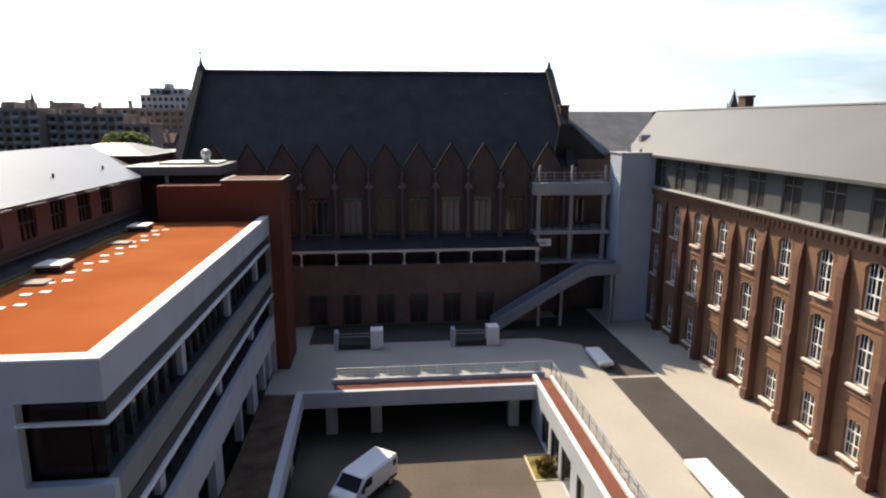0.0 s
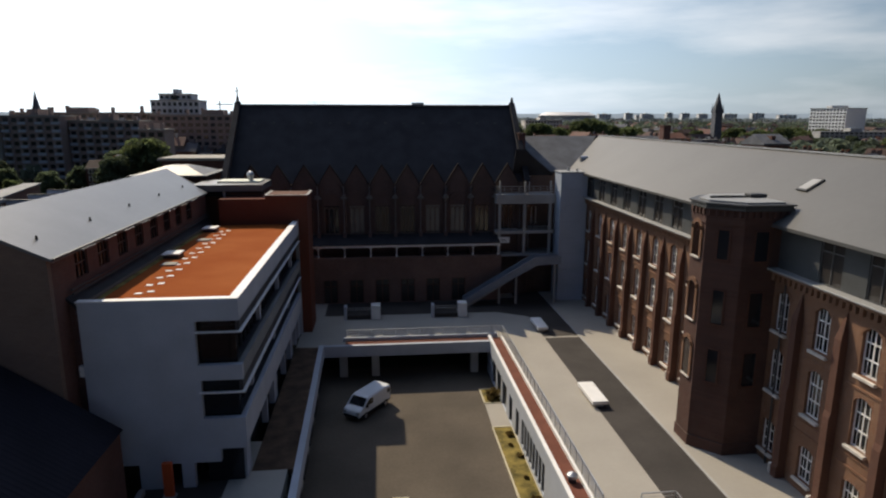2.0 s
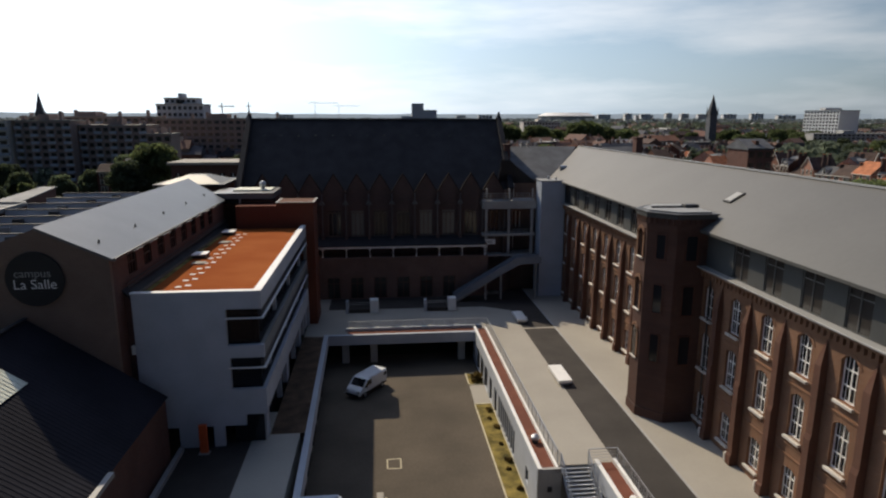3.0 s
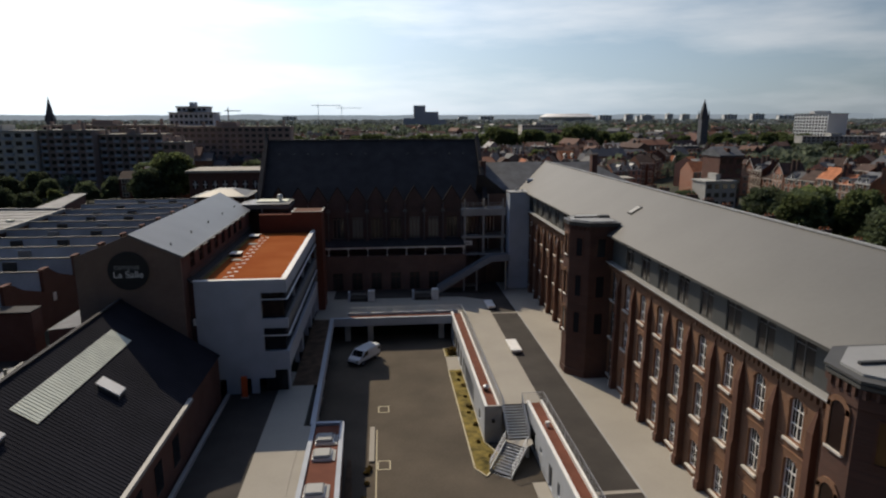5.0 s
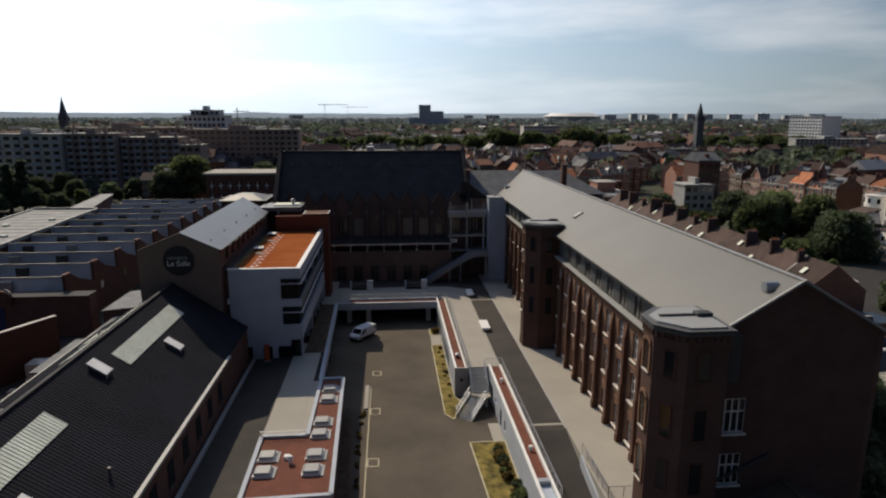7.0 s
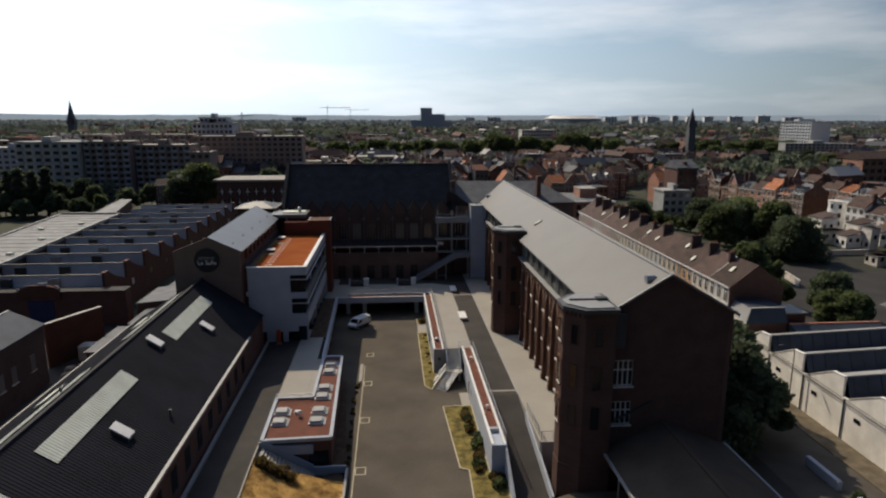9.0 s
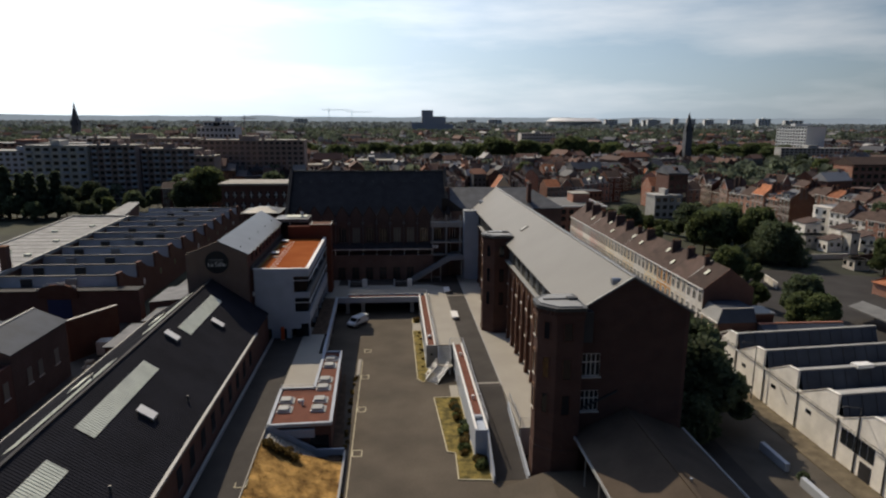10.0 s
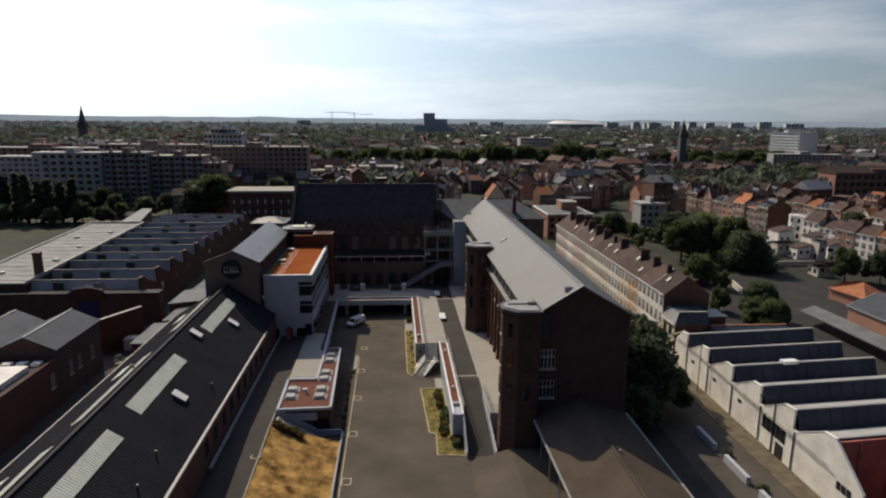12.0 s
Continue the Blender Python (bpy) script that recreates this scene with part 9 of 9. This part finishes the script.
def church(x, y, h, w, label, neck=0.45):
    th = thing("church", (x, y, 0), label, "church", group="churches")
    bm = B()
    box(bm, x - w / 2, x + w / 2, y, y + w, 0, h * neck)
    # roof grey in place of near-black imitates haze on tower and spire
    part("tower", bm, M_ROOF_GREY, th)
    bm = B()
    v = [bm.verts.new((x + sx * w * 0.55, y + w / 2 + sy * w * 0.55, h * neck)) for sx, sy in ((-1, -1), (1, -1), (1, 1), (-1, 1))]
    t = bm.verts.new((x, y + w / 2, h))
    bm.faces.new(v[::-1])
    for i in range(4):
        bm.faces.new((v[i], v[(i + 1) % 4], t))
    part("spire", bm, M_ROOF_GREY, th)
    for sx in (-1, 1):
        for sy in (-1, 1):
            bm = B()
            tube(bm, (x + sx * w * 0.5, y + w / 2 + sy * w * 0.5, h * neck), (x + sx * w * 0.5, y + w / 2 + sy * w * 0.5, h * (neck + 0.15)), w * 0.12, 0.1, 6)
            part("pinnacle", bm, M_SLATE, th)
    bm = B()
    prism(bm, [(x - w * 0.9, 0), (x + w * 0.9, 0), (x + w * 0.9, h * 0.22), (x, h * 0.36), (x - w * 0.9, h * 0.22)], "y", y + w, y + w * 5)
    part("nave", bm, M_BRICK_DARK, th)


church(-502, 970, 66.5, 10, "brick church with slender dark spire")
church(293, 504, 50, 6.5, "dark stone church with pointed spire", neck=0.64)

bm = B()
prism(bm, [(-140, 425), (-92, 425), (-112, 600), (-190, 640)], "z", -0.05, 0.06)
solid("lawn", bm, mat("sunlit_lawn", (0.11, 0.17, 0.03), 0.95, 0.3, 0.05, 1.0, 0.2), "bright green playing field beyond the flats", "grass")
# ---- the far town: roofs, woods and hills, with haze put into their colours ----
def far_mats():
    m = mat("far_roofs_hazed", (0.2, 0.13, 0.1), 0.9, 0.1, 0.1, 1.0, 0)
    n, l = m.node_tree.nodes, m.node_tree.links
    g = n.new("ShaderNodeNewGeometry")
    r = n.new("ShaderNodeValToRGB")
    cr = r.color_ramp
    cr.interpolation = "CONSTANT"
    # roof and wall tones lifted a little to imitate haze
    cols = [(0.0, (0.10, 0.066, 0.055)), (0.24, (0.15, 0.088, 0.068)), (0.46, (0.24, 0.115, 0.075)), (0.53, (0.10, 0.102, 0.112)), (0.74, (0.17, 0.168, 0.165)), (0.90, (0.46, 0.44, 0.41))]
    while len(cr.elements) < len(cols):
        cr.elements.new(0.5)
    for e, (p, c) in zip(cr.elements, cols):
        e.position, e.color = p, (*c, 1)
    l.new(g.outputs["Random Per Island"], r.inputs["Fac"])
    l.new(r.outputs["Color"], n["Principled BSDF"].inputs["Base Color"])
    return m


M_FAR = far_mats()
rf = random.Random(21)


def clear(x, y):
    """Ground that other things take up."""
    return not (-120 < x < 100 and y < 300) and not (-185 < x < -90 and 420 < y < 640) and not (-60 < x < 430 and 440 < y < 540)


def far_houses(n, y0, y1, spread, hmin, hmax, seed, wide):
    rnd = random.Random(seed)
    verts, faces, panes = [], [], []
    for k in range(n):
        y = y0 + (y1 - y0) * rnd.random() ** 0.8
        x = rnd.uniform(-spread, spread) * (0.35 + 0.65 * y / y1) + 60
        if not clear(x, y):
            continue
        g = noise.noise(Vector((x * 0.006, y * 0.006, 3.0)))
        if g < -0.12:
            continue
        w, d, h = rnd.uniform(5.5, wide), rnd.uniform(8, 11), rnd.uniform(hmin, hmax)
        if rnd.random() < 0.07:
            w, h = w * 1.9, h * 1.45
        a = 0.3 * math.sin(x * 0.004) + 0.12 + (math.pi / 2 if rnd.random() < 0.35 else 0)
        ca, sa = math.cos(a), math.sin(a)
        ridge = h + rnd.choice([0.1, 3.0, 3.5, 4.2])
        base = len(verts)
        for u, v, z in ((-1, -1, 0), (1, -1, 0), (1, 1, 0), (-1, 1, 0), (-1, -1, h), (1, -1, h), (1, 1, h), (-1, 1, h)):
            verts.append((x + u * w / 2 * ca - v * d / 2 * sa, y + u * w / 2 * sa + v * d / 2 * ca, z))
        faces += [tuple(base + i for i in q) for q in ((0, 1, 5, 4), (1, 2, 6, 5), (2, 3, 7, 6), (3, 0, 4, 7))]
        base = len(verts)
        for u, v, z in ((-1.02, -1.1, h), (1.02, -1.1, h), (1.02, 1.1, h), (-1.02, 1.1, h), (-1.0, 0, ridge), (1.0, 0, ridge)):
            verts.append((x + u * w / 2 * ca - v * d / 2 * sa, y + u * w / 2 * sa + v * d / 2 * ca, z))
        faces += [tuple(base + i for i in q) for q in ((0, 1, 5, 4), (2, 3, 4, 5), (1, 2, 5), (3, 0, 4))]
        if y < 520:
            for j in range(int(w / 2.4)):
                for z in (1.2, 4.2, 7.2):
                    if z + 1.6 < h:
                        u = -w / 2 + (j + 0.5) * w / int(w / 2.4)
                        base = len(panes)
                        for du, dz in ((-0.5, 0), (0.5, 0), (0.5, 1.6), (-0.5, 1.6)):
                            panes.append((x + (u + du) * ca + (d / 2 + 0.05) * sa, y + (u + du) * sa - (d / 2 + 0.05) * ca, z + dz))
        for c in range(rnd.randint(0, 3)):
            base = len(verts)
            cx = rnd.uniform(-0.45, 0.45) * w
            for u, v, z in ((-1, -1, h), (1, -1, h), (1, 1, h), (-1, 1, h), (-1, -1, ridge + 1.6), (1, -1, ridge + 1.6), (1, 1, ridge + 1.6), (-1, 1, ridge + 1.6)):
                verts.append((x + (cx + u * 0.5) * ca - v * 0.7 * sa, y + (cx + u * 0.5) * sa + v * 0.7 * ca, z))
            faces += [tuple(base + i for i in q) for q in ((0, 1, 5, 4), (1, 2, 6, 5), (2, 3, 7, 6), (3, 0, 4, 7), (4, 5, 6, 7))]
    me = bpy.data.meshes.new("far_town")
    me.from_pydata(verts, [], faces)
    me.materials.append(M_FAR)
    ob = new("far_town", me)
    if panes:
        mw = bpy.data.meshes.new("far_windows")
        mw.from_pydata(panes, [], [tuple(range(4 * i, 4 * i + 4)) for i in range(len(panes) // 4)])
        mw.materials.append(M_GLASS)
        tagged(new("far_windows", mw), "dark window panes of the far brick town", "windows", kind="stuff")
    return tagged(ob, "far brick town with tiled, slate and pale flat roofs, lightened as by haze", "town", kind="stuff")


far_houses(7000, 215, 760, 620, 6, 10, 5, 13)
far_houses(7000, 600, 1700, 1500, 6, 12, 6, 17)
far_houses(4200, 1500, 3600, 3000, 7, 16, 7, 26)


def far_woods(n, y0, y1, spread, r0, r1, seed, label, material, hz=0.9):
    rnd = random.Random(seed)
    verts, faces = [], []
    k = 0
    while k < n:
        y = y0 + (y1 - y0) * rnd.random() ** 0.8
        x = rnd.uniform(-spread, spread) * (0.35 + 0.65 * y / y1) + 60
        k += 1
        if not clear(x, y):
            continue
        if noise.noise(Vector((x * 0.006, y * 0.006, 3.0))) > 0.25 and rnd.random() < 0.7:
            continue
        r = rnd.uniform(r0, r1)
        for j in range(46):
            z = rnd.uniform(-0.5, 1)
            a = rnd.uniform(0, math.tau)
            q = math.sqrt(1 - z * z) * rnd.uniform(0.7, 1.1)
            p = Vector((x + r * q * math.cos(a), y + r * q * math.sin(a), r * 1.1 + r * z * hz))
            u = Vector((rnd.uniform(-1, 1), rnd.uniform(-1, 1), rnd.uniform(-0.6, 1))).normalized()
            w = u.orthogonal().normalized()
            t = u.cross(w)
            s = r * 0.28
            base = len(verts)
            verts += [tuple(p + w * s * e + t * s * f) for e, f in ((-1, -0.6), (0.2, -1), (1, 0.3), (-0.3, 1))]
            faces.append((base, base + 1, base + 2, base + 3))
    me = bpy.data.meshes.new("far_trees")
    me.from_pydata(verts, [], faces)
    me.materials.append(material)
    return tagged(new("far_trees", me), label, "trees", kind="stuff")


far_woods(1500, 230, 800, 600, 4, 7, 31, "garden and street trees among the far roofs", M_WOOD_FAR)
far_woods(2600, 700, 2000, 1700, 6, 10, 33, "green tree crowns in the far town", M_WOOD_FAR)
far_woods(4200, 1600, 4300, 3600, 9, 15, 34, "woods towards the skyline, greyed as by haze", M_WOOD_HAZY, 0.8)
bm = B()
for k in range(60):
    a0, a1 = radians(50 + 80 * k / 60), radians(50 + 80 * (k + 1) / 60)
    h0 = 58 + 12 * noise.noise(Vector((k * 0.35, 0, 5)))
    h1 = 58 + 12 * noise.noise(Vector(((k + 1) * 0.35, 0, 5)))
    R = 4500
    p = [(R * math.cos(a0), R * math.sin(a0)), (R * math.cos(a1), R * math.sin(a1))]
    bm.faces.new([bm.verts.new(c) for c in ((*p[0], -5), (*p[1], -5), (*p[1], h1), (*p[0], h0))])
# the hills' blue-grey emission stands in for haze
haze = bpy.data.materials.new("glowing_haze_hills")
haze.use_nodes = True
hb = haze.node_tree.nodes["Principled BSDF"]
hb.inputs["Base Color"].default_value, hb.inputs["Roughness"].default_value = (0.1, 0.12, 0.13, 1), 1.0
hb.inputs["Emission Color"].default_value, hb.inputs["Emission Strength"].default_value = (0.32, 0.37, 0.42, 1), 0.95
solid("backdrop", bm, haze, "low hills along the horizon, glowing blue-grey as haze", "hills")
